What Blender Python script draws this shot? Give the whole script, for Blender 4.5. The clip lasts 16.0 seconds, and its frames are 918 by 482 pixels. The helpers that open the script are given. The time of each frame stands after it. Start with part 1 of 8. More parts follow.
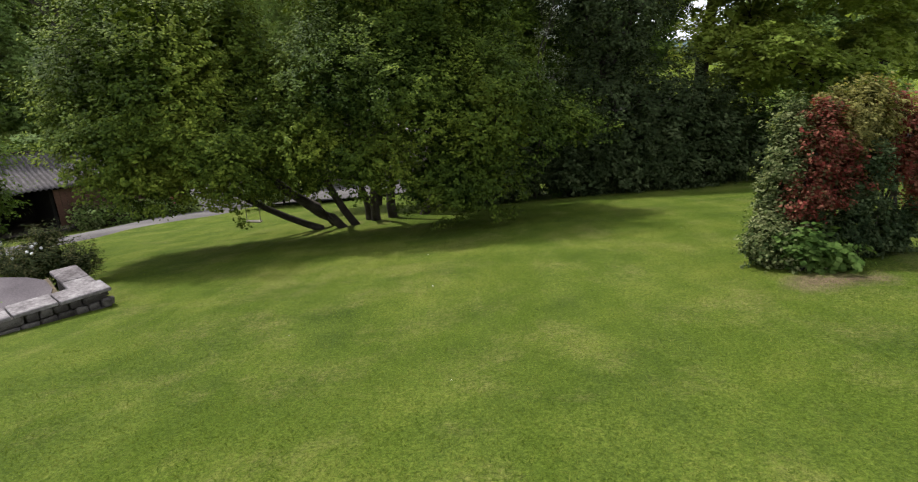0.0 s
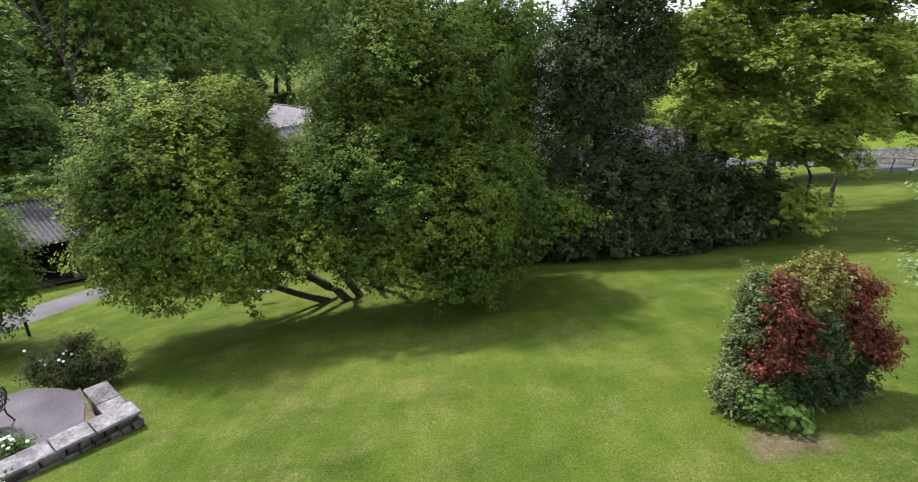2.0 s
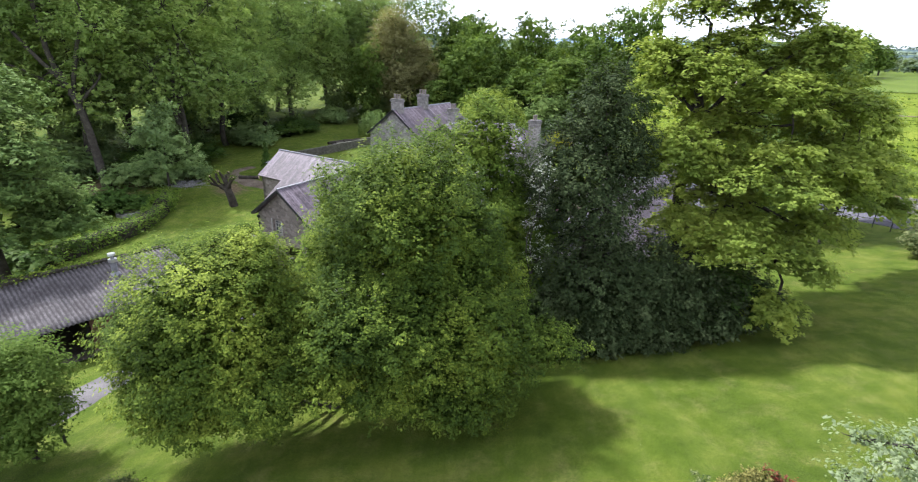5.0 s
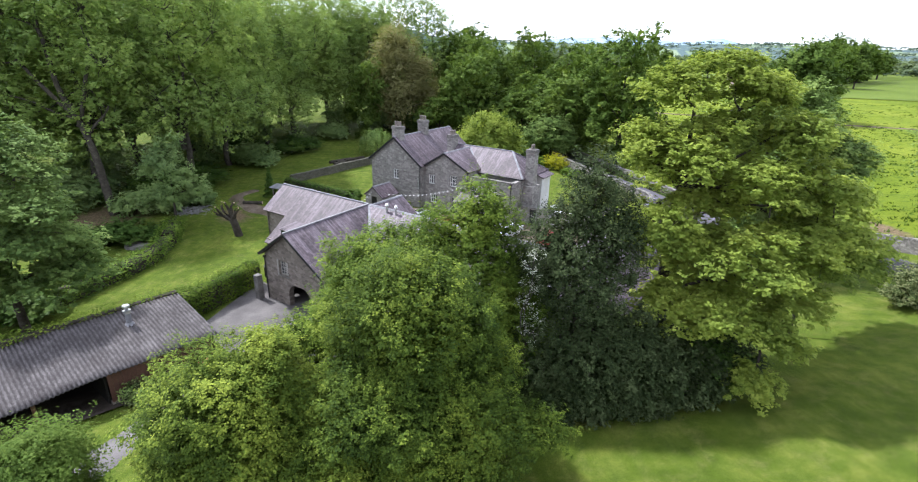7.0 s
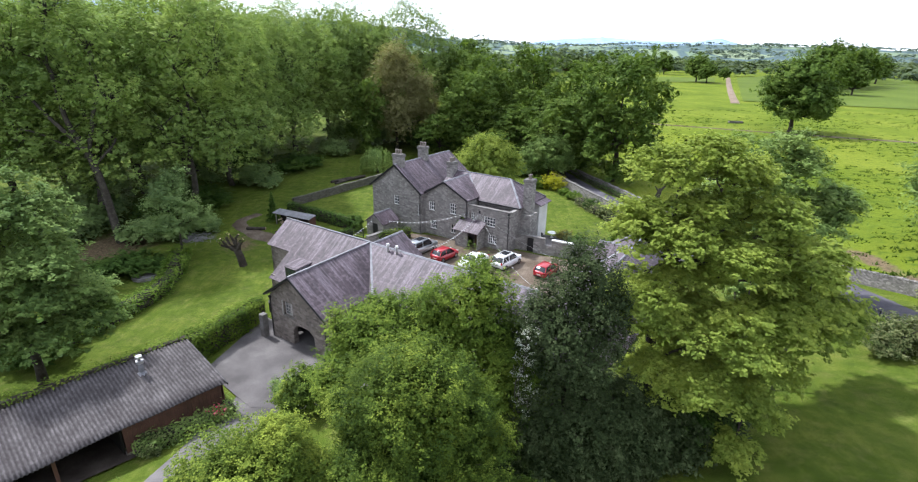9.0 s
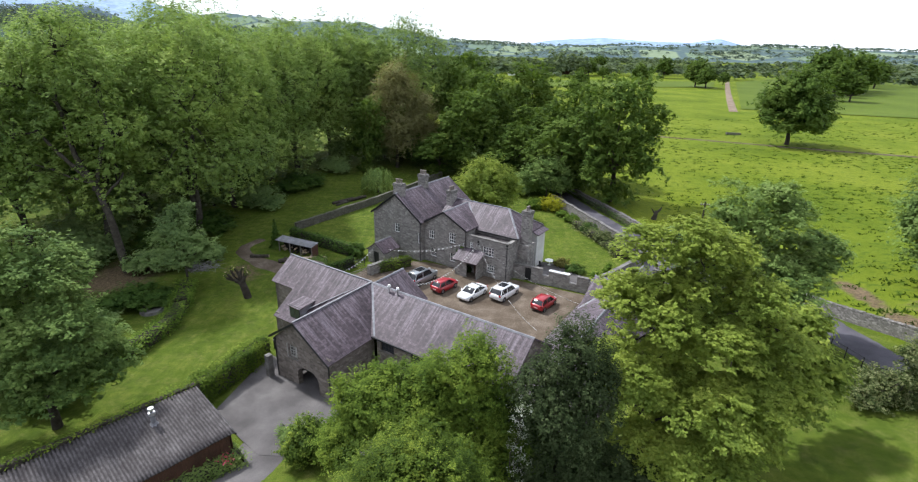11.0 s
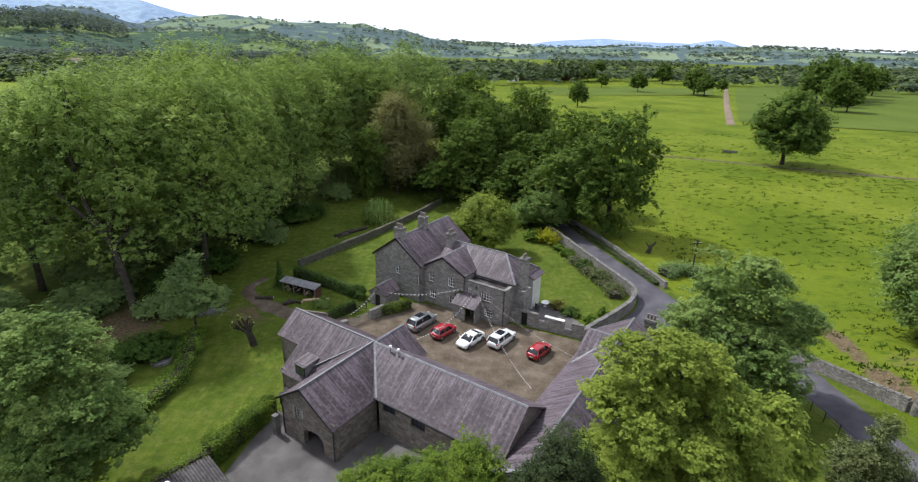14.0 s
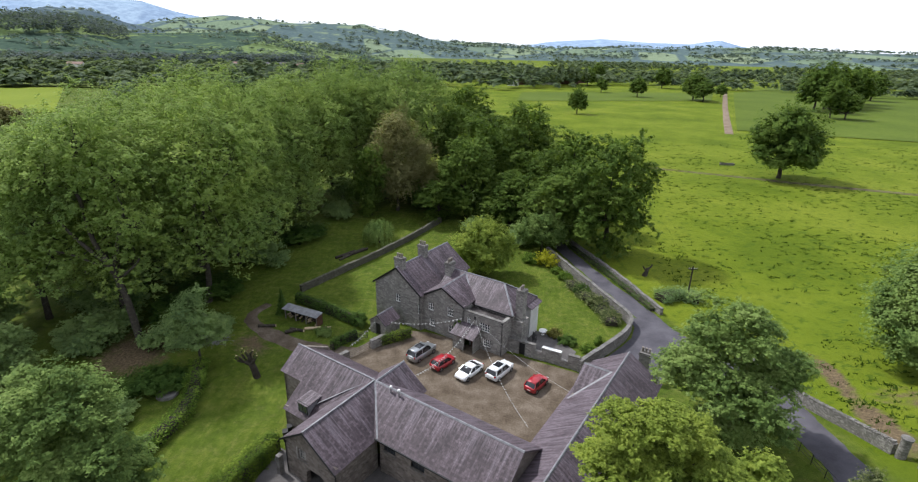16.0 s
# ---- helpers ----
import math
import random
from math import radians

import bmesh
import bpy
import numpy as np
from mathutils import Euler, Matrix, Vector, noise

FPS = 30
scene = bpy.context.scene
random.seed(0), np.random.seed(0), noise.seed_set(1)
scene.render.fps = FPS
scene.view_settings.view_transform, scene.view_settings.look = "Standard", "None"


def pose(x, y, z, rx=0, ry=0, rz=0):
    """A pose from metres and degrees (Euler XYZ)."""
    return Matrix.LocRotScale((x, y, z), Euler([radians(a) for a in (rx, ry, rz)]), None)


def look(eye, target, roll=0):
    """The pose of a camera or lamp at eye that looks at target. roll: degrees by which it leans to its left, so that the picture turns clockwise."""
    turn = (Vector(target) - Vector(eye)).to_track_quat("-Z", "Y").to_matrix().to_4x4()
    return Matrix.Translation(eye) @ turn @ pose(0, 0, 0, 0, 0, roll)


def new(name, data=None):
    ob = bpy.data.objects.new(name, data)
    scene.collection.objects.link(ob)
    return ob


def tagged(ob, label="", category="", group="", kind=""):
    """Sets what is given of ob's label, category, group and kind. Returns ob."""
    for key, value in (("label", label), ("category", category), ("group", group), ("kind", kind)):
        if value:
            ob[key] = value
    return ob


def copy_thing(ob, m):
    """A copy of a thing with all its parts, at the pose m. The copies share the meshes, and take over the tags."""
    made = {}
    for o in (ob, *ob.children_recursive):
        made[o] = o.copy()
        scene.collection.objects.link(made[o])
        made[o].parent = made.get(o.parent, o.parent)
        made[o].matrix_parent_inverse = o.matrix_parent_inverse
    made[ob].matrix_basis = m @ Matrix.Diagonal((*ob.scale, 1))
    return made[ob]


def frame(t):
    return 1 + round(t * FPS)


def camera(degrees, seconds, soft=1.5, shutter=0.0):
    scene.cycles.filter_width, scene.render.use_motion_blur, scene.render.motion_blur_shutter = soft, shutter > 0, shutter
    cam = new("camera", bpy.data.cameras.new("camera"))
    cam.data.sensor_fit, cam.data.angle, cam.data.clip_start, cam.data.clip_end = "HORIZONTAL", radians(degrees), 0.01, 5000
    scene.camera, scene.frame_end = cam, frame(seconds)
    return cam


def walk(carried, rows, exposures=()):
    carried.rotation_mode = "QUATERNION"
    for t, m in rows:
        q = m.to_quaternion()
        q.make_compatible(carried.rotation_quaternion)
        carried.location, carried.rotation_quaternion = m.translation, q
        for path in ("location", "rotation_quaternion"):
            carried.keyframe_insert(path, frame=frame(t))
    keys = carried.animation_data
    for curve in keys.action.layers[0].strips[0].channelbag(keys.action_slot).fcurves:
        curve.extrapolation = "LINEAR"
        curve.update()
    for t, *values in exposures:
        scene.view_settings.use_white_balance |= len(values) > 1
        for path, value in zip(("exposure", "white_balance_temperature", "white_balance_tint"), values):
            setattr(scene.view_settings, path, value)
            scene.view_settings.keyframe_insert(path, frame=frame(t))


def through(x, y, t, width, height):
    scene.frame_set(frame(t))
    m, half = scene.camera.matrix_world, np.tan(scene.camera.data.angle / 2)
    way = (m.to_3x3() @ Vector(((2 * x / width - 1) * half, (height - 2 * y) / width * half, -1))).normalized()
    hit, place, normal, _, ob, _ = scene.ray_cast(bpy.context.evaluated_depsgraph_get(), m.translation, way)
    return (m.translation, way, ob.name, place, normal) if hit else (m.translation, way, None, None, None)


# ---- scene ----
FOV = 84.0
cam = camera(FOV, 16.0, 1.2)
TURNED = (69.277, -1.164, 0.440)  # the gimbal holds one attitude all the way up
ROWS = [
    (0.0, -0.002, -0.028, 10.000),
    (0.5, -0.015, -0.004, 10.583),
    (1.0, -0.027, 0.014, 11.247),
    (1.5, -0.029, 0.020, 11.944),
    (2.0, -0.034, 0.017, 12.643),
    (2.5, -0.042, 0.012, 13.430),
    (3.0, -0.056, 0.005, 14.159),
    (3.5, -0.057, 0.000, 14.885),
    (4.0, -0.053, -0.009, 15.623),
    (4.5, -0.051, -0.016, 16.375),
    (7.0, -0.055, -0.219, 20.761),
    (7.5, -0.048, -0.239, 21.776),
    (8.0, -0.039, -0.256, 22.654),
    (8.5, -0.043, -0.278, 23.584),
    (9.0, -0.037, -0.310, 24.566),
    (11.5, -0.033, -0.302, 29.770),
    (12.0, -0.030, -0.287, 30.803),
    (12.5, -0.012, -0.293, 32.029),
    (13.0, -0.014, -0.269, 33.097),
    (13.5, 0.004, -0.245, 34.200),
    (14.0, 0.017, -0.210, 35.384),
    (14.5, 0.030, -0.148, 36.481),
    (15.0, 0.062, -0.087, 37.692),
    (15.5, 0.069, 0.007, 38.763),
    (16.0, 0.059, 0.039, 39.989),
]
walk(cam, [(t, pose(x, y, z, *TURNED)) for t, x, y, z in ROWS], [(0.0, 0.06, 6300, 13), (1.5, 0.28, 6020, 14), (3.5, 0.73, 5840, 15), (7.0, 0.68, 5800, 14), (9.0, 0.46, 5800, 13), (12.0, -0.03, 5980, 11), (16.0, -0.19, 6030, 11)])

# ---- sky and sun ----
SUN_AZ, SUN_EL = radians(143.0), radians(53.0)   # the sun stands to the left
SUN_DIR = Vector((math.cos(SUN_EL) * math.cos(SUN_AZ), math.cos(SUN_EL) * math.sin(SUN_AZ), math.sin(SUN_EL)))
world = bpy.data.worlds.new("world")
scene.world = world
world.use_nodes = True
wn = world.node_tree
wn.nodes.clear()
sky = wn.nodes.new("ShaderNodeTexSky")
sky.sky_type = "NISHITA"
sky.sun_disc = False
sky.sun_elevation = SUN_EL
sky.sun_rotation = radians(90.0) - SUN_AZ
sky.air_density, sky.dust_density, sky.ozone_density = 1.0, 3.0, 1.0
cloud_co = wn.nodes.new("ShaderNodeTexCoord")
cloud = wn.nodes.new("ShaderNodeTexNoise")
cloud.inputs["Scale"].default_value = 2.2
cloud.inputs["Detail"].default_value = 6.0
cloud.inputs["Roughness"].default_value = 0.55
cloud_ramp = wn.nodes.new("ShaderNodeMapRange")
cloud_ramp.inputs["From Min"].default_value, cloud_ramp.inputs["From Max"].default_value = 0.36, 0.66
cloud_ramp.inputs["To Min"].default_value, cloud_ramp.inputs["To Max"].default_value = 0.42, 0.92
split_up = wn.nodes.new("ShaderNodeSeparateXYZ")
haze = wn.nodes.new("ShaderNodeMapRange")       # haze thickens towards the horizon
haze.inputs["From Min"].default_value, haze.inputs["From Max"].default_value = 0.06, 0.50
haze.inputs["To Min"].default_value, haze.inputs["To Max"].default_value = 0.97, 0.0
thick = wn.nodes.new("ShaderNodeMath")
thick.operation = "MAXIMUM"
cloud_mix = wn.nodes.new("ShaderNodeMix")
cloud_mix.data_type = "RGBA"
cloud_mix.inputs[7].default_value = (13.0, 13.2, 13.6, 1.0)     # lit haze and thin cloud
wn.links.new(cloud_co.outputs["Generated"], cloud.inputs["Vector"])
wn.links.new(cloud.outputs["Fac"], cloud_ramp.inputs["Value"])
wn.links.new(cloud_co.outputs["Generated"], split_up.inputs[0])
wn.links.new(split_up.outputs[2], haze.inputs["Value"])
wn.links.new(cloud_ramp.outputs["Result"], thick.inputs[0])
wn.links.new(haze.outputs["Result"], thick.inputs[1])
wn.links.new(thick.outputs[0], cloud_mix.inputs[0])
wn.links.new(sky.outputs["Color"], cloud_mix.inputs[6])
sky_bg = wn.nodes.new("ShaderNodeBackground")
sky_bg.inputs["Strength"].default_value = 0.114
wn.links.new(cloud_mix.outputs[2], sky_bg.inputs["Color"])
sky_out = wn.nodes.new("ShaderNodeOutputWorld")
wn.links.new(sky_bg.outputs["Background"], sky_out.inputs["Surface"])

sun_data = bpy.data.lights.new("sun", "SUN")
sun_data.energy, sun_data.angle, sun_data.color = 5.0, radians(3.0), (1.0, 0.965, 0.89)
sun = new("sun", sun_data)
sun.matrix_world = look(SUN_DIR * 100, (0, 0, 0))

# ---- materials ----
def shader(name):
    m = bpy.data.materials.new(name)
    m.use_nodes = True
    nt = m.node_tree
    return m, nt, nt.nodes["Principled BSDF"]


def node(nt, kind, **values):
    n = nt.nodes.new(kind)
    for key, value in values.items():
        n.inputs[key.replace("_", " ")].default_value = value
    return n


def noise_tex(nt, scale, detail=3.0, rough=0.55, coords=None, stretch=None):
    co = coords or nt.nodes.new("ShaderNodeTexCoord").outputs["Object"]
    if stretch:
        mp = nt.nodes.new("ShaderNodeMapping")
        mp.inputs["Scale"].default_value = stretch
        nt.links.new(co, mp.inputs["Vector"])
        co = mp.outputs["Vector"]
    n = node(nt, "ShaderNodeTexNoise", Scale=scale, Detail=detail, Roughness=rough)
    nt.links.new(co, n.inputs["Vector"])
    return n.outputs["Fac"]


def ramp(nt, fac, *stops):
    r = nt.nodes.new("ShaderNodeValToRGB")
    els = r.color_ramp.elements
    while len(els) < len(stops):
        els.new(0.5)
    for e, (at, c) in zip(els, stops):
        e.position, e.color = at, (*c, 1.0)
    nt.links.new(fac, r.inputs["Fac"])
    return r.outputs["Color"]


def mix(nt, fac, a, b, how="MIX"):
    n = nt.nodes.new("ShaderNodeMix")
    n.data_type, n.blend_type = "RGBA", how
    for socket, value in ((n.inputs[0], fac), (n.inputs[6], a), (n.inputs[7], b)):
        if isinstance(value, bpy.types.NodeSocket):
            nt.links.new(value, socket)
        elif isinstance(value, tuple):
            socket.default_value = (*value, 1.0)
        else:
            socket.default_value = value
    return n.outputs[2]


def math_node(nt, op, a, b=0.0):
    n = nt.nodes.new("ShaderNodeMath")
    n.operation = op
    for socket, value in ((n.inputs[0], a), (n.inputs[1], b)):
        if isinstance(value, bpy.types.NodeSocket):
            nt.links.new(value, socket)
        else:
            socket.default_value = value
    return n.outputs[0]


def level(nt, value, a, b):
    n = node(nt, "ShaderNodeMapRange", From_Min=a, From_Max=b)
    nt.links.new(value, n.inputs["Value"])
    return n.outputs["Result"]


def bump(nt, bsdf, height, strength=0.3, distance=0.02):
    b = node(nt, "ShaderNodeBump", Strength=strength, Distance=distance)
    nt.links.new(height, b.inputs["Height"])
    nt.links.new(b.outputs["Normal"], bsdf.inputs["Normal"])


def two_scale(name, dark, mid, light, coarse=0.6, fine=14.0, rough=0.85, relief=0.3, distance=0.01, metal=0.0, rand=0.0):
    """A surface with stains at one scale and grain at another."""
    m, nt, bs = shader(name)
    big = noise_tex(nt, coarse, 4.0)
    small = noise_tex(nt, fine, 4.0, 0.65)
    value = math_node(nt, "ADD", math_node(nt, "MULTIPLY", big, 0.55), math_node(nt, "MULTIPLY", small, 0.45))
    if rand:
        info = nt.nodes.new("ShaderNodeObjectInfo")
        value = math_node(nt, "ADD", value, math_node(nt, "MULTIPLY", math_node(nt, "SUBTRACT", info.outputs["Random"], 0.5), rand))
    col = ramp(nt, value, (0.36, dark), (0.5, mid), (0.64, light))
    nt.links.new(col, bs.inputs["Base Color"])
    bs.inputs["Roughness"].default_value, bs.inputs["Metallic"].default_value = rough, metal
    if rough > 0.8:
        bs.inputs["Specular IOR Level"].default_value = 0.12
    bump(nt, bs, small, relief, distance)
    return m


def leaf_material(name, dark, mid, light, patch=0.45, gloss=0.6, through=0.48, rand=0.10, sheen=0.04, each=0.26, glow=(1.0, 1.0, 0.55)):
    """Leaves: tints that vary leaf by leaf and bough by bough, some light passing through."""
    m, nt, bs = shader(name)
    geo = nt.nodes.new("ShaderNodeNewGeometry")
    bough = noise_tex(nt, patch, 2.0)
    info = nt.nodes.new("ShaderNodeObjectInfo")
    value = math_node(nt, "ADD", math_node(nt, "MULTIPLY", geo.outputs["Random Per Island"], each), math_node(nt, "ADD", math_node(nt, "MULTIPLY", level(nt, bough, 0.28, 0.72), 0.40), 0.30 - each / 2))
    value = math_node(nt, "ADD", value, math_node(nt, "MULTIPLY", math_node(nt, "SUBTRACT", info.outputs["Random"], 0.5), rand))
    col = ramp(nt, value, (0.24, dark), (0.5, mid), (0.80, light))
    nt.links.new(col, bs.inputs["Base Color"])
    bs.inputs["Roughness"].default_value = gloss
    bs.inputs["Specular IOR Level"].default_value = sheen
    tr = nt.nodes.new("ShaderNodeBsdfTranslucent")
    warm = mix(nt, 1.0, col, glow, "MULTIPLY")
    nt.links.new(warm, tr.inputs["Color"])
    ms = nt.nodes.new("ShaderNodeMixShader")
    ms.inputs[0].default_value = through
    nt.links.new(bs.outputs[0], ms.inputs[1])
    nt.links.new(tr.outputs[0], ms.inputs[2])
    nt.links.new(ms.outputs[0], nt.nodes["Material Output"].inputs["Surface"])
    return m


def grass_material():
    m, nt, bs = shader("grass")
    pasture = nt.nodes.new("ShaderNodeAttribute")
    pasture.attribute_name = "pasture"
    bare = nt.nodes.new("ShaderNodeAttribute")
    bare.attribute_name = "bare"
    broad = noise_tex(nt, 0.16, 4.0, 0.6)
    patch = noise_tex(nt, 0.9, 5.0, 0.6)
    fine = noise_tex(nt, 22.0, 3.0, 0.7)
    blades = noise_tex(nt, 110.0, 2.0, 0.7)
    v = math_node(nt, "ADD", math_node(nt, "MULTIPLY", broad, 0.3), math_node(nt, "MULTIPLY", patch, 0.4))
    v = math_node(nt, "ADD", v, math_node(nt, "MULTIPLY", fine, 0.3))
    lawn = ramp(nt, v, (0.37, (0.036, 0.059, 0.009)), (0.5, (0.074, 0.106, 0.015)), (0.63, (0.128, 0.148, 0.027)))
    straw = math_node(nt, "MULTIPLY", level(nt, noise_tex(nt, 0.75, 6.0, 0.72), 0.50, 0.66), level(nt, noise_tex(nt, 16.0, 4.0, 0.7), 0.36, 0.62))
    lawn = mix(nt, math_node(nt, "MULTIPLY", straw, 0.50), lawn, (0.205, 0.180, 0.068))
    mow = level(nt, noise_tex(nt, 1.0, 3.0, 0.6, None, (1.9, 0.22, 1.0)), 0.40, 0.62)
    lawn = mix(nt, math_node(nt, "MULTIPLY", mow, 0.35), lawn, (0.047, 0.080, 0.004))
    meadow_n = noise_tex(nt, 0.035, 5.0, 0.6)
    meadow = ramp(nt, meadow_n, (0.36, (0.074, 0.108, 0.007)), (0.5, (0.104, 0.140, 0.010)), (0.64, (0.136, 0.166, 0.016)))
    tuft = level(nt, noise_tex(nt, 0.75, 3.0, 0.6), 0.54, 0.66)
    meadow = mix(nt, math_node(nt, "MULTIPLY", tuft, 0.6), meadow, (0.040, 0.078, 0.008))
    col = mix(nt, pasture.outputs["Fac"], lawn, meadow)
    soil = ramp(nt, noise_tex(nt, 3.0, 5.0, 0.7), (0.35, (0.065, 0.048, 0.030)), (0.65, (0.17, 0.13, 0.078)))
    dirt = level(nt, math_node(nt, "ADD", bare.outputs["Fac"], math_node(nt, "MULTIPLY", math_node(nt, "SUBTRACT", patch, 0.5), 1.2)), 0.35, 0.75)
    col = mix(nt, dirt, col, soil)
    grain = math_node(nt, "ADD", math_node(nt, "MULTIPLY", level(nt, blades, 0.32, 0.68), 0.45), math_node(nt, "MULTIPLY", level(nt, noise_tex(nt, 38.0, 3.0, 0.75), 0.34, 0.66), 0.55))
    col = mix(nt, 0.85, col, mix(nt, grain, (0.20, 0.26, 0.20), (1.90, 1.80, 1.85)), "MULTIPLY")
    nt.links.new(col, bs.inputs["Base Color"])
    bs.inputs["Roughness"].default_value = 0.9
    bs.inputs["Specular IOR Level"].default_value = 0.05
    bump(nt, bs, math_node(nt, "ADD", fine, blades), 0.6, 0.03)
    return m


def stone_material(name, dark, mid, light, mortar, size=0.42):
    """Coursed rubble: uneven blocks with sunk joints, weather stains over them."""
    m, nt, bs = shader(name)
    co = nt.nodes.new("ShaderNodeTexCoord").outputs["Object"]
    mp = nt.nodes.new("ShaderNodeMapping")
    mp.inputs["Scale"].default_value = (1.0, 1.0, 1.9)
    nt.links.new(co, mp.inputs["Vector"])
    vor = node(nt, "ShaderNodeTexVoronoi", Scale=1.0 / size, Randomness=0.9)
    vor.feature = "DISTANCE_TO_EDGE"
    nt.links.new(mp.outputs["Vector"], vor.inputs["Vector"])
    cell = node(nt, "ShaderNodeTexVoronoi", Scale=1.0 / size, Randomness=0.9)
    nt.links.new(mp.outputs["Vector"], cell.inputs["Vector"])
    tone = nt.nodes.new("ShaderNodeSeparateColor")
    nt.links.new(cell.outputs["Color"], tone.inputs["Color"])
    stain = noise_tex(nt, 0.35, 5.0, 0.65)
    grain = noise_tex(nt, 9.0, 4.0, 0.7)
    v = math_node(nt, "ADD", math_node(nt, "MULTIPLY", tone.outputs[0], 0.35), math_node(nt, "ADD", math_node(nt, "MULTIPLY", stain, 0.4), math_node(nt, "MULTIPLY", grain, 0.25)))
    col = ramp(nt, v, (0.28, dark), (0.5, mid), (0.72, light))
    joint = level(nt, vor.outputs["Distance"], 0.0, 0.09)
    col = mix(nt, joint, mortar, col)
    nt.links.new(col, bs.inputs["Base Color"])
    bs.inputs["Roughness"].default_value = 0.92
    bump(nt, bs, math_node(nt, "ADD", joint, math_node(nt, "MULTIPLY", grain, 0.5)), 0.7, 0.03)
    return m


def slate_material(name, dark, mid, light):
    """Slate courses read along UV: u along the eave, v up the slope, in metres; lichen runs downhill."""
    m, nt, bs = shader(name)
    uv = nt.nodes.new("ShaderNodeUVMap").outputs["UV"]
    br = node(nt, "ShaderNodeTexBrick", Scale=1.0, Mortar_Size=0.012, Bias=0.0, Brick_Width=0.30, Row_Height=0.24)
    br.inputs["Color1"].default_value, br.inputs["Color2"].default_value, br.inputs["Mortar"].default_value = (0.15, 0.15, 0.15, 1), (0.85, 0.85, 0.85, 1), (0, 0, 0, 1)
    nt.links.new(uv, br.inputs["Vector"])
    runs = noise_tex(nt, 1.0, 6.0, 0.72, uv, (3.4, 0.20, 1.0))
    broad = noise_tex(nt, 0.35, 4.0, 0.6, uv)
    speck = noise_tex(nt, 5.0, 4.0, 0.75, uv, (1.0, 0.5, 1.0))
    bw = nt.nodes.new("ShaderNodeRGBToBW")
    nt.links.new(br.outputs["Color"], bw.inputs["Color"])
    v = math_node(nt, "ADD", math_node(nt, "MULTIPLY", bw.outputs[0], 0.18), math_node(nt, "ADD", math_node(nt, "MULTIPLY", broad, 0.30), math_node(nt, "ADD", math_node(nt, "MULTIPLY", speck, 0.20), math_node(nt, "MULTIPLY", runs, 0.32))))
    col = ramp(nt, v, (0.39, dark), (0.50, mid), (0.62, light))
    split = nt.nodes.new("ShaderNodeSeparateXYZ")
    nt.links.new(uv, split.inputs[0])
    wash = level(nt, split.outputs[1], -4.2, 0.3)
    pale = level(nt, math_node(nt, "ADD", runs, math_node(nt, "MULTIPLY", wash, 0.15)), 0.56, 0.72)
    col = mix(nt, math_node(nt, "MULTIPLY", pale, 0.44), col, (0.225, 0.190, 0.225))
    soot = level(nt, noise_tex(nt, 1.0, 6.0, 0.8, uv, (4.2, 0.22, 1.0)), 0.54, 0.70)
    col = mix(nt, math_node(nt, "MULTIPLY", soot, 0.55), col, (0.022, 0.015, 0.019))
    col = mix(nt, math_node(nt, "MULTIPLY", br.outputs["Fac"], 0.6), col, (0.035, 0.030, 0.036))
    nt.links.new(col, bs.inputs["Base Color"])
    bs.inputs["Roughness"].default_value = 0.62
    bump(nt, bs, math_node(nt, "SUBTRACT", bw.outputs[0], br.outputs["Fac"]), 0.5, 0.015)
    return m


def plain(name, colour, rough=0.6, metal=0.0, coat=0.0):
    m, nt, bs = shader(name)
    spots = noise_tex(nt, 6.0, 4.0)
    col = mix(nt, math_node(nt, "MULTIPLY", spots, 0.4), colour, tuple(c * 0.72 for c in colour))
    nt.links.new(col, bs.inputs["Base Color"])
    bs.inputs["Roughness"].default_value, bs.inputs["Metallic"].default_value, bs.inputs["Coat Weight"].default_value = rough, metal, coat
    return m


GRASS = grass_material()
STONE = stone_material("grey_rubble", (0.132, 0.123, 0.114), (0.226, 0.212, 0.197), (0.352, 0.332, 0.308), (0.215, 0.203, 0.190))
BARN_STONE = stone_material("barn_rubble", (0.094, 0.077, 0.064), (0.172, 0.145, 0.124), (0.275, 0.238, 0.205), (0.160, 0.138, 0.120))
WALL_STONE = stone_material("garden_rubble", (0.106, 0.098, 0.085), (0.187, 0.175, 0.160), (0.310, 0.294, 0.269), (0.095, 0.088, 0.078), 0.3)
COPING = two_scale("coping_stone", (0.0855, 0.081, 0.0743), (0.153, 0.144, 0.135), (0.225, 0.216, 0.2048), 1.4, 18.0)
RENDER_WHITE = two_scale("white_render", (0.527, 0.518, 0.493), (0.629, 0.62, 0.595), (0.697, 0.689, 0.671), 0.6, 9.0)
SLATE = slate_material("welsh_slate", (0.022, 0.013, 0.017), (0.058, 0.038, 0.047), (0.122, 0.091, 0.108))
LEAD = two_scale("lead_ridge", (0.108, 0.107, 0.117), (0.18, 0.179, 0.193), (0.266, 0.265, 0.284), 1.5, 10.0, 0.5, 0.1)
CEMENT_SHEET = two_scale("weathered_cement_sheet", (0.0288, 0.0234, 0.0234), (0.0648, 0.0576, 0.0576), (0.1215, 0.1098, 0.108), 0.9, 9.0, 0.85)

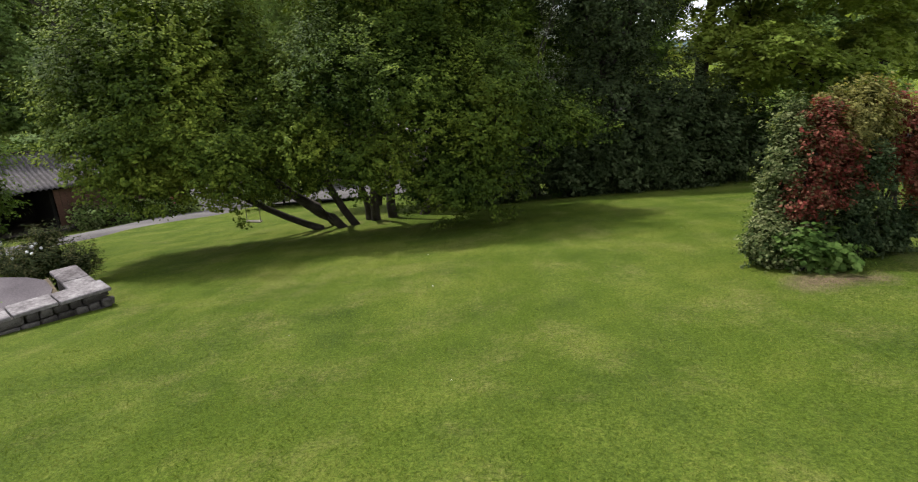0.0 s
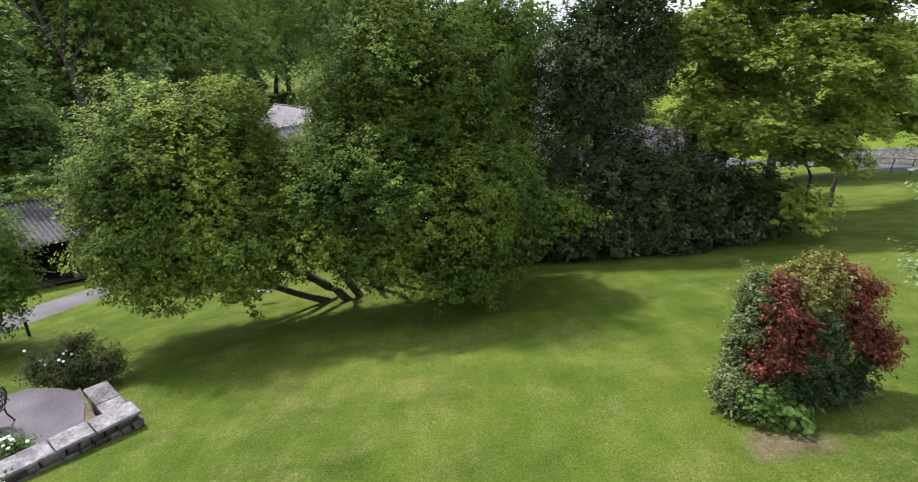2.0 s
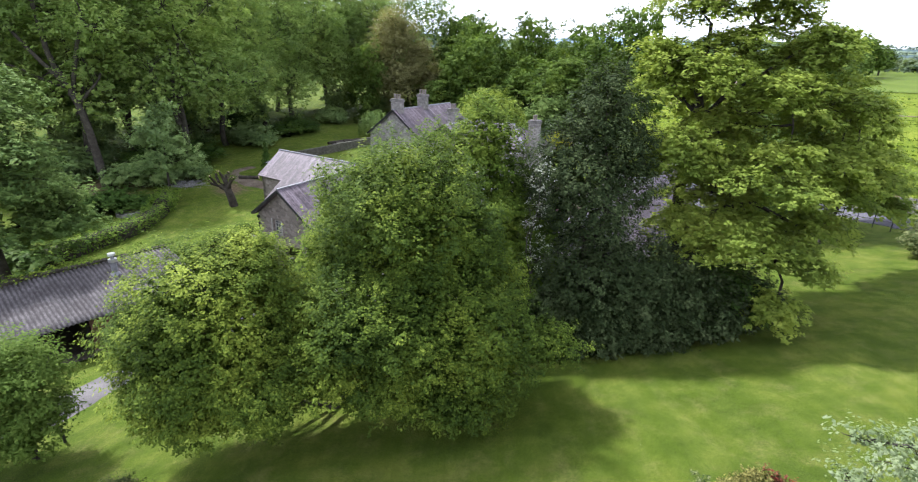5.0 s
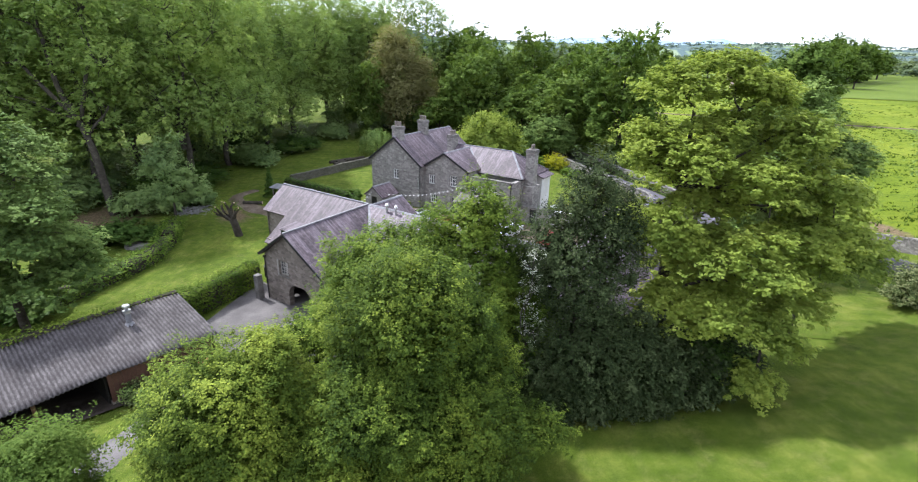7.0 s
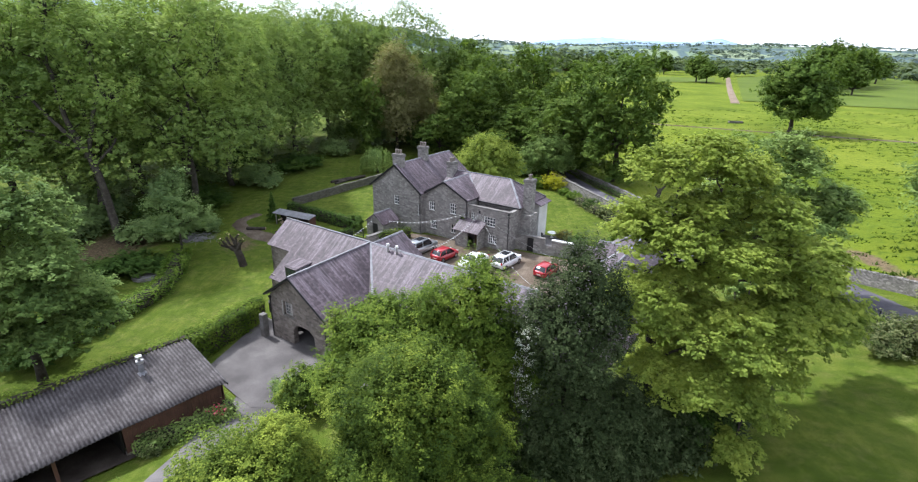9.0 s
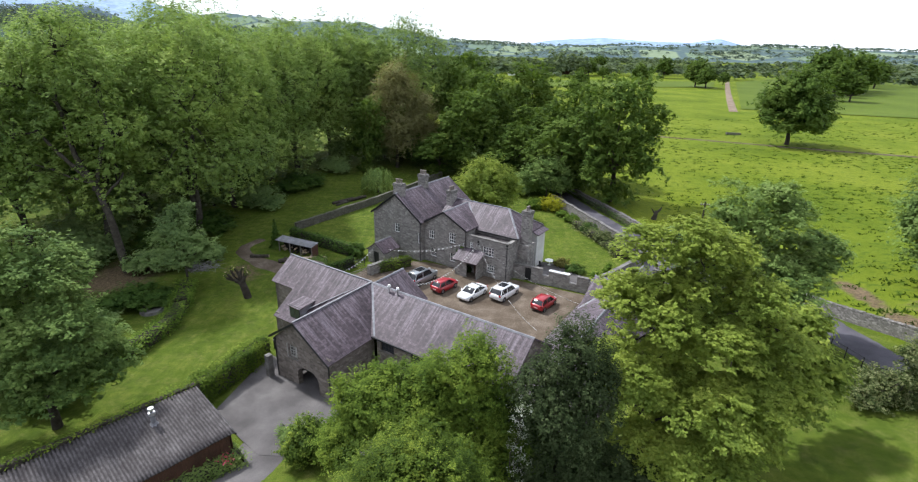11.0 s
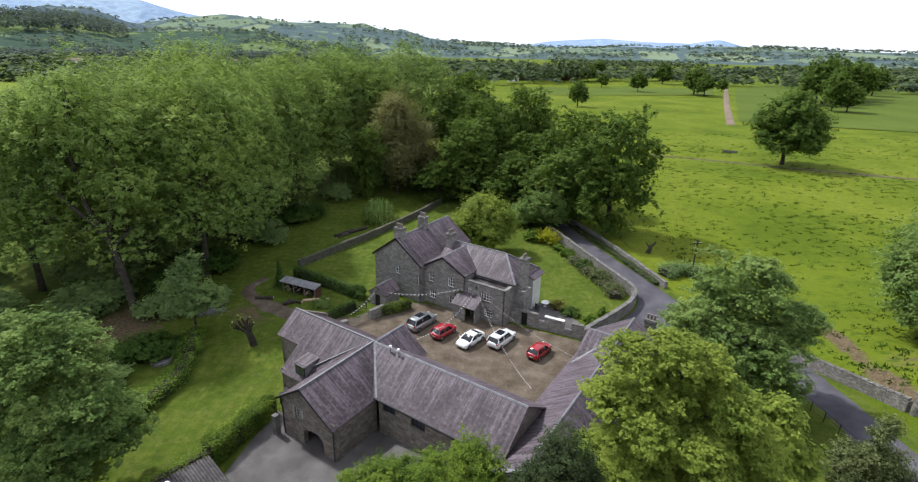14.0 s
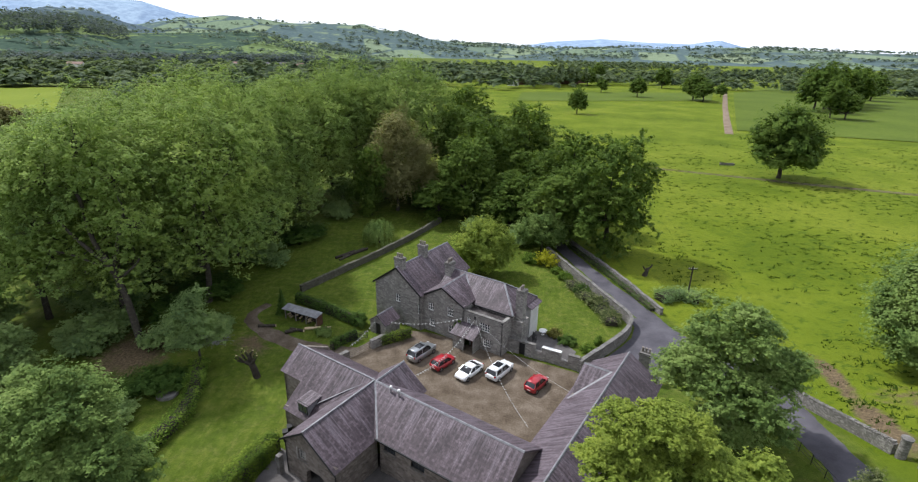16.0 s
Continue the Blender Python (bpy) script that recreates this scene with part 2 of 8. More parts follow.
def ribbed_sheet():
    """Corrugated cement sheet: mottled grey, with shade painted along the troughs between ribs."""
    m, nt, bs = shader("corrugated_cement_sheet")
    co = nt.nodes.new("ShaderNodeTexCoord").outputs["Object"]
    split = nt.nodes.new("ShaderNodeSeparateXYZ")
    nt.links.new(co, split.inputs[0])
    rib = math_node(nt, "COSINE", math_node(nt, "MULTIPLY", math_node(nt, "SUBTRACT", split.outputs[1], 0.25), 2 * math.pi / 0.22))
    broad, speck = noise_tex(nt, 0.8, 5.0, 0.7), noise_tex(nt, 7.0, 4.0, 0.75, None, (0.4, 1.0, 1.0))
    v = math_node(nt, "ADD", math_node(nt, "MULTIPLY", broad, 0.5), math_node(nt, "MULTIPLY", speck, 0.5))
    col = ramp(nt, v, (0.36, (0.050, 0.043, 0.044)), (0.5, (0.085, 0.077, 0.078)), (0.64, (0.150, 0.138, 0.138)))
    # Shading of the troughs, painted in so that the ribs stand out.
    trough_shade = level(nt, math_node(nt, "ADD", rib, math_node(nt, "MULTIPLY", math_node(nt, "SUBTRACT", speck, 0.5), 2.2)), 0.55, -0.75)
    col = mix(nt, math_node(nt, "MULTIPLY", trough_shade, 0.46), col, (0.020, 0.018, 0.016))
    nt.links.new(col, bs.inputs["Base Color"])
    bs.inputs["Roughness"].default_value, bs.inputs["Specular IOR Level"].default_value = 0.85, 0.12
    bump(nt, bs, speck, 0.3, 0.01)
    return m


RIBBED_SHEET = ribbed_sheet()
TIMBER = two_scale("brown_stained_boards", (0.048, 0.021, 0.014), (0.084, 0.036, 0.024), (0.12, 0.056, 0.038), 1.0, 16.0, 0.7)
# Near-black stands in for the lack of light inside the open buildings.
UNLIT_DARK = two_scale("unlit_interior", (0.012, 0.011, 0.010), (0.020, 0.018, 0.016), (0.030, 0.027, 0.024), 1.0, 8.0, 0.9)
GRAVEL = two_scale("drive_gravel", (0.068, 0.063, 0.062), (0.108, 0.100, 0.098), (0.165, 0.153, 0.148), 0.35, 30.0, 0.95, 0.5, 0.015)
YARD = two_scale("yard_gravel", (0.066, 0.049, 0.034), (0.116, 0.091, 0.067), (0.186, 0.152, 0.120), 0.45, 6.5, 0.95, 0.5, 0.015)
ASPHALT = two_scale("old_asphalt", (0.054, 0.051, 0.06), (0.086, 0.081, 0.094), (0.118, 0.113, 0.128), 0.3, 20.0, 0.9)
TRACK = two_scale("dirt_track", (0.125, 0.090, 0.060), (0.190, 0.145, 0.105), (0.250, 0.198, 0.150), 0.3, 8.0, 0.95)
BARK = two_scale("bark", (0.022, 0.019, 0.015), (0.048, 0.041, 0.033), (0.085, 0.074, 0.060), 2.0, 24.0, 0.95, 0.8, 0.02)
PALE_BARK = two_scale("grey_bark", (0.032, 0.028, 0.023), (0.060, 0.053, 0.043), (0.100, 0.089, 0.074), 2.0, 24.0, 0.95, 0.8, 0.02)
CUT_WOOD = two_scale("cut_wood", (0.34, 0.25, 0.15), (0.48, 0.37, 0.24), (0.62, 0.50, 0.36), 2.0, 20.0, 0.8)
LEAF_THORN = leaf_material("thorn_leaves", (0.025, 0.046, 0.009), (0.074, 0.112, 0.015), (0.245, 0.298, 0.040), 0.5, 0.6, 0.10)
LEAF_DEEP = leaf_material("deep_green_leaves", (0.0288, 0.0594, 0.0126), (0.0648, 0.1152, 0.0234), (0.126, 0.1845, 0.0396), 0.5, 0.5, 0.3)
LEAF_MAPLE = leaf_material("maple_leaves", (0.034, 0.062, 0.011), (0.090, 0.140, 0.018), (0.205, 0.262, 0.036), 0.5, 0.6, 0.20)
LEAF_HOLLY = leaf_material("dark_glossy_leaves", (0.021, 0.033, 0.012), (0.045, 0.065, 0.024), (0.090, 0.112, 0.048), 0.8, 0.6, 0.16, each=0.5)
LEAF_SYC = leaf_material("sycamore_leaves", (0.104, 0.156, 0.030), (0.222, 0.290, 0.052), (0.372, 0.430, 0.082), 0.35, 0.6, 0.48, glow=(1.0, 1.0, 0.68))
LEAF_MID = leaf_material("summer_leaves", (0.088, 0.146, 0.042), (0.172, 0.248, 0.066), (0.290, 0.365, 0.115), 0.3, through=0.36, glow=(1.0, 1.0, 0.75))
LEAF_POPLAR = leaf_material("poplar_leaves", (0.138, 0.210, 0.068), (0.256, 0.350, 0.098), (0.370, 0.450, 0.112), 0.12, 0.6, 0.52, glow=(0.97, 1.0, 0.80))
LEAF_WOOD = leaf_material("woodland_leaves", (0.130, 0.200, 0.078), (0.235, 0.325, 0.115), (0.340, 0.425, 0.152), 0.15, 0.6, 0.42, glow=(0.95, 1.0, 0.85))
LEAF_OAK = leaf_material("oak_leaves", (0.052, 0.094, 0.020), (0.108, 0.168, 0.032), (0.185, 0.250, 0.052), 0.2, through=0.40)
LEAF_WILLOW = leaf_material("willow_leaves", (0.150, 0.152, 0.062), (0.245, 0.238, 0.102), (0.345, 0.330, 0.160), 0.2)
LEAF_BLOSSOM = leaf_material("pale_leaves", (0.125, 0.175, 0.075), (0.24, 0.30, 0.155), (0.42, 0.47, 0.30), 1.2)
LEAF_HEDGE = leaf_material("hedge_leaves", (0.062, 0.118, 0.018), (0.140, 0.222, 0.034), (0.250, 0.335, 0.060), 0.9, each=0.45)
LEAF_IVY = leaf_material("ivy_leaves", (0.085, 0.150, 0.024), (0.185, 0.285, 0.044), (0.310, 0.410, 0.075), 0.9, through=0.3, each=0.45)
LEAF_RED = leaf_material("red_young_leaves", (0.060, 0.052, 0.022), (0.190, 0.036, 0.030), (0.330, 0.150, 0.095), 3.2, each=0.62)
LEAF_OLIVE = leaf_material("olive_leaves", (0.10, 0.105, 0.03), (0.22, 0.205, 0.06), (0.36, 0.33, 0.12), 2.6, each=0.6)
LEAF_SHRUB = leaf_material("shrub_leaves", (0.040, 0.064, 0.022), (0.125, 0.158, 0.056), (0.290, 0.310, 0.150), 2.6, each=0.6)
LEAF_IVY = leaf_material("ground_ivy_leaves", (0.040, 0.078, 0.018), (0.085, 0.150, 0.032), (0.150, 0.225, 0.060), 2.0, each=0.5)
LEAF_GOLD = leaf_material("golden_leaves", (0.22, 0.235, 0.016), (0.35, 0.36, 0.026), (0.48, 0.47, 0.05), 1.0)
LEAF_LAUREL = leaf_material("laurel_leaves", (0.026, 0.044, 0.018), (0.062, 0.092, 0.038), (0.135, 0.170, 0.080), 2.0, each=0.55)
LEAF_RHODO = leaf_material("rhododendron_leaves", (0.024, 0.036, 0.014), (0.052, 0.070, 0.024), (0.120, 0.115, 0.050), 2.0, each=0.5)
PINK = leaf_material("pink_flowers", (0.45, 0.05, 0.10), (0.62, 0.10, 0.16), (0.75, 0.25, 0.30), 2.0)
WHITE_PAINT = plain("white_paint", (0.78, 0.78, 0.76), 0.45)
IRON = plain("black_iron", (0.025, 0.025, 0.027), 0.5, 0.4)
STEEL = plain("stainless_flue", (0.62, 0.63, 0.64), 0.3, 0.9)
CLAY = two_scale("grey_clay", (0.12, 0.105, 0.09), (0.19, 0.165, 0.145), (0.26, 0.23, 0.205), 2.0, 14.0)
# Distance haze is put into these leaf colours as added blue and pallor.
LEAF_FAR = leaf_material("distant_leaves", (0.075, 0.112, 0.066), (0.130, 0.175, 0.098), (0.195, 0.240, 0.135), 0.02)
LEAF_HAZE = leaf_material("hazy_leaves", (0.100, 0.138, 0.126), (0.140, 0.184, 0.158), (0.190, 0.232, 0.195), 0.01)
LEAF_FIR = leaf_material("hazy_plantation_leaves", (0.056, 0.080, 0.090), (0.086, 0.114, 0.116), (0.125, 0.155, 0.142), 0.01)

# ---- tools ----
def mesh_from(name, verts, faces_flat, per_face, material=None, smooth=False):
    """A mesh out of arrays; every face has per_face corners."""
    me = bpy.data.meshes.new(name)
    verts = np.asarray(verts, dtype=np.float32).reshape(-1, 3)
    loops = np.asarray(faces_flat, dtype=np.int32).ravel()
    n = len(loops) // per_face
    me.vertices.add(len(verts))
    me.vertices.foreach_set("co", verts.ravel())
    me.loops.add(len(loops))
    me.loops.foreach_set("vertex_index", loops)
    me.polygons.add(n)
    me.polygons.foreach_set("loop_start", np.arange(0, n * per_face, per_face, dtype=np.int32))
    me.polygons.foreach_set("loop_total", np.full(n, per_face, dtype=np.int32))
    me.update(calc_edges=True)
    me.polygons.foreach_set("use_smooth", np.full(n, smooth))
    if material:
        me.materials.append(material)
    return me


def part(name, bm, material, parent=None, label="", smooth=False):
    """Links a bmesh (or a mesh) as one object, under a thing or a part."""
    if isinstance(bm, bmesh.types.BMesh):
        me = bpy.data.meshes.new(name)
        bm.to_mesh(me)
        bm.free()
        me.materials.append(material)
        if smooth:
            me.polygons.foreach_set("use_smooth", np.full(len(me.polygons), True))
    else:
        me = bm
    ob = new(name, me)
    ob.parent = parent
    return tagged(ob, label)


def thing(name, at, label, category, group="", kind=""):
    ob = new(name)
    ob.matrix_basis = at
    ob.empty_display_size = 0.2
    return tagged(ob, label, category, group, kind)


def add_box(bm, x0, x1, y0, y1, z0, z1, m=None, bevel=0.0):
    made = bmesh.ops.create_cube(bm, size=1.0)
    vs = made["verts"]
    t = Matrix.LocRotScale(((x0 + x1) / 2, (y0 + y1) / 2, (z0 + z1) / 2), None, (x1 - x0, y1 - y0, z1 - z0))
    bmesh.ops.transform(bm, matrix=(m @ t) if m else t, verts=vs)
    if bevel:
        es = list({e for v in vs for e in v.link_edges})
        bmesh.ops.bevel(bm, geom=es, offset=bevel, segments=1, affect="EDGES")
    return vs


def box_bm(*spans, m=None, bevel=0.0):
    bm = bmesh.new()
    add_box(bm, *spans, m=m, bevel=bevel)
    return bm


def cyl_bm(r0, r1, z0, z1, sides=10, m=None, bm=None):
    bm = bm or bmesh.new()
    made = bmesh.ops.create_cone(bm, cap_ends=True, segments=sides, radius1=r0, radius2=r1, depth=z1 - z0)
    t = Matrix.Translation((0, 0, (z0 + z1) / 2))
    bmesh.ops.transform(bm, matrix=(m @ t) if m else t, verts=made["verts"])
    return bm


def prism(bm, outline, depth0, depth1, axis="y"):
    """A solid: an outline in (a, z) pushed along the other ground axis from depth0 to depth1."""
    def at(a, d, z):
        return (a, d, z) if axis == "y" else (d, a, z)
    front = [bm.verts.new(at(a, depth0, z)) for a, z in outline]
    back = [bm.verts.new(at(a, depth1, z)) for a, z in outline]
    n = len(outline)
    bm.faces.new(front)
    bm.faces.new(back[::-1])
    for i in range(n):
        bm.faces.new((front[i], back[i], back[(i + 1) % n], front[(i + 1) % n]))
    bmesh.ops.recalc_face_normals(bm, faces=bm.faces)
    return bm


def slab(bm, corners, thick):
    """A roof plane: corners (eave first, going round) thickened downwards, with UV in metres along the eave and up the slope."""
    uvl = bm.loops.layers.uv.verify()
    c = [Vector(p) for p in corners]
    along = (c[1] - c[0]).normalized()
    n = (c[1] - c[0]).cross(c[-1] - c[0]).normalized()
    if n.z < 0:
        n = -n
    up = n.cross(along)
    top = [bm.verts.new(p) for p in c]
    low = [bm.verts.new(p - n * thick) for p in c]
    k = len(c)
    made = [bm.faces.new(top), bm.faces.new(low[::-1])]
    for i in range(k):
        made.append(bm.faces.new((top[i], low[i], low[(i + 1) % k], top[(i + 1) % k])))
    for f in made:
        for lp in f.loops:
            d = lp.vert.co - c[0]
            lp[uvl].uv = (d.dot(along) + c[0].x, (lp.vert.co - c[-1]).dot(up))
    bmesh.ops.recalc_face_normals(bm, faces=made)


def tube(verts, faces, pts, radii, sides=7):
    """Adds a tapered limb along pts to flat lists."""
    base = len(verts)
    n = len(pts)
    for i, (p, r) in enumerate(zip(pts, radii)):
        d = Vector(pts[min(i + 1, n - 1)]) - Vector(pts[max(i - 1, 0)])
        d.normalize()
        a = d.orthogonal().normalized()
        b = d.cross(a)
        for k in range(sides):
            w = 2 * math.pi * k / sides
            verts.append(Vector(p) + (a * math.cos(w) + b * math.sin(w)) * r)
    for i in range(n - 1):
        for k in range(sides):
            j = (k + 1) % sides
            faces.append((base + i * sides + k, base + i * sides + j, base + (i + 1) * sides + j, base + (i + 1) * sides + k))


def bent(p, q, rng, sag=0.12, steps=5):
    """A wavering way from p to q."""
    p, q = np.array(p, float), np.array(q, float)
    l = np.linalg.norm(q - p)
    k1, k2 = rng.normal(0, sag * l, 3), rng.normal(0, sag * l * 0.4, 3)
    out = []
    for i in range(steps + 1):
        s = i / steps
        out.append(tuple(p + (q - p) * s + k1 * math.sin(math.pi * s) * 0.6 + k2 * math.sin(2 * math.pi * s)))
    return out


def limbs_mesh(name, paths, material, sides=7):
    verts, faces = [], []
    for pts, r0, r1 in paths:
        n = len(pts) - 1
        tube(verts, faces, pts, [r0 + (r1 - r0) * (i / n) ** 0.8 for i in range(n + 1)], sides)
    return mesh_from(name, [tuple(v) for v in verts], faces, 4, material, True)


def leaf_mesh(name, centres, out, size, rng, material, aspect=0.62, spread=0.5, grow=None, up=1.35):
    """Many small folded leaves, one island each: centres, the way each faces, its length."""
    n = len(centres)
    nrm = out * 0.75 + rng.normal(0, spread, (n, 3))
    nrm[:, 2] += up
    nrm /= np.linalg.norm(nrm, axis=1)[:, None] + 1e-9
    t = rng.normal(0, 1, (n, 3))
    t -= (t * nrm).sum(1)[:, None] * nrm
    t /= np.linalg.norm(t, axis=1)[:, None] + 1e-9
    b = np.cross(nrm, t)
    L = (size * rng.uniform(0.65, 1.35, n) * (1.0 if grow is None else grow))[:, None]
    W = L * aspect * 0.5
    if size > 0.10:     # larger or farther leaves: one bent-free blade each
        v = np.stack([centres - t * L * 0.5 + b * W * 0.9, centres - t * L * 0.35 - b * W * 1.2, centres + t * L * 0.6], 1)
        return mesh_from(name, v.reshape(-1, 3), np.arange(n * 3), 3, material)
    fold = nrm * L * 0.10
    v = np.stack([centres - t * L * 0.5, centres + b * W - fold, centres + t * L * 0.5 - fold * 0.8, centres - b * W - fold], 1)
    return mesh_from(name, v.reshape(-1, 3), np.arange(n * 4), 4, material)


def lumps(p, rng, wave, waves=7):
    """A smooth uneven field over places p, about -1 to 1, with swells one wave long."""
    k = rng.normal(0, 1, (waves, 3))
    k *= (2 * math.pi / wave * rng.uniform(0.7, 1.4, waves) / np.linalg.norm(k, axis=1))[:, None]
    return np.sin(p @ k.T + rng.uniform(0, 6.28, waves)).sum(1) / math.sqrt(waves * 0.5) * 0.6


def facing(n, rng):
    q = rng.normal(0, 1, (n, 3))
    return q / np.linalg.norm(q, axis=1)[:, None]


def crown_points(lobes, count, rng, clump=0.35, per=26, flat=0.7, gap=0.0, under=0.35, lift=0.45, inner=0.16, reach=3.6, plates=0.0, rough=0.20, deep=0.40):
    """Leaf places on a crown of ellipsoid lobes (x, y, z, rx, ry, rz): shoots crowd the uneven skin that the lobes share,
    each with leaves along it; larger shade leaves fill the inside. With plates, shoots gather on flat tiers of that radius."""
    areas = np.array([l[3] * l[4] + l[3] * l[5] + l[4] * l[5] for l in lobes])
    share = areas / areas.sum()
    C, O, S, clumps = [], [], [], []
    for lobe, s in zip(lobes, share):
        c, r = np.array(lobe[:3]), np.array(lobe[3:6])
        r = np.maximum(r - clump * 1.3 - plates * 0.4, r * 0.55)
        want = max(8, int(count * s * (1 - inner) / per))
        ask = want * 3 if not plates else max(60, int(6.0 * (r.mean() / plates) ** 2))
        e = facing(ask, rng)
        e = e[(e[:, 2] > -0.30) | (rng.random(ask) < under)]
        p = c + e * r
        swell = 1 + rough * lumps(p, rng, r.mean() * 0.95) + rough * 0.55 * lumps(p, rng, max(clump * 3.2, r.mean() * 0.34))
        p = c + e * r * (swell * (1 - deep * rng.random(len(e)) ** 2.4))[:, None]
        ok = np.ones(len(p), bool)
        for other in lobes:
            if other is not lobe:
                q = (p - np.array(other[:3])) / np.array(other[3:6])
                ok &= (q * q).sum(1) > 0.66
        if gap:
            ok &= lumps(p, rng, r.mean() * 0.6) > np.quantile(lumps(p, rng, r.mean() * 0.6), gap * 0.6) if len(p) else ok
            ok &= rng.random(len(p)) > gap * 0.5
        p, e = p[ok], e[ok]
        if not len(p):
            clumps.append((p, e))
            continue
        if plates:
            # tiers: shallow caps of shoots, tipped outward
            mids, out = p, e
            pr = plates * rng.uniform(0.45, 1.25, len(mids))
            pick = rng.choice(len(mids), want, p=pr ** 2 / (pr ** 2).sum())
            w, f = rng.uniform(0, 6.283, want), np.sqrt(rng.random(want))
            dx, dy = np.cos(w) * f * pr[pick], np.sin(w) * f * pr[pick]
            tip = out[pick][:, 0] * dx + out[pick][:, 1] * dy
            p = mids[pick] + np.column_stack([dx, dy, -0.30 * f * f * pr[pick] - 0.35 * tip + rng.normal(0, 0.05, want) * pr[pick]])
            e = out[pick] * 0.35 + np.column_stack([np.cos(w) * f, np.sin(w) * f, np.full(want, 0.9)])
            e /= np.linalg.norm(e, axis=1)[:, None]
        else:
            pick = rng.choice(len(p), want, replace=len(p) < want)
            p, e = p[pick], e[pick]
        n = len(p)
        clumps.append((p, e))
        go = e * 0.75 + np.array([0, 0, lift]) + rng.normal(0, 0.38, (n, 3))
        go[:, 2] *= 0.35 + 0.65 * flat
        go /= np.linalg.norm(go, axis=1)[:, None]
        ln = clump * (0.7 + reach * rng.random(n) ** 2.0)
        a = rng.random((n, per)) ** 0.8
        off = go[:, None, :] * (ln[:, None] * a)[:, :, None] + rng.normal(0, 1, (n, per, 3)) * (clump * 0.62 * (1.2 - 0.7 * a))[:, :, None] * np.array([1, 1, flat])
        C.append((p[:, None, :] + off).reshape(-1, 3))
        O.append((e[:, None, :] * 1.1 + off / (clump + 1e-6) * 0.18).reshape(-1, 3))
        S.append(np.ones(n * per))
        m = int(count * s * inner)
        C.append(c + facing(m, rng) * r * (0.80 * rng.random((m, 1)) ** 0.4))
        O.append(rng.normal(0, 1, (m, 3)))
        S.append(np.full(m, 1.9))
    return np.concatenate(C), np.concatenate(O), clumps, np.concatenate(S)


def tree_parts(holder, lobes, count, size, leaf, rng, stems, bark=BARK, clump=0.35, per=26, flat=0.7, gap=0.0, under=0.35, twigs=40, aspect=0.62, name="crown", lift=0.45, inner=0.16, reach=3.6, plates=0.0, rough=0.20, deep=0.40, up=1.35):
    """Trunks and limbs that reach into the lobes, and a crown of leaves. Places are relative to the holder."""
    C, O, clumps, S = crown_points(lobes, count, rng, clump, per, flat, gap, under, lift, inner, reach, plates, rough, deep)
    paths = []
    tips = []
    for (bx, by, bz, fx, fy, fz, r) in stems:
        paths.append((bent((bx, by, bz), (fx, fy, fz), rng, 0.05, 6), r, r * 0.6))
        tips.append((np.array((fx, fy, fz)), r * 0.6))
    ends = []
    for lobe in lobes:
        c = np.array(lobe[:3])
        tip, r = min(tips, key=lambda q: np.linalg.norm(q[0] - c))
        low = c - np.array([0, 0, lobe[5] * 0.15])
        paths.append((bent(tip, low, rng, 0.10, 5), r * 0.75, r * 0.32))
        ends.append((low, r * 0.34, lobe))
    for (low, r, lobe), (p, d) in zip(ends, clumps):
        if not len(p):
            continue
        for q in p[rng.permutation(len(p))[:max(3, twigs // len(lobes))]]:
            paths.append((bent(low, q, rng, 0.10, 4), r * 0.8, max(0.006, r * 0.12)))
    part("trunk", limbs_mesh("trunk", paths, bark), None, holder)
    part(name, leaf_mesh(name, C, O, size, rng, leaf, aspect, 0.5, S, up), None, holder)
    return clumps


def shrub_parts(holder, lobes, count, size, leaf, rng, clump=0.12, per=16, aspect=0.6, name="foliage", under=0.6):
    C, O, _, S = crown_points(lobes, count, rng, clump, per, 0.8, 0.0, under, 0.5, 0.14, 3.0)
    return part(name, leaf_mesh(name, C, O, size, rng, leaf, aspect, 0.5, S), None, holder)


def hedge_mesh(name, line, width, height, count, size, rng, material, ragged=0.12):
    """Leaves over the sides and top of a clipped run that follows the ground."""
    pts = along(line, 0.4)
    n = len(pts)
    i = rng.integers(0, n - 1, count)
    f = rng.random(count)
    p = pts[i] + (pts[i + 1] - pts[i]) * f[:, None]
    d = pts[i + 1] - pts[i]
    d /= np.linalg.norm(d, axis=1)[:, None]
    side = np.stack([d[:, 1], -d[:, 0]], 1)
    swell = 1 + 0.16 * np.sin(i * 0.55 + 1.0) + 0.10 * np.sin(i * 1.7)
    perim = 2 * height + width
    s = rng.random(count) * perim
    left, top = s < height, (s >= height) & (s < height + width)
    off = np.where(left, -width / 2, np.where(top, s - height - width / 2, width / 2)) * swell
    h = np.where(left, s, np.where(top, height, perim - s)) * (0.9 + 0.1 * swell)
    z = ground_z(p[:, 0], p[:, 1])
    out = np.zeros((count, 3))
    out[:, :2] = side * np.where(left, -1, np.where(top, 0, 1))[:, None]
    out[:, 2] = np.where(top, 1.0, 0.25)
    c = np.column_stack([p + side * off[:, None], z + h]) + rng.normal(0, ragged, (count, 3)) - out * np.abs(rng.normal(0, ragged, count))[:, None]
    return leaf_mesh(name, c, out, size, rng, material)


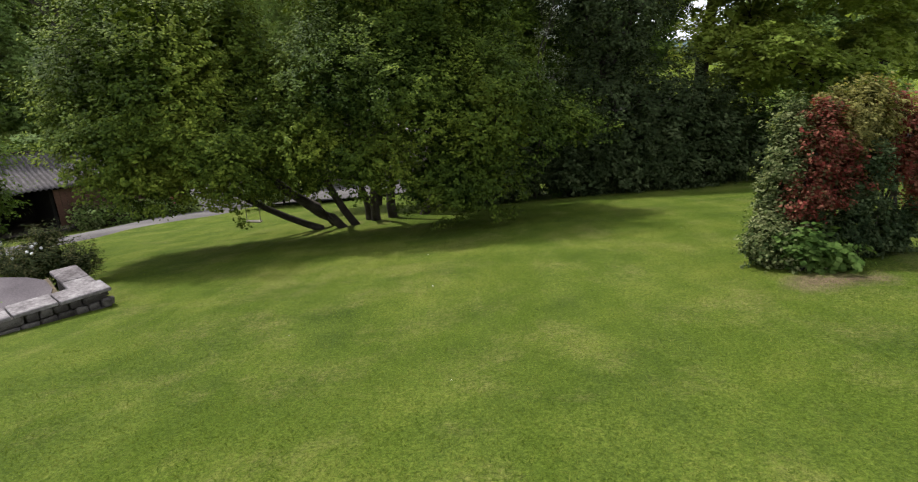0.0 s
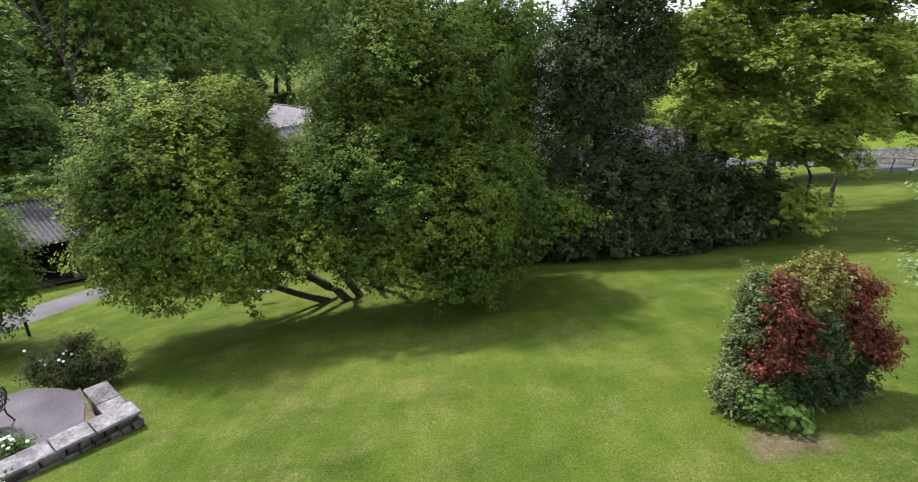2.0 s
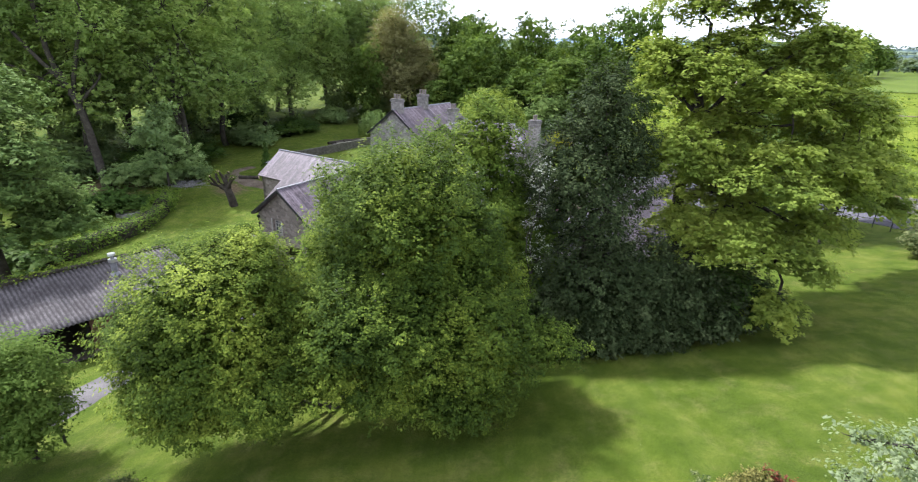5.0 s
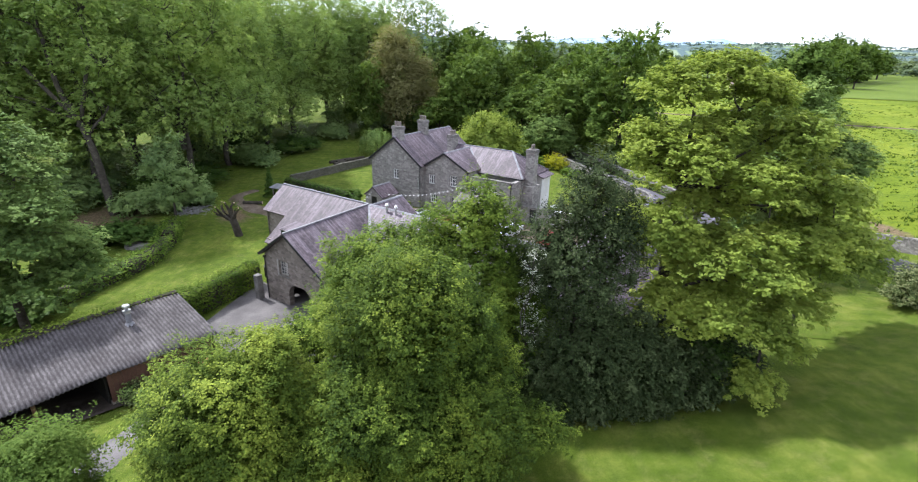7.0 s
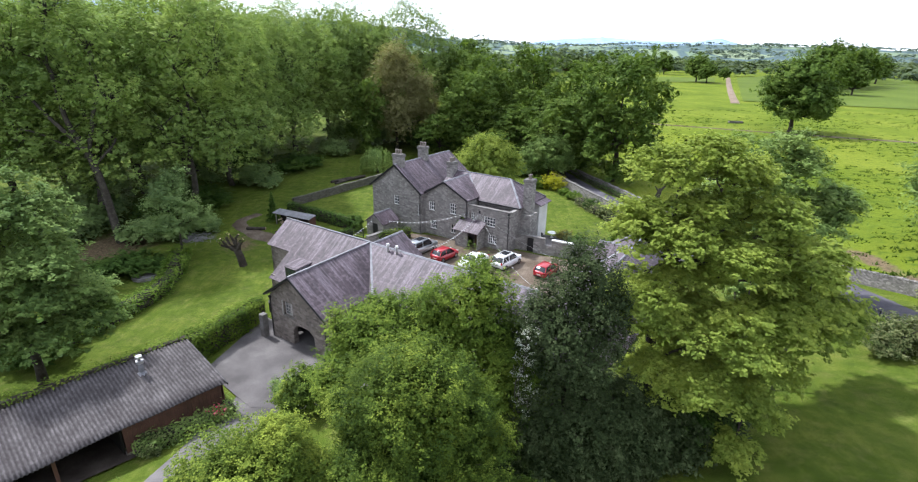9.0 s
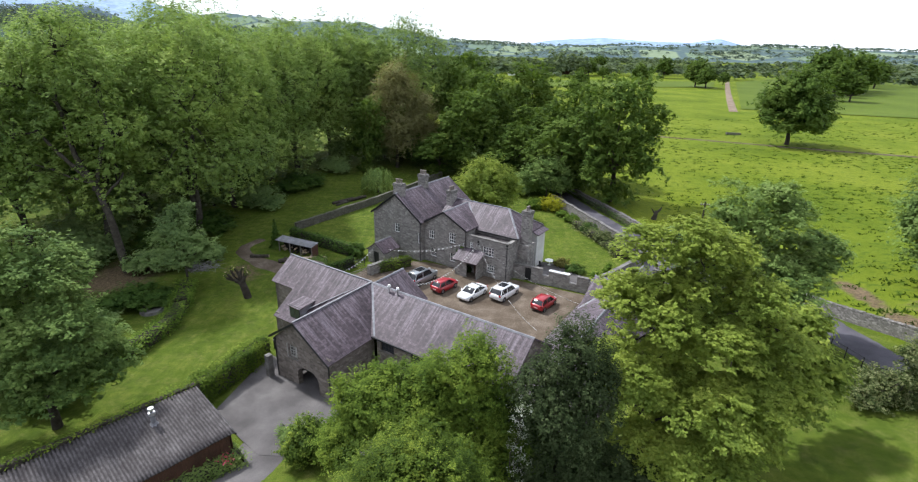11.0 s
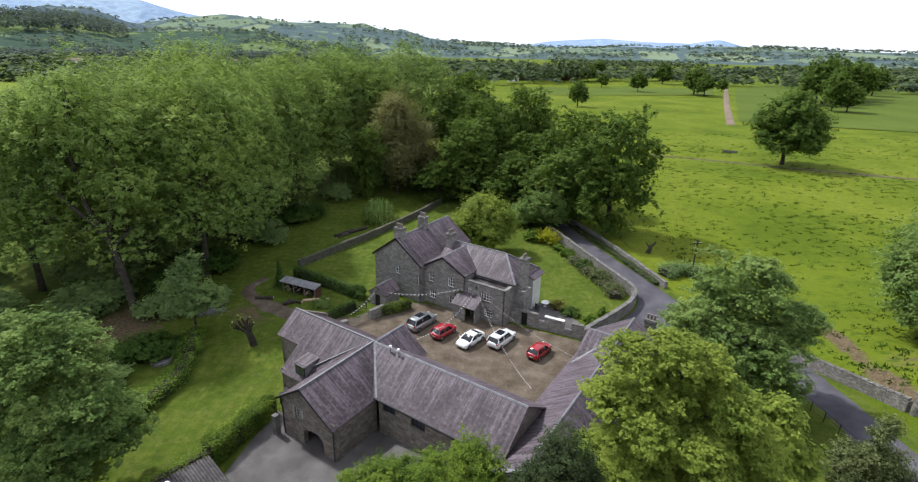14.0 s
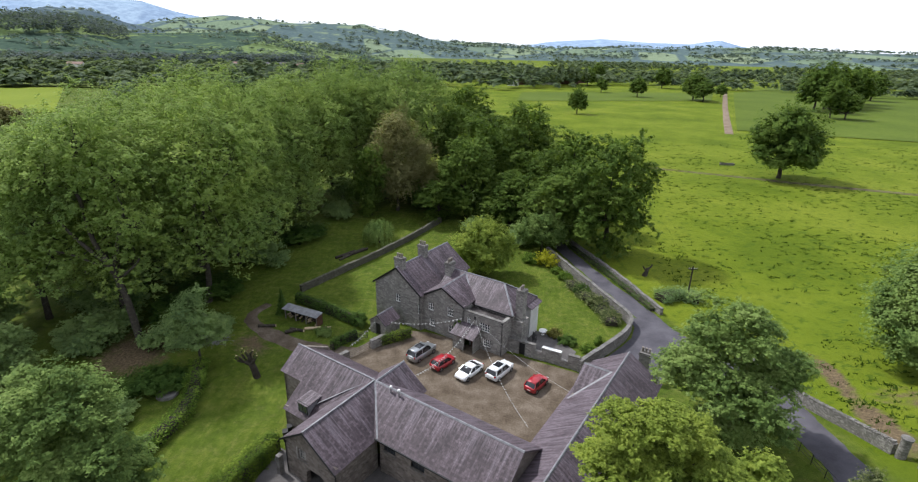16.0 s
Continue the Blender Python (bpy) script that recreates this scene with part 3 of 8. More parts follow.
def core_run(line, width, height, top_lift=0.0):
    """The solid twiggy inside of a hedge, or a bank, along a line."""
    pts = along(line, 0.8)
    d = np.gradient(pts, axis=0)
    d /= np.linalg.norm(d, axis=1)[:, None]
    side = np.stack([d[:, 1], -d[:, 0]], 1)
    rows = []
    for o, h in ((-0.5, -0.2), (-0.5, 0.8), (-0.3, 1.0), (0.3, 1.0), (0.5, 0.8), (0.5, -0.2)):
        q = pts + side * (o * width)
        rows.append(np.column_stack([q, ground_z(pts[:, 0], pts[:, 1]) + (h * height if h > 0 else h)]))
    V = np.stack(rows, 1)
    n, m = len(pts), 6
    i = np.arange(n - 1)[:, None] * m + np.arange(m)[None, :]
    j = np.arange(n - 1)[:, None] * m + (np.arange(m)[None, :] + 1) % m
    F = np.stack([i, i + m, j + m, j], -1).reshape(-1, 4).tolist()
    me = bpy.data.meshes.new("core")
    me.from_pydata(V.reshape(-1, 3).tolist(), [], F + [list(range(m)), list(range((n - 1) * m, n * m))[::-1]])
    return me


def hedge(name, line, width, height, count, size, material, label, category="hedge", seed=3, ragged=0.12):
    rng = np.random.default_rng(seed)
    h = thing(name, Matrix.Identity(4), label, category)
    me = core_run(line, width * 0.8, height * 0.92)
    me.materials.append(BARK)
    part("branchwork", me, None, h)
    part("foliage", hedge_mesh("foliage", line, width, height, count, size, rng, material, ragged), None, h)
    return h

# ---- ground ----
def smooth(a, b, x):
    s = np.clip((x - a) / (b - a), 0.0, 1.0)
    return s * s * (3 - 2 * s)


def ground_z(x, y):
    """A lawn that falls from behind the first eye to the level yard, and wide flat meadows beyond."""
    x, y = np.asarray(x, float), np.asarray(y, float)
    p = 7.95 - 0.195 * y + 0.12 * x
    p = 0.5 * (p + 9.0 - np.sqrt((p - 9.0) ** 2 + 1.0))
    b = smooth(35.0, 115.0, np.hypot(x + 2.0, y - 60.0))
    return 0.5 * (p + b + np.sqrt((p - b) ** 2 + 0.6))


def gz(x, y):
    return float(ground_z(x, y))


def spaced(fine0, fine1, step, reach0, reach1, grow=1.09):
    mid = list(np.arange(fine0, fine1 + step * 0.5, step))
    up, s = [], step
    v = mid[-1]
    while v < reach1:
        s *= grow
        v = min(v + s, reach1)
        up.append(v)
    down, s = [], step
    v = mid[0]
    while v > reach0:
        s *= grow
        v = max(v - s, reach0)
        down.append(v)
    return np.array(down[::-1] + mid + up)


LANE = [(20.2, 118.0), (21.6, 106.0), (24.4, 94.0), (27.0, 85.0), (29.6, 76.0), (32.0, 68.0), (35.0, 60.0), (37.2, 53.0), (36.9, 47.0), (36.3, 41.5), (35.4, 35.0), (34.6, 28.0), (33.0, 12.0)]


def along(line, step=1.0):
    """Points every step along a smooth line through the given ones."""
    pts = [np.array(p, float) for p in line]
    pts = [2 * pts[0] - pts[1]] + pts + [2 * pts[-1] - pts[-2]]
    out = []
    for i in range(1, len(pts) - 2):
        a, b, c, d = pts[i - 1:i + 3]
        n = max(2, int(np.linalg.norm(c - b) / step))
        for k in range(n):
            t = k / n
            out.append(0.5 * (2 * b + (c - a) * t + (2 * a - 5 * b + 4 * c - d) * t * t + (3 * b - a - 3 * c + d) * t ** 3))
    out.append(pts[-2])
    return np.array(out)


lane_line = along(LANE)


def side_of_lane(x, y):
    """Metres to the right (east) of the lane's middle, at the same y."""
    order = np.argsort(lane_line[:, 1])
    return x - np.interp(y, lane_line[order, 1], lane_line[order, 0])


def build_ground():
    xs = spaced(-45.0, 55.0, 0.8, -4700.0, 4700.0)
    ys = spaced(-6.0, 95.0, 0.8, -600.0, 4800.0)
    X, Y = np.meshgrid(xs, ys)
    Z = ground_z(X, Y)
    near = 1 - smooth(60, 120, np.hypot(X, Y - 40))
    Z += near * 0.05 * (np.sin(X * 0.7 + np.sin(Y * 0.45) * 1.6) * np.sin(Y * 0.6 + 0.8))
    nx, ny = len(xs), len(ys)
    i = np.arange(ny - 1)[:, None] * nx + np.arange(nx - 1)[None, :]
    faces = np.stack([i, i + 1, i + nx + 1, i + nx], -1).reshape(-1, 4)
    me = mesh_from("ground", np.stack([X, Y, Z], -1).reshape(-1, 3), faces, 4, GRASS, True)
    side = side_of_lane(X, np.clip(Y, 12, 117))
    field = smooth(2.2, 4.0, side) * smooth(20, 40, Y)
    far = smooth(150, 200, Y)
    field = np.maximum(field, far * smooth(-40, -10, X - 5))
    a = me.attributes.new("pasture", "FLOAT", "POINT")
    a.data.foreach_set("value", field.ravel().astype(np.float32))

    def spot(cx, cy, rx, ry, turn=0.0):
        c, s = math.cos(radians(turn)), math.sin(radians(turn))
        u, v = (X - cx) * c + (Y - cy) * s, -(X - cx) * s + (Y - cy) * c
        return np.clip(1.25 - np.hypot(u / rx, v / ry), 0, 1)
    bare = np.maximum.reduce([
        spot(4.85, 5.85, 0.95, 0.42, 6) * 1.15, spot(-0.6, 9.7, 0.7, 0.3, 5) * 0.55, spot(-3.4, 16.2, 3.2, 1.6, -10) * 0.4,
        spot(46.4, 53.0, 1.6, 8.0, -16) * 1.0, spot(43.6, 42.0, 1.9, 7.0, -12) * 1.15, spot(50.0, 47.0, 5.0, 4.0) * 0.55, spot(6.5, 20.5, 5.0, 1.8, 20) * 0.35, spot(0.5, 20.0, 3.0, 2.0) * 0.35,
        spot(5.0, 11.0, 0.25, 1.8, -25) * 0.55, spot(-29.0, 62.0, 3.0, 5.0, 30) * 0.8, spot(112.0, 163.0, 14.0, 3.0, -8) * 0.55,
        spot(-44.0, 60.0, 7.0, 10.0) * 0.85])
    a = me.attributes.new("bare", "FLOAT", "POINT")
    a.data.foreach_set("value", bare.ravel().astype(np.float32))
    tagged(new("ground", me), "mown lawn and rough green pasture sloping to flat meadows", "ground", kind="structure")


build_ground()


def ribbon(name, line, width, lift, material, label, category, step=0.8, across=5, edge=0.25):
    """A road or track that lies on the ground along a line; width may vary along it."""
    pts = along(line, step)
    n = len(pts)
    d = np.gradient(pts, axis=0)
    d /= np.linalg.norm(d, axis=1)[:, None]
    side = np.stack([d[:, 1], -d[:, 0]], 1)
    w = np.interp(np.linspace(0, 1, n), np.linspace(0, 1, len(width)), width) / 2
    rag = np.random.default_rng(5).normal(0, edge * 0.35, (n, 2))
    rows = []
    for k in range(across + 1):
        s = -1 + 2 * k / across
        off = s * w + (rag[:, 0] if k == 0 else rag[:, 1] if k == across else 0)
        q = pts + side * off[:, None]
        rows.append(np.column_stack([q, ground_z(q[:, 0], q[:, 1]) + lift - (lift + 0.08 if k in (0, across) else 0)]))
    V = np.stack(rows, 1)
    i = np.arange(n - 1)[:, None] * (across + 1) + np.arange(across)[None, :]
    F = np.stack([i, i + across + 1, i + across + 2, i + 1], -1).reshape(-1, 4)
    me = mesh_from(name, V.reshape(-1, 3), F, 4, material, True)
    return tagged(new(name, me), label, category, kind="structure")


ribbon("road", LANE, [3.6, 3.6, 3.8, 4.2, 4.6, 4.6, 4.4, 4.4, 4.4], 0.09, ASPHALT, "narrow grey asphalt lane along the garden wall", "road")
ribbon("drive", [(-9.0, 33.0), (-13.0, 31.0), (-15.2, 25.0), (-16.4, 19.5), (-17.5, 14.0), (-21.0, 6.0)], [9.0, 6.0, 2.8, 2.8, 3.0, 3.0], 0.10, GRAVEL, "pale grey gravel drive past the shed", "drive")
ribbon("yard_path", [(-31.0, 74.5), (-32.2, 71.2), (-31.2, 68.4), (-28.0, 65.7), (-23.7, 63.0), (-19.5, 61.2), (-13.0, 60.5)], [1.6, 2.2, 2.8, 3.4, 3.8, 4.2, 4.0], 0.09, YARD, "brown earth path from the yard to the lawn", "path")
ribbon("farm_track", [(139.0, 268.0), (170.0, 335.0), (210.0, 420.0), (282.0, 570.0)], [4.6, 4.4, 4.4, 4.6], 0.25, TRACK, "straight reddish farm track across the pasture", "track", 4.0)
for off in (-0.9, 0.9):
    ribbon("wheel_rut", [(62.0, 184.5 + off), (88.8, 172.6 + off), (108.0, 163.6 + off), (122.0, 157.8 + off), (150.0, 147.0 + off), (190.0, 133.0 + off)], [0.8, 0.7, 1.3, 0.8, 0.7], 0.12, YARD, "worn wheel rut crossing the pasture past the oak", "track", 2.0, 3, 0.3)


def flat_patch(name, outline, lift, material, label, category, step=0.5):
    """A patch inside an outline that follows the ground."""
    bm = bmesh.new()
    f = bm.faces.new([bm.verts.new((x, y, 0)) for x, y in outline])
    bmesh.ops.triangulate(bm, faces=[f])
    for _ in range(5):
        long_edges = [e for e in bm.edges if e.calc_length() > step * 3]
        if not long_edges:
            break
        bmesh.ops.subdivide_edges(bm, edges=long_edges, cuts=1)
        bmesh.ops.triangulate(bm, faces=bm.faces)
    for v in bm.verts:
        v.co.z = gz(v.co.x, v.co.y) + lift
    bmesh.ops.recalc_face_normals(bm, faces=bm.faces)
    ob = part(name, bm, material)
    if ob.data.polygons[0].normal.z < 0:
        ob.data.flip_normals()
    return tagged(ob, label, category, kind="structure")


flat_patch("yard", [(-17.0, 57.5), (-10.0, 67.5), (-4.0, 66.5), (8.0, 61.0), (16.0, 57.0), (20.0, 53.5), (9.0, 38.0), (4.0, 40.0), (-8.0, 47.0)], 0.07, YARD, "worn brown gravel yard between the house and the barns", "yard")
flat_patch("barn_court", [(-18.4, 42.6), (-15.8, 41.0), (-7.2, 42.0), (5.5, 33.5), (0.0, 28.5), (-8.0, 27.5), (-14.2, 28.6), (-20.0, 34.0)], 0.13, GRAVEL, "grey gravel court before the barn arch", "court")


# ---- far hills ----
FOLDS = []


def hills():
    """Three folds of high ground round the valley's far side, each a real slope from foot to crest."""
    def hill_mat(name, woods, field, field2, scale, wooded):
        m, nt, bs = shader(name)
        co = nt.nodes.new("ShaderNodeTexCoord").outputs["Object"]
        warp = nt.nodes.new("ShaderNodeMapping")
        warp.inputs["Scale"].default_value, warp.inputs["Rotation"].default_value = (1.0, 0.55, 0.0), (0, 0, 0.5)
        nt.links.new(co, warp.inputs["Vector"])
        plots = node(nt, "ShaderNodeTexVoronoi", Scale=scale, Randomness=0.8)
        nt.links.new(warp.outputs["Vector"], plots.inputs["Vector"])
        sep = nt.nodes.new("ShaderNodeSeparateColor")
        nt.links.new(plots.outputs["Color"], sep.inputs["Color"])
        edge = node(nt, "ShaderNodeTexVoronoi", Scale=scale, Randomness=0.8)
        edge.feature = "DISTANCE_TO_EDGE"
        nt.links.new(warp.outputs["Vector"], edge.inputs["Vector"])
        hedges = level(nt, edge.outputs["Distance"], 0.055, 0.030)
        copses = level(nt, sep.outputs[1], wooded + 0.02, wooded - 0.02)
        copses = math_node(nt, "MULTIPLY", copses, level(nt, noise_tex(nt, scale * 3.0, 5.0, 0.7, co), 0.36, 0.46))
        grain = noise_tex(nt, scale * 16.0, 4.0, 0.75, co)
        col = mix(nt, sep.outputs[0], field, field2)
        col = mix(nt, math_node(nt, "MAXIMUM", hedges, copses), col, woods)
        col = mix(nt, 0.55, col, mix(nt, level(nt, grain, 0.34, 0.66), (0.55, 0.60, 0.66), (1.35, 1.32, 1.25)), "MULTIPLY")
        nt.links.new(col, bs.inputs["Base Color"])
        bs.inputs["Roughness"].default_value = 1.0
        bs.inputs["Specular IOR Level"].default_value = 0.0
        return m

    def fold(name, near, far, crest, material, label, seed, wob=0.05, foot=1.3):
        c = np.array(crest, float)
        c[:, 1] *= 0.97
        az = np.radians(np.linspace(c[0, 0], c[-1, 0], 220))
        rows = []
        for s in np.linspace(0, 1, 18):
            dist = near + (far - near) * s
            h = np.interp(np.degrees(az), c[:, 0], c[:, 1]) * math.sin(s * math.pi / 2) ** foot
            ripple = np.array([noise.fractal((x * 11 + seed, s * 3, seed), 1.0, 2.0, 4) for x in az])
            rows.append(np.column_stack([np.sin(az) * dist, np.cos(az) * dist, np.maximum(h * (1 + wob * ripple * (1.5 if s < 0.95 else 0.6)) + 0.6, 0.6)]))
        V = np.stack(rows)
        n, m = V.shape[1], V.shape[0]
        i = np.arange(m - 1)[:, None] * n + np.arange(n - 1)[None, :]
        F = np.stack([i, i + 1, i + n + 1, i + n], -1).reshape(-1, 4)
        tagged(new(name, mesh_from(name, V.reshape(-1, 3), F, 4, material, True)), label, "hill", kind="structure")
        FOLDS.append((near, far, c, foot))

    # Slope colours grow bluer and paler with distance: haze painted into them.
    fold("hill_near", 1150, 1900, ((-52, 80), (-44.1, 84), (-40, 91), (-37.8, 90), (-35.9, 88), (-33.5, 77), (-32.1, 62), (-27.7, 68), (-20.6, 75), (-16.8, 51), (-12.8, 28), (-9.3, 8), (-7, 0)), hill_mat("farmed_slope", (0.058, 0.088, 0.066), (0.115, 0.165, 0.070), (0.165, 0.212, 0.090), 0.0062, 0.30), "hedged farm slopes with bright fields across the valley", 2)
    fold("hill_moor", 2000, 2700, ((-52, 90), (-44.1, 102), (-39.9, 128), (-36.9, 156), (-35.5, 152), (-34.1, 153), (-32.5, 133), (-31.5, 112), (-28.6, 80), (-25.5, 20)), hill_mat("moor_slope", (0.085, 0.115, 0.135), (0.155, 0.195, 0.175), (0.195, 0.225, 0.195), 0.0036, 0.55), "moorland shoulder above the farms, tinted blue with painted haze", 4)
    fold("hill_middle", 2100, 3300, ((-52, 40), (-43.7, 47), (-34.4, 90), (-32.2, 108), (-27.5, 155), (-24.7, 170), (-22.6, 172), (-19.8, 169), (-15.2, 156), (-11.5, 154), (-10.3, 168), (-8.6, 135), (-6.2, 131), (-3.5, 86), (0.5, 71), (6.6, 58), (12.6, 49), (14.9, 58), (17.7, 67), (20.5, 58), (23.6, 74), (28.1, 72), (33.1, 66), (35.2, 60), (39.8, 56), (50, 54)), hill_mat("distant_slope", (0.090, 0.125, 0.128), (0.150, 0.200, 0.135), (0.205, 0.250, 0.160), 0.0048, 0.45), "distant hillside with hedged fields, paled with painted haze", 5)
    fold("hill_far", 3600, 4600, ((-52, 150), (-43.9, 215), (-39.7, 286), (-35.1, 322), (-30, 316), (-27.4, 256), (-24.8, 217), (-22.6, 161), (-13.9, 117), (-5.6, 87), (5.4, 59), (9, 108), (14.3, 135), (18.2, 114), (22.5, 107), (25, 139), (27.1, 92), (29.5, 71), (39.9, 37), (48, 30)), hill_mat("haze_blue_mountain", (0.25, 0.33, 0.45), (0.285, 0.37, 0.48), (0.31, 0.39, 0.49), 0.0012, 0.5), "mountain ridge on the horizon, its haze painted pale blue", 9, 0.02)


def far_z(x, y):
    """The height of the valley floor or of the far slopes at a place."""
    dist, deg = math.hypot(x, y), math.degrees(math.atan2(x, y))
    z = gz(x, y)
    for near, far, c, foot in FOLDS:
        if near < dist <= far and c[0, 0] < deg < c[-1, 0]:
            z = max(z, float(np.interp(deg, c[:, 0], c[:, 1])) * math.sin((dist - near) / (far - near) * math.pi / 2) ** foot)
    return z


hills()


FAR_GREEN = two_scale("crop_grass", (0.058, 0.088, 0.008), (0.076, 0.110, 0.011), (0.096, 0.132, 0.016), 0.02, 0.5, 0.95)
flat_patch("crop_field", [(150.0, 282.0), (226.0, 254.0), (420.0, 330.0), (620.0, 640.0), (420.0, 700.0), (286.0, 560.0)], 0.3, FAR_GREEN, "darker green grass field beyond the pasture", "field", 6.0)
flat_patch("crop_strip", [(44.0, 424.0), (140.0, 446.0), (218.0, 462.0), (262.0, 556.0), (160.0, 540.0), (58.0, 516.0)], 0.3, FAR_GREEN, "darker strip of grass across the pasture", "field", 6.0)
flat_patch("lane_apron", [(18.2, 57.0), (20.8, 60.7), (24.0, 63.8), (26.1, 66.2), (27.5, 69.3), (27.3, 72.8), (30.5, 71.5), (34.8, 63.0), (31.5, 58.0), (26.0, 55.0)], 0.085, ASPHALT, "worn asphalt apron between the lane and the yard gate", "road")
MEADOW = two_scale("far_meadow_grass", (0.105, 0.145, 0.008), (0.135, 0.175, 0.010), (0.160, 0.200, 0.014), 0.02, 0.5, 0.95)
flat_patch("far_meadow", [(-430.0, 425.0), (-345.0, 458.0), (-278.0, 362.0), (-232.0, 296.0), (-300.0, 262.0)], 0.3, MEADOW, "bright mown meadow beyond the poplars", "field", 8.0)

# ---- trees and shrubs ----
def tree_at(name, x, y, label, category, z=None, group=""):
    return thing(name, pose(x, y, gz(x, y) - 0.05 if z is None else z), label, category, group)


def near_trees():
    rng = np.random.default_rng(11)
    # a many-stemmed thorn with two great domes over the lawn
    t = tree_at("thorn_tree", -3.6, 16.0, "many-stemmed spreading thorn tree in full green leaf on the lawn", "tree")
    z0 = t.location.z
    L = [(-4.1, -2.3, 9.1 - z0, 2.6, 2.5, 2.9), (-4.75, -3.0, 7.75 - z0, 1.7, 1.9, 1.5), (-2.9, -2.8, 7.4 - z0, 1.7, 1.8, 1.8), (-4.9, -1.8, 8.7 - z0, 1.2, 1.6, 1.7), (-3.3, -1.4, 10.1 - z0, 1.6, 1.7, 1.6), (-4.2, -3.5, 6.85 - z0, 1.7, 1.4, 0.9), (-2.5, -1.6, 10.6 - z0, 0.45, 0.45, 1.1), (-1.2, -1.4, 7.6 - z0, 1.5, 1.4, 1.7), (-1.9, -1.5, 9.2 - z0, 1.2, 1.2, 1.3), (-2.3, -3.3, 7.5 - z0, 1.6, 1.3, 1.0), (-0.5, -3.0, 7.8 - z0, 1.4, 1.2, 1.2), (-5.9, -2.2, 8.4 - z0, 1.4, 1.6, 1.9)]
    tree_parts(t, L, 115000, 0.088, LEAF_THORN, rng, [(-0.6, 0.4, 0, -3.2, -1.0, 2.6, 0.17), (-0.1, -0.3, 0, -2.5, -1.4, 2.4, 0.15), (-0.9, -0.2, 0, -3.6, -1.8, 2.0, 0.13), (0.2, 0.1, 0, -1.6, -0.6, 3.2, 0.14)], clump=0.14, per=16, twigs=60, lift=0.45, inner=0.28, rough=0.23, deep=0.32, up=1.5)
    t = tree_at("thorn_tree", -2.2, 17.3, "tall thorn tree with several dark trunks, yellow-green above", "tree")
    z0 = t.location.z
    L = [(0.3, -1.6, 12.2 - z0, 2.3, 2.3, 2.5), (0.9, -2.6, 8.6 - z0, 2.7, 2.4, 2.1), (-1.2, -3.4, 8.6 - z0, 1.6, 1.7, 2.2), (3.0, -3.2, 8.3 - z0, 1.8, 1.7, 1.7), (-1.3, -1.2, 10.5 - z0, 1.6, 1.8, 2.0), (5.0, -2.8, 8.1 - z0, 1.3, 1.1, 0.8), (1.9, -1.2, 11.4 - z0, 1.8, 1.8, 2.0), (2.1, -3.8, 6.8 - z0, 1.8, 1.4, 1.4), (-2.4, -2.6, 8.1 - z0, 1.4, 1.5, 1.5), (-0.2, -4.0, 7.2 - z0, 1.6, 1.2, 1.1), (1.6, 0.5, 9.4 - z0, 1.8, 1.6, 1.9), (3.2, -0.4, 9.0 - z0, 1.5, 1.5, 1.6), (0.5, -2.0, 10.1 - z0, 1.7, 1.7, 1.7)]
    tree_parts(t, L, 150000, 0.088, LEAF_THORN, rng, [(-0.7, -0.4, 0, -0.9, -1.2, 3.0, 0.17), (-0.2, 0.2, 0, 0.3, -0.6, 3.4, 0.18), (0.9, 0.5, 0, 1.6, -0.4, 3.2, 0.17), (-1.0, -0.1, 0, -1.6, -0.7, 2.6, 0.13)], clump=0.14, per=16, twigs=80, lift=0.45, inner=0.28, rough=0.23, deep=0.32, up=1.5)
    # behind them, a taller narrow one and a lower one
    t = tree_at("field_maple", 0.6, 21.8, "narrow deep green tree behind the thorns", "tree")
    z0 = t.location.z
    tree_parts(t, [(0.4, 0, 12.6 - z0, 1.9, 1.9, 2.9), (0.5, -0.6, 8.6 - z0, 2.4, 2.0, 2.6), (1.4, 0.0, 10.4 - z0, 1.6, 1.6, 2.4), (-1.4, 0.2, 11.4 - z0, 1.8, 1.7, 2.6), (2.4, -0.4, 8.8 - z0, 1.8, 1.6, 2.8), (-2.3, -1.3, 9.2 - z0, 1.8, 1.6, 2.3)], 72000, 0.115, LEAF_MAPLE, rng, [(0, 0, 0, 0.2, 0, 3.4, 0.22)], clump=0.20, per=18, twigs=36)
    t = tree_at("field_maple", -3.8, 22.6, "low green tree beside the barn court", "tree")
    z0 = t.location.z
    tree_parts(t, [(0, 0, 10.2 - z0, 2.3, 2.2, 2.6), (1.8, 0.2, 10.4 - z0, 2.0, 2.0, 2.6), (-1.4, 0.2, 9.8 - z0, 1.7, 1.8, 2.2), (-2.6, 0.2, 7.6 - z0, 1.6, 1.6, 1.8), (2.6, 0.4, 8.4 - z0, 2.0, 1.8, 2.4)], 58000, 0.115, LEAF_MAPLE, rng, [(0, 0, 0, 0, 0, 3.0, 0.2)], clump=0.20, per=18, twigs=36)
    t = tree_at("elder_bush", -9.9, 27.6, "rounded green elder by the gravel court", "shrub")
    z0 = t.location.z
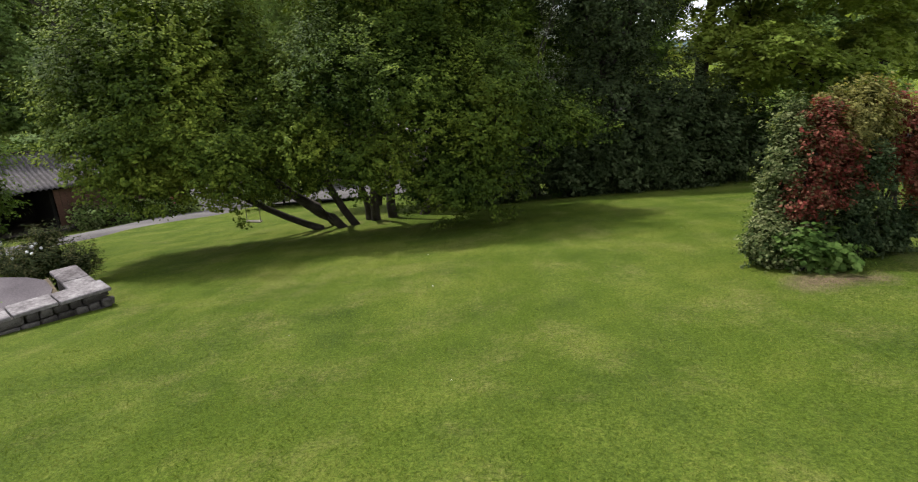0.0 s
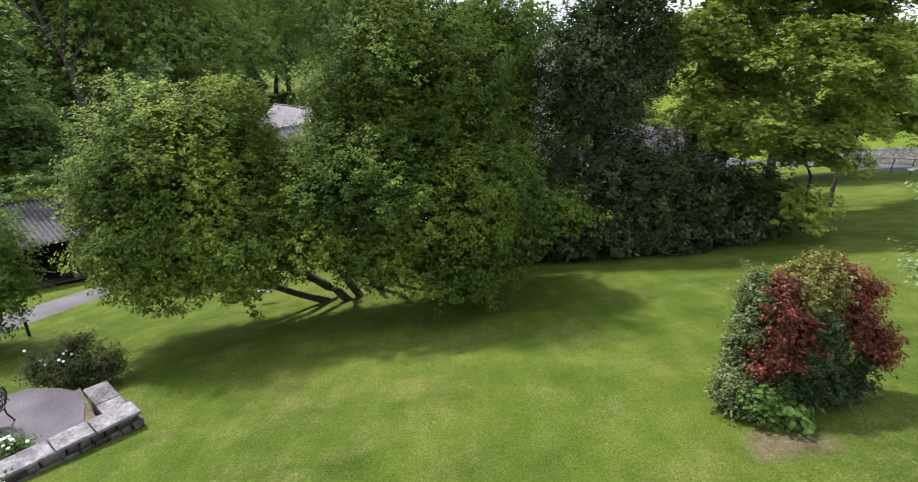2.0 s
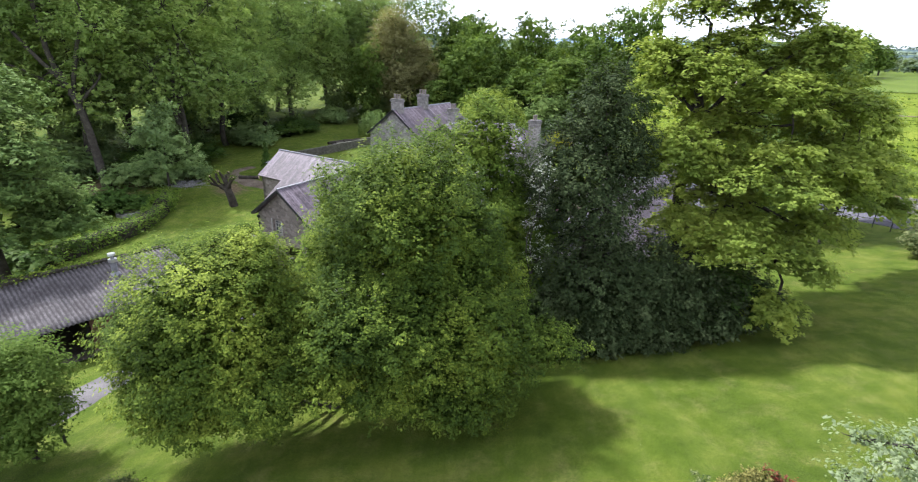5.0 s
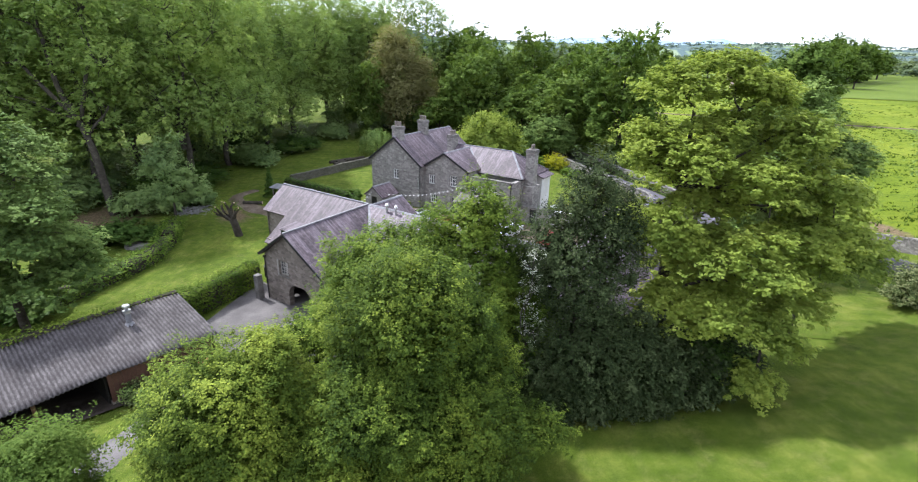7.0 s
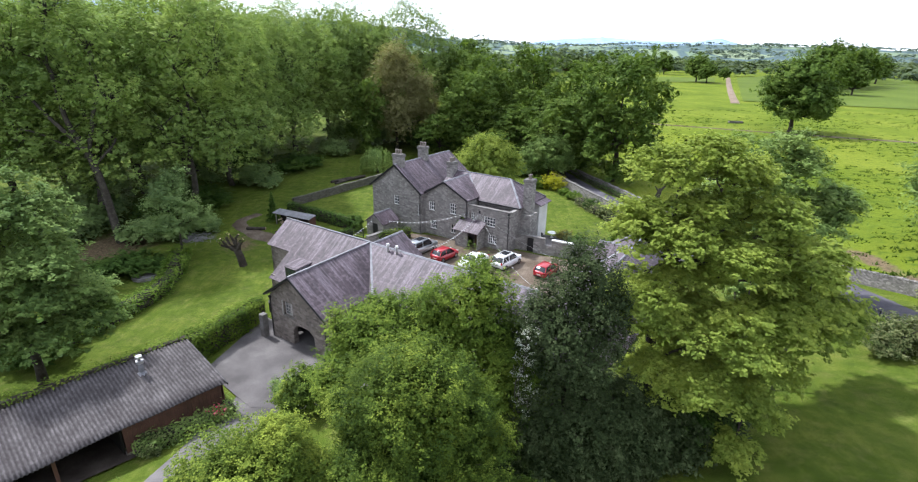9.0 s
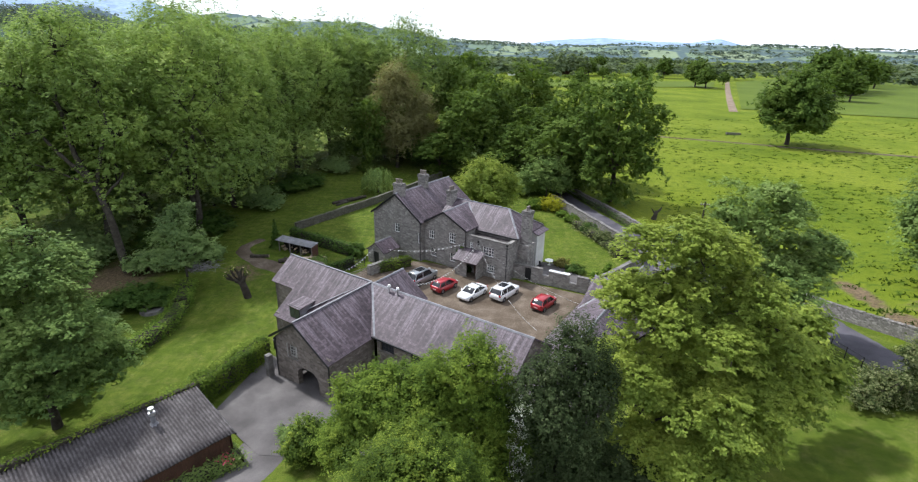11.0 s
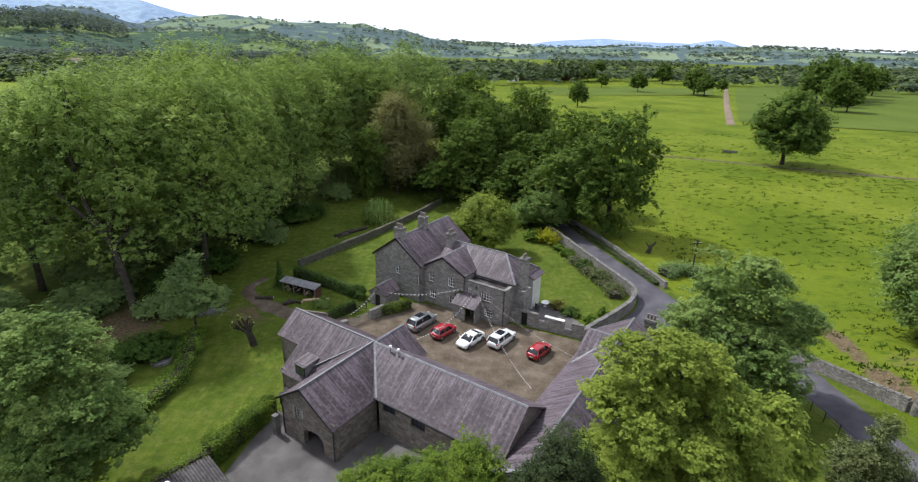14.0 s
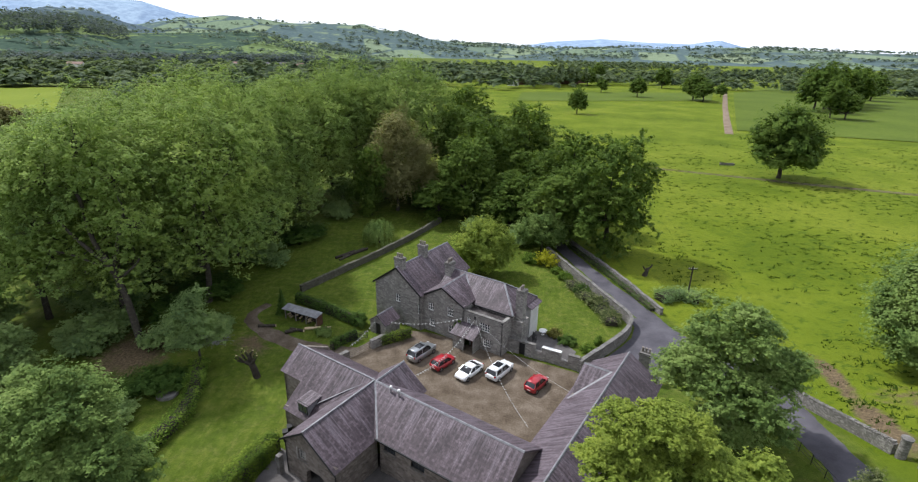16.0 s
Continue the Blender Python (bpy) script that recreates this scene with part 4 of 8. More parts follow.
    tree_parts(t, [(0, 0, 1.9, 1.5, 1.5, 1.7), (1.3, 0.2, 1.5, 1.2, 1.2, 1.3), (-1.0, -0.3, 1.3, 1.0, 1.0, 1.1)], 12000, 0.15, LEAF_THORN, rng, [(0, 0, 0, 0, 0, 0.9, 0.08)], clump=0.22, per=20, twigs=16)
    # dark holly
    t = tree_at("holly_tree", 5.4, 20.6, "tall dark evergreen holly with small glossy leaves", "tree")
    z0 = t.location.z
    L = [(0.3, 0.6, 14.6 - z0, 1.5, 1.5, 2.4), (0.1, 0.2, 11.6 - z0, 2.3, 2.2, 3.2), (0.6, -0.4, 7.8 - z0, 2.6, 2.3, 2.8), (-1.1, 0.3, 12.2 - z0, 1.6, 1.5, 2.5), (1.4, 0.4, 13.0 - z0, 1.5, 1.4, 2.4), (2.8, -0.6, 7.6 - z0, 2.3, 1.8, 2.2), (0.2, -0.8, 6.0 - z0, 2.6, 1.8, 1.7), (2.8, -1.0, 6.0 - z0, 2.2, 1.6, 1.6), (-1.6, -0.6, 7.0 - z0, 1.8, 1.6, 2.0), (5.0, -0.2, 6.4 - z0, 2.0, 1.6, 1.8), (6.6, 0.4, 6.0 - z0, 1.6, 1.4, 1.4)]
    tree_parts(t, L, 105000, 0.105, LEAF_HOLLY, rng, [(0, 0, 0, 0, 0, 4.5, 0.26)], clump=0.17, per=16, flat=1.1, twigs=50, under=0.9, lift=0.3, inner=0.16)
    # the big sycamore
    t = tree_at("sycamore_tree", 10.8, 23.4, "large sycamore with layered yellow-green leaves and bare inner boughs", "tree")
    z0 = t.location.z
    L = [(-0.6, 1.2, 19.4 - z0, 1.9, 1.8, 1.6), (1.2, 0.6, 20.0 - z0, 1.8, 1.8, 1.5), (2.8, 1.0, 18.8 - z0, 2.2, 2.0, 1.8), (4.2, -0.2, 17.2 - z0, 2.2, 2.1, 1.7), (-1.9, 0.5, 16.6 - z0, 2.1, 2.1, 1.8), (5.0, -0.6, 15.4 - z0, 2.4, 2.4, 1.8), (2.6, -1.8, 15.6 - z0, 2.0, 1.8, 1.5), (-0.3, -1.5, 16.4 - z0, 1.6, 1.5, 1.3), (-1.5, -1.8, 13.4 - z0, 1.9, 1.9, 1.6), (2.4, -3.4, 12.6 - z0, 2.6, 2.2, 1.8), (5.6, -1.6, 12.9 - z0, 2.4, 2.3, 1.8),
         (0.6, -3.6, 10.0 - z0, 2.2, 2.0, 1.6), (2.6, 2.8, 14.6 - z0, 3.0, 2.3, 2.4), (-0.6, 2.6, 15.6 - z0, 2.2, 2.0, 2.0), (-1.5, 1.8, 12.4 - z0, 1.8, 1.9, 1.8), (6.2, 1.4, 14.2 - z0, 2.2, 2.1, 1.8), (2.8, -3.6, 9.2 - z0, 1.8, 1.7, 1.4), (2.3, -4.6, 7.3 - z0, 1.1, 1.1, 1.3), (4.4, -2.4, 10.3 - z0, 1.9, 1.7, 1.3), (-1.3, -2.4, 10.2 - z0, 1.5, 1.4, 1.2), (1.0, -0.8, 11.6 - z0, 3.0, 2.4, 2.4), (2.4, 0.8, 9.4 - z0, 2.8, 2.4, 1.8), (7.0, -0.4, 11.2 - z0, 1.6, 1.7, 0.9), (1.4, 0.4, 17.4 - z0, 2.2, 2.0, 1.5), (0.6, -0.6, 14.2 - z0, 2.0, 1.6, 1.4), (4.6, 1.6, 17.0 - z0, 1.8, 1.7, 1.3)]
    stems = [(0, 0, 0, 0.2, 0.6, 14.6 - z0, 0.36), (0.2, 0.1, 2.0, 2.0, -0.6, 11.0 - z0, 0.26)]
    for x, y, z, r in ((4.6, 0.2, 16.2, 0.11), (0.0, 0.9, 18.4, 0.13), (1.9, 0.5, 18.4, 0.11), (-1.8, 0.5, 16.0, 0.10), (3.8, 0.3, 17.4, 0.09), (-0.9, 0.8, 17.4, 0.09), (6.4, -0.2, 15.2, 0.10), (3.2, -1.4, 14.4, 0.09)):
        stems.append((0.2, 0.6, 14.4 - z0, x, y, z - z0, r))
    tree_parts(t, L, 174000, 0.150, LEAF_SYC, rng, stems, clump=0.20, per=16, flat=0.55, gap=0.30, twigs=220, aspect=0.8, under=0.5, lift=0.1, inner=0.02, reach=2.0, plates=0.80, rough=0.10, deep=0.50)
    t = tree_at("young_sycamore", 19.7, 26.2, "slim leaning young sycamore with open leafy boughs", "tree")
    z0 = t.location.z
    tree_parts(t, [(1.0, 0.8, 12.4 - z0, 1.9, 1.7, 1.1), (0.2, 0.4, 10.6 - z0, 1.8, 1.6, 0.7), (2.6, 0.6, 10.6 - z0, 2.0, 1.6, 0.8), (3.6, 0.8, 9.4 - z0, 1.6, 1.4, 0.6), (1.6, 1.0, 13.6 - z0, 1.4, 1.4, 0.8)], 9000, 0.24, LEAF_SYC, rng, [(-0.2, -0.2, 0, 1.0, 0.5, 5.4, 0.12)], clump=0.3, per=16, flat=0.4, gap=0.2, twigs=30, aspect=0.8)
    # over the lane
    t = tree_at("ash_tree", 25.6, 41.5, "broad fresh green tree beside the lane", "tree")
    z0 = t.location.z
    L = [(0, 0, 15.6 - z0, 4.6, 4.4, 4.0), (3.6, -1.0, 12.4 - z0, 4.0, 3.8, 3.2), (-3.6, -0.8, 12.0 - z0, 3.8, 3.8, 3.2), (0.6, -3.0, 11.2 - z0, 4.2, 3.4, 3.2), (1.0, 2.6, 12.0 - z0, 4.4, 3.4, 3.4), (5.4, 1.6, 10.4 - z0, 2.6, 2.6, 2.2), (2.2, -2.6, 8.0 - z0, 3.6, 3.0, 2.6), (-1.8, -3.0, 7.6 - z0, 3.2, 2.8, 2.4), (3.6, 0.6, 6.4 - z0, 2.8, 2.6, 2.2), (0.4, -1.4, 5.6 - z0, 3.0, 2.6, 2.0)]
    tree_parts(t, L, 62000, 0.25, LEAF_MID, rng, [(0, 0, 0, 0, 0, 5.0, 0.4)], clump=0.28, per=16, flat=0.6, twigs=60, plates=1.1, inner=0.10, lift=0.25)
    t = tree_at("lime_tree", 58.5, 55.0, "large dense green tree at the edge of the pasture", "tree")
    z0 = t.location.z
    tree_parts(t, [(0, 0, 10.0, 6.6, 6.4, 5.6), (-4.0, -1.0, 6.6, 4.6, 4.6, 3.8), (3.0, 1.0, 7.4, 5.0, 5.0, 4.4), (0, -3.0, 5.6, 4.6, 4.0, 3.4), (-3.4, -3.0, 3.6, 3.8, 3.4, 2.6), (2.4, -2.6, 3.4, 3.8, 3.4, 2.6)], 38000, 0.40, LEAF_MID, rng, [(0, 0, 0, 0, 0, 4.0, 0.5)], clump=0.7, per=20, twigs=40)
    # left of the shed
    t = tree_at("lime_tree", -31.5, 32.0, "tall rounded green tree behind the shed", "tree")
    tree_parts(t, [(0, 0, 12.6, 4.6, 4.4, 4.6), (2.2, -1.0, 9.0, 4.0, 3.8, 3.6), (-2.6, 0.6, 9.6, 4.4, 4.2, 4.0), (3.0, 1.4, 6.0, 3.4, 3.4, 3.2), (0.6, -2.6, 6.0, 3.8, 3.4, 3.4)], 60000, 0.25, LEAF_MID, rng, [(0, 0, 0, 0, 0, 4.4, 0.4)], clump=0.30, per=16, flat=0.55, twigs=60, plates=1.2, inner=0.08, lift=0.15)
    t = tree_at("apple_tree", -14.5, 13.7, "small rounded tree beside the drive", "tree")
    z0 = t.location.z
    tree_parts(t, [(0, 0, 6.8 - z0, 1.5, 1.5, 1.6), (0.7, -0.3, 5.7 - z0, 1.1, 1.2, 1.2), (-1.2, 0.2, 6.3 - z0, 1.5, 1.5, 1.5), (0.2, -0.6, 5.0 - z0, 1.2, 1.2, 1.0)], 24000, 0.105, LEAF_OAK, rng, [(0, 0, 0, 0, 0, 1.7, 0.12)], clump=0.24, per=20, twigs=30)


near_trees()


def spread_trees():
    rng = np.random.default_rng(21)
    group = "poplar belt"
    tall = []
    for k in range(3):
        t = thing("poplar_tree", pose(0, 0, 0), "tall hybrid poplar with airy upright boughs", "tree", group)
        L = [(0, 0, 26.0, 6.0, 6.0, 8.6)]
        for ring, (n, off, z, r, rz) in enumerate(((5, 5.4, 21.5, 4.9, 7.6), (6, 6.4, 13.0, 4.6, 6.4))):
            for i in range(n):
                w = 2 * math.pi * (i + 0.5 * ring + rng.uniform(-0.2, 0.2)) / n + k
                L.append((off * math.cos(w), off * math.sin(w), z + rng.normal(0, 1.2), r, r, rz))
        tree_parts(t, L, 58000, 0.285, LEAF_POPLAR, rng, [(0, 0, 0, 0.3, 0.2, 10.0, 0.50), (0, 0, 6, -0.8, 0.3, 19.0, 0.34), (0.2, 0.1, 8, 2.6, -2.2, 18.0, 0.24), (0.2, 0.1, 7, -2.8, -1.8, 16.0, 0.24)], PALE_BARK, clump=0.34, per=14, flat=1.0, gap=0.16, twigs=150, aspect=0.8, lift=0.6, inner=0.05, under=0.5, rough=0.20, reach=2.4)
        tall.append(t)
    spots = [(-41.0, 75.0, 1.0), (-42.0, 91.0, 0.97), (-41.0, 107.0, 0.97), (-40.0, 123.0, 0.97), (-36.0, 139.0, 1.0), (-26.0, 148.0, 1.02), (-15.5, 152.0, 1.02), (-51.0, 69.5, 0.98), (-54.0, 84.0, 1.02), (-53.0, 101.0, 1.0), (-52.0, 118.0, 1.0), (-48.0, 136.0, 1.0), (-33.0, 158.0, 1.02), (-62.0, 68.0, 0.86), (-67.0, 84.0, 0.9), (-66.0, 102.0, 0.92)]
    for k, (x, y, s) in enumerate(spots):
        m = pose(x, y, gz(x, y) - 0.1, 0, 0, 67 * k) @ Matrix.Diagonal((s * 1.14, s * 1.14, s * (1.0 + 0.05 * math.sin(k * 2.3)), 1))
        if k < 3:
            tall[k].matrix_basis = m
        else:
            copy_thing(tall[k % 3], m)

    t = tree_at("leaning_poplar", -44.0, 61.4, "tall leaning poplar with bare forking limbs and thin leaf", "tree")
    L = [(-3.2, 0.8, 28.0, 4.0, 3.8, 4.6), (-7.4, -0.4, 24.0, 3.8, 3.6, 4.2), (1.0, 0.4, 24.5, 3.6, 3.4, 4.2), (-9.8, -1.0, 18.0, 3.2, 3.2, 3.2), (3.0, -0.8, 18.5, 3.4, 3.2, 3.2), (-4.2, 3.0, 20.5, 3.2, 2.6, 3.0)]
    tree_parts(t, L, 13000, 0.34, LEAF_POPLAR, rng, [(0, 0, 0, -2.8, 0.6, 13.5, 0.58), (-2.8, 0.6, 13.3, -4.4, 0.6, 22.0, 0.36), (-2.2, 0.5, 11.0, 1.2, 0.2, 19.0, 0.30), (-2.6, 0.5, 12.4, -7.0, -0.2, 18.5, 0.30), (-1.8, 0.4, 9.0, 2.6, -0.6, 13.6, 0.20), (-2.5, 0.5, 12.0, -8.6, -1.0, 14.6, 0.18)], PALE_BARK, clump=0.38, per=12, flat=1.0, gap=0.35, twigs=190, aspect=0.75, lift=0.9, inner=0.05)

    group = "woodland round the garden"
    kinds = []
    for k, leaf in enumerate((LEAF_OAK, LEAF_OAK, LEAF_WOOD)):
        t = thing("woodland_tree", pose(0, 0, 0), "broad green woodland tree with a full round crown", "tree", group)
        L = [(0.4, 0.2, 12.6, 6.6, 6.4, 5.0), (4.0, 1.0, 9.8, 4.8, 4.8, 4.4), (-3.8, -1.4, 9.6, 5.0, 4.8, 4.4), (0.6, -4.2, 8.4, 4.8, 4.4, 4.2), (-0.4, 4.0, 9.4, 5.0, 4.6, 4.4), (3.4, -3.2, 5.6, 3.8, 3.8, 3.4), (-3.8, -3.4, 5.2, 3.6, 3.6, 3.4), (0.4, -2.0, 3.4, 4.2, 3.6, 2.6), (0.0, 2.6, 3.8, 4.2, 3.6, 2.8)]
        L = [tuple(np.array(l) + np.append(rng.normal(0, 0.5, 3), [0, 0, 0])) for l in L]
        tree_parts(t, L, 17000, 0.50, leaf, rng, [(0, 0, 0, 0, 0, 5.0, 0.42)], BARK, clump=0.42, per=14, twigs=30, flat=0.6, plates=1.7, rough=0.16, inner=0.12, lift=0.2, reach=2.2)
        kinds.append(t)
    # x, y, scale across, scale up
    spots = [(30.5, 100.0, 1.08, 1.50), (21.5, 104.0, 1.0, 0.98), (-30.0, 128.0, 0.5, 0.5), (12.0, 116.0, 0.95, 0.82), (1.5, 123.0, 0.95, 0.80), (-5.0, 119.0, 0.7, 0.66), (6.0, 140.0, 1.1, 0.92), (18.0, 130.0, 1.1, 0.95), (-2.0, 150.0, 1.1, 0.95),
             (12.0, 165.0, 1.2, 1.02), (2.0, 186.0, 1.3, 1.08), (16.0, 190.0, 1.3, 1.05), (27.0, 118.0, 0.95, 0.90), (28.0, 138.0, 1.0, 0.9), (-52.0, 60.0, 0.62, 0.6), (-55.0, 52.0, 1.0, 1.0), (-47.0, 38.0, 0.8, 0.8),
             (-60.0, 112.0, 1.1, 1.2), (-64.0, 60.0, 1.0, 1.0), (-50.0, 30.0, 1.0, 1.05), (20.0, 152.0, 1.1, 1.0), (-53.0, 72.5, 1.0, 1.05), (-61.0, 84.0, 1.1, 1.2), (-46.0, 91.0, 1.0, 1.1), (-70.0, 64.0, 1.1, 1.2), (-57.0, 104.0, 1.1, 1.2), (-43.0, 106.0, 1.0, 1.1), (-14.0, 135.0, 0.8, 0.9), (-22.0, 122.0, 0.6, 0.7)]
    for k, (x, y, s, h) in enumerate(spots):
        m = pose(x, y, gz(x, y) - 0.1, 0, 0, 101 * k) @ Matrix.Diagonal((s, s, h, 1))
        if k < 3:
            kinds[k].matrix_basis = m
        else:
            copy_thing(kinds[2 if x < -25 else k % 2], m)

    t = tree_at("young_ash", -33.8, 57.4, "slender airy young ash at the edge of the lawn", "tree")
    tree_parts(t, [(0, 0, 8.0, 2.2, 2.2, 3.4), (1.6, -0.4, 6.0, 2.1, 2.0, 2.2), (-1.8, 0.4, 6.2, 2.1, 2.0, 2.4), (0.3, -1.4, 4.2, 2.2, 1.9, 1.8), (2.8, 0.6, 4.6, 1.5, 1.5, 1.3), (-2.2, -0.8, 3.6, 1.6, 1.5, 1.3)], 15000, 0.24, LEAF_WOOD, rng, [(0, 0, 0, 0.1, 0, 4.2, 0.17)], PALE_BARK, clump=0.3, per=14, flat=0.6, gap=0.3, twigs=50, inner=0.03, plates=0.9)
    t = tree_at("grey_willow", -16.0, 126.0, "tall pale brownish willow with drooping upright sprays", "tree")
    L = [(0, 0, 19.0, 5.4, 5.0, 6.4), (5.0, 0, 13.0, 4.6, 4.4, 6.6), (-4.4, 0, 11.5, 4.4, 4.4, 6.4), (0.6, -2.6, 9.5, 5.2, 4.4, 6.4), (8.0, 0.5, 9.0, 3.2, 3.4, 5.0)]
    tree_parts(t, L, 30000, 0.50, LEAF_WILLOW, rng, [(0, 0, 0, 0, 0, 5.0, 0.5)], PALE_BARK, clump=0.7, per=16, flat=1.5, twigs=40, aspect=0.4)
    t = tree_at("weeping_willow", -17.2, 103.5, "small weeping willow with a hanging curtain of leaves", "tree")
    strands, per = 150, 55
    a, r = rng.uniform(0, 2 * math.pi, strands), 3.3 * rng.random(strands) ** 0.5
    top = 5.3 - 0.17 * r ** 2 + rng.normal(0, 0.25, strands)
    low = np.clip(top - rng.uniform(1.2, 4.2, strands), 0.3, 4.5)
    f = rng.random((strands, per))
    out = 1 + 0.12 * f
    C = np.stack([(r * np.cos(a))[:, None] * out, (r * np.sin(a))[:, None] * out, top[:, None] + (low - top)[:, None] * f], -1).reshape(-1, 3) + rng.normal(0, 0.10, (strands * per, 3))
    O = np.repeat(np.column_stack([np.cos(a), np.sin(a), 0.2 + 0 * a]), per, 0)
    part("crown", leaf_mesh("crown", C, O, 0.3, rng, LEAF_MID, 0.3), None, t)
    part("trunk", limbs_mesh("trunk", [(bent((0, 0, 0), (0.2, 0.1, 4.2), rng, 0.04), 0.2, 0.08)], BARK), None, t)
    t = tree_at("cherry_tree", 5.0, 89.0, "rounded bright green fruit tree behind the house", "tree")
    tree_parts(t, [(0, 0, 7.2, 4.6, 4.4, 3.6), (3.0, 0, 5.4, 3.2, 3.2, 2.8), (-3.0, -0.6, 5.2, 3.2, 3.2, 2.8), (0, -2.6, 5.0, 3.4, 3.0, 2.8), (0.4, -1.6, 2.8, 3.6, 3.0, 2.0), (-2.0, 0, 3.0, 2.8, 2.6, 2.0)], 20000, 0.34, LEAF_SYC, rng, [(0, 0, 0, 0, 0, 2.8, 0.22)], clump=0.5, per=18, twigs=30)
    t = tree_at("grey_pear", 17.4, 100.0, "grey green garden tree by the lane wall", "tree")
    tree_parts(t, [(0, 0, 6.2, 4.0, 3.8, 3.4), (2.4, -0.6, 4.2, 2.8, 2.8, 2.6), (-2.6, 0, 4.4, 2.8, 2.8, 2.6)], 15000, 0.34, LEAF_MID, rng, [(0, 0, 0, 0, 0, 2.6, 0.2)], clump=0.5, per=18, twigs=24)

    t = tree_at("sallow_bush", -210.0, 236.0, "large grey green sallow at the meadow's corner", "shrub")
    tree_parts(t, [(0, 0, 6.0, 7.0, 6.0, 5.5), (7.0, 2.0, 4.6, 5.0, 5.0, 4.4), (-7.0, -1.0, 4.8, 6.0, 5.0, 4.6)], 6000, 0.9, LEAF_WILLOW, rng, [(0, 0, 0, 0, 0, 2.0, 0.4)], PALE_BARK, clump=0.8, per=12, twigs=10)
    # parkland oaks
    t = tree_at("parkland_oak", 107.8, 170.0, "broad lone oak standing in the pasture", "tree", group="parkland oaks")
    L = [(0, 0, 18.0, 8.0, 8.0, 6.2), (6.4, 0, 13.2, 6.2, 6.0, 4.8), (-6.6, 0, 13.6, 6.2, 6.0, 4.8), (0, -6.0, 12.0, 6.4, 5.4, 4.8), (0, 6.0, 12.4, 6.4, 5.4, 4.8), (9.0, -1.0, 8.8, 4.0, 4.0, 3.4), (-8.6, -2.0, 9.0, 4.0, 4.0, 3.2), (2.0, -8.0, 8.0, 3.8, 3.4, 3.0), (5.6, -5.0, 6.4, 4.0, 3.6, 2.8), (-5.4, -5.4, 6.2, 4.2, 3.6, 2.8), (0.5, -2.0, 9.0, 6.5, 5.5, 4.0)]
    tree_parts(t, L, 20000, 0.85, LEAF_OAK, rng, [(0, 0, 0, 0, 0, 5.5, 0.8)], BARK, clump=1.0, per=16, twigs=40)
    t = thing("parkland_oak", pose(205.0, 470.0, gz(205.0, 470.0) - 0.1), "far parkland oak in the wide pasture", "tree", "parkland oaks")
    tree_parts(t, L, 5000, 1.5, LEAF_OAK, rng, [(0, 0, 0, 0, 0, 5.5, 0.8)], BARK, clump=1.2, per=14, twigs=8)
    for k, (x, y, s, h) in enumerate([(76.0, 346.0, 0.55, 0.72), (140.0, 535.0, 0.55, 0.6), (161.0, 487.0, 0.66, 0.78), (207.0, 454.0, 0.8, 0.75), (251.0, 515.0, 0.5, 0.5), (182.0, 721.0, 0.9, 1.0), (244.0, 347.0, 0.75, 1.1), (252.0, 344.0, 0.8, 0.75), (262.0, 392.0, 1.2, 1.45), (283.0, 412.0, 1.1, 1.4), (300.0, 420.0, 1.2, 1.35), (322.0, 438.0, 1.2, 1.35), (345.0, 462.0, 1.1, 1.2), (385.0, 500.0, 1.1, 1.1), (150.0, 640.0, 0.8, 0.85), (232.0, 620.0, 0.9, 1.0)]):
        copy_thing(t, pose(x, y, gz(x, y) - 0.1, 0, 0, 77 * k) @ Matrix.Diagonal((s, s, h, 1)))

    # far woods, hedgerow trees and plantations, each tree a small uneven crown
    def tree_cloud(name, spots, leaf, label, n, lean=1.0):
        C, O, G = [], [], []
        for x, y, r, h in spots:
            d = facing(n, rng)
            d[:, 2] = np.abs(d[:, 2]) * 1.2 - 0.25
            z = far_z(x, y)
            q = np.array([x, y, z + h * 0.46]) + d * np.array([r, r, h * 0.5]) * (rng.uniform(0.65, 1.05, (n, 1)) * np.where(d[:, 2:] > 0.5, lean, 1.0))
            C.append(q)
            O.append(d)
            G.append(np.full(n, r * 0.80))
        C, O, G = np.concatenate(C), np.concatenate(O), np.concatenate(G)
        tagged(new(name, leaf_mesh(name, C, O, 1.0, rng, leaf, 0.85, 0.4, G)), label, "woodland", kind="stuff")

    def at(deg, dist):
        return math.sin(radians(deg)) * dist, math.cos(radians(deg)) * dist

    def line_of(p, q, step, r, h):
        p, q = np.array(p, float), np.array(q, float)
        m = max(2, int(np.linalg.norm(q - p) / step))
        out = []
        for i in range(m):
            if rng.random() < 0.84:
                c = p + (q - p) * (i + rng.uniform(-0.4, 0.4)) / m
                k = rng.uniform(0.6, 1.25)
                out.append((c[0], c[1], r * k, h * k * rng.uniform(0.85, 1.15)))
        return out

    belt = line_of((62.0, 585.0), (150.0, 625.0), 6.5, 5.0, 25.0) + line_of((70.0, 600.0), (142.0, 634.0), 7.0, 4.6, 28.0) + line_of((40.0, 540.0), (64.0, 592.0), 9.0, 6.0, 12.0)
    for k in range(105):       # hedges and rows over the flat ground to the right
        a0, dist = rng.uniform(9, 46), 640 + 1300 * rng.random() ** 1.2
        x, y = at(a0, dist)
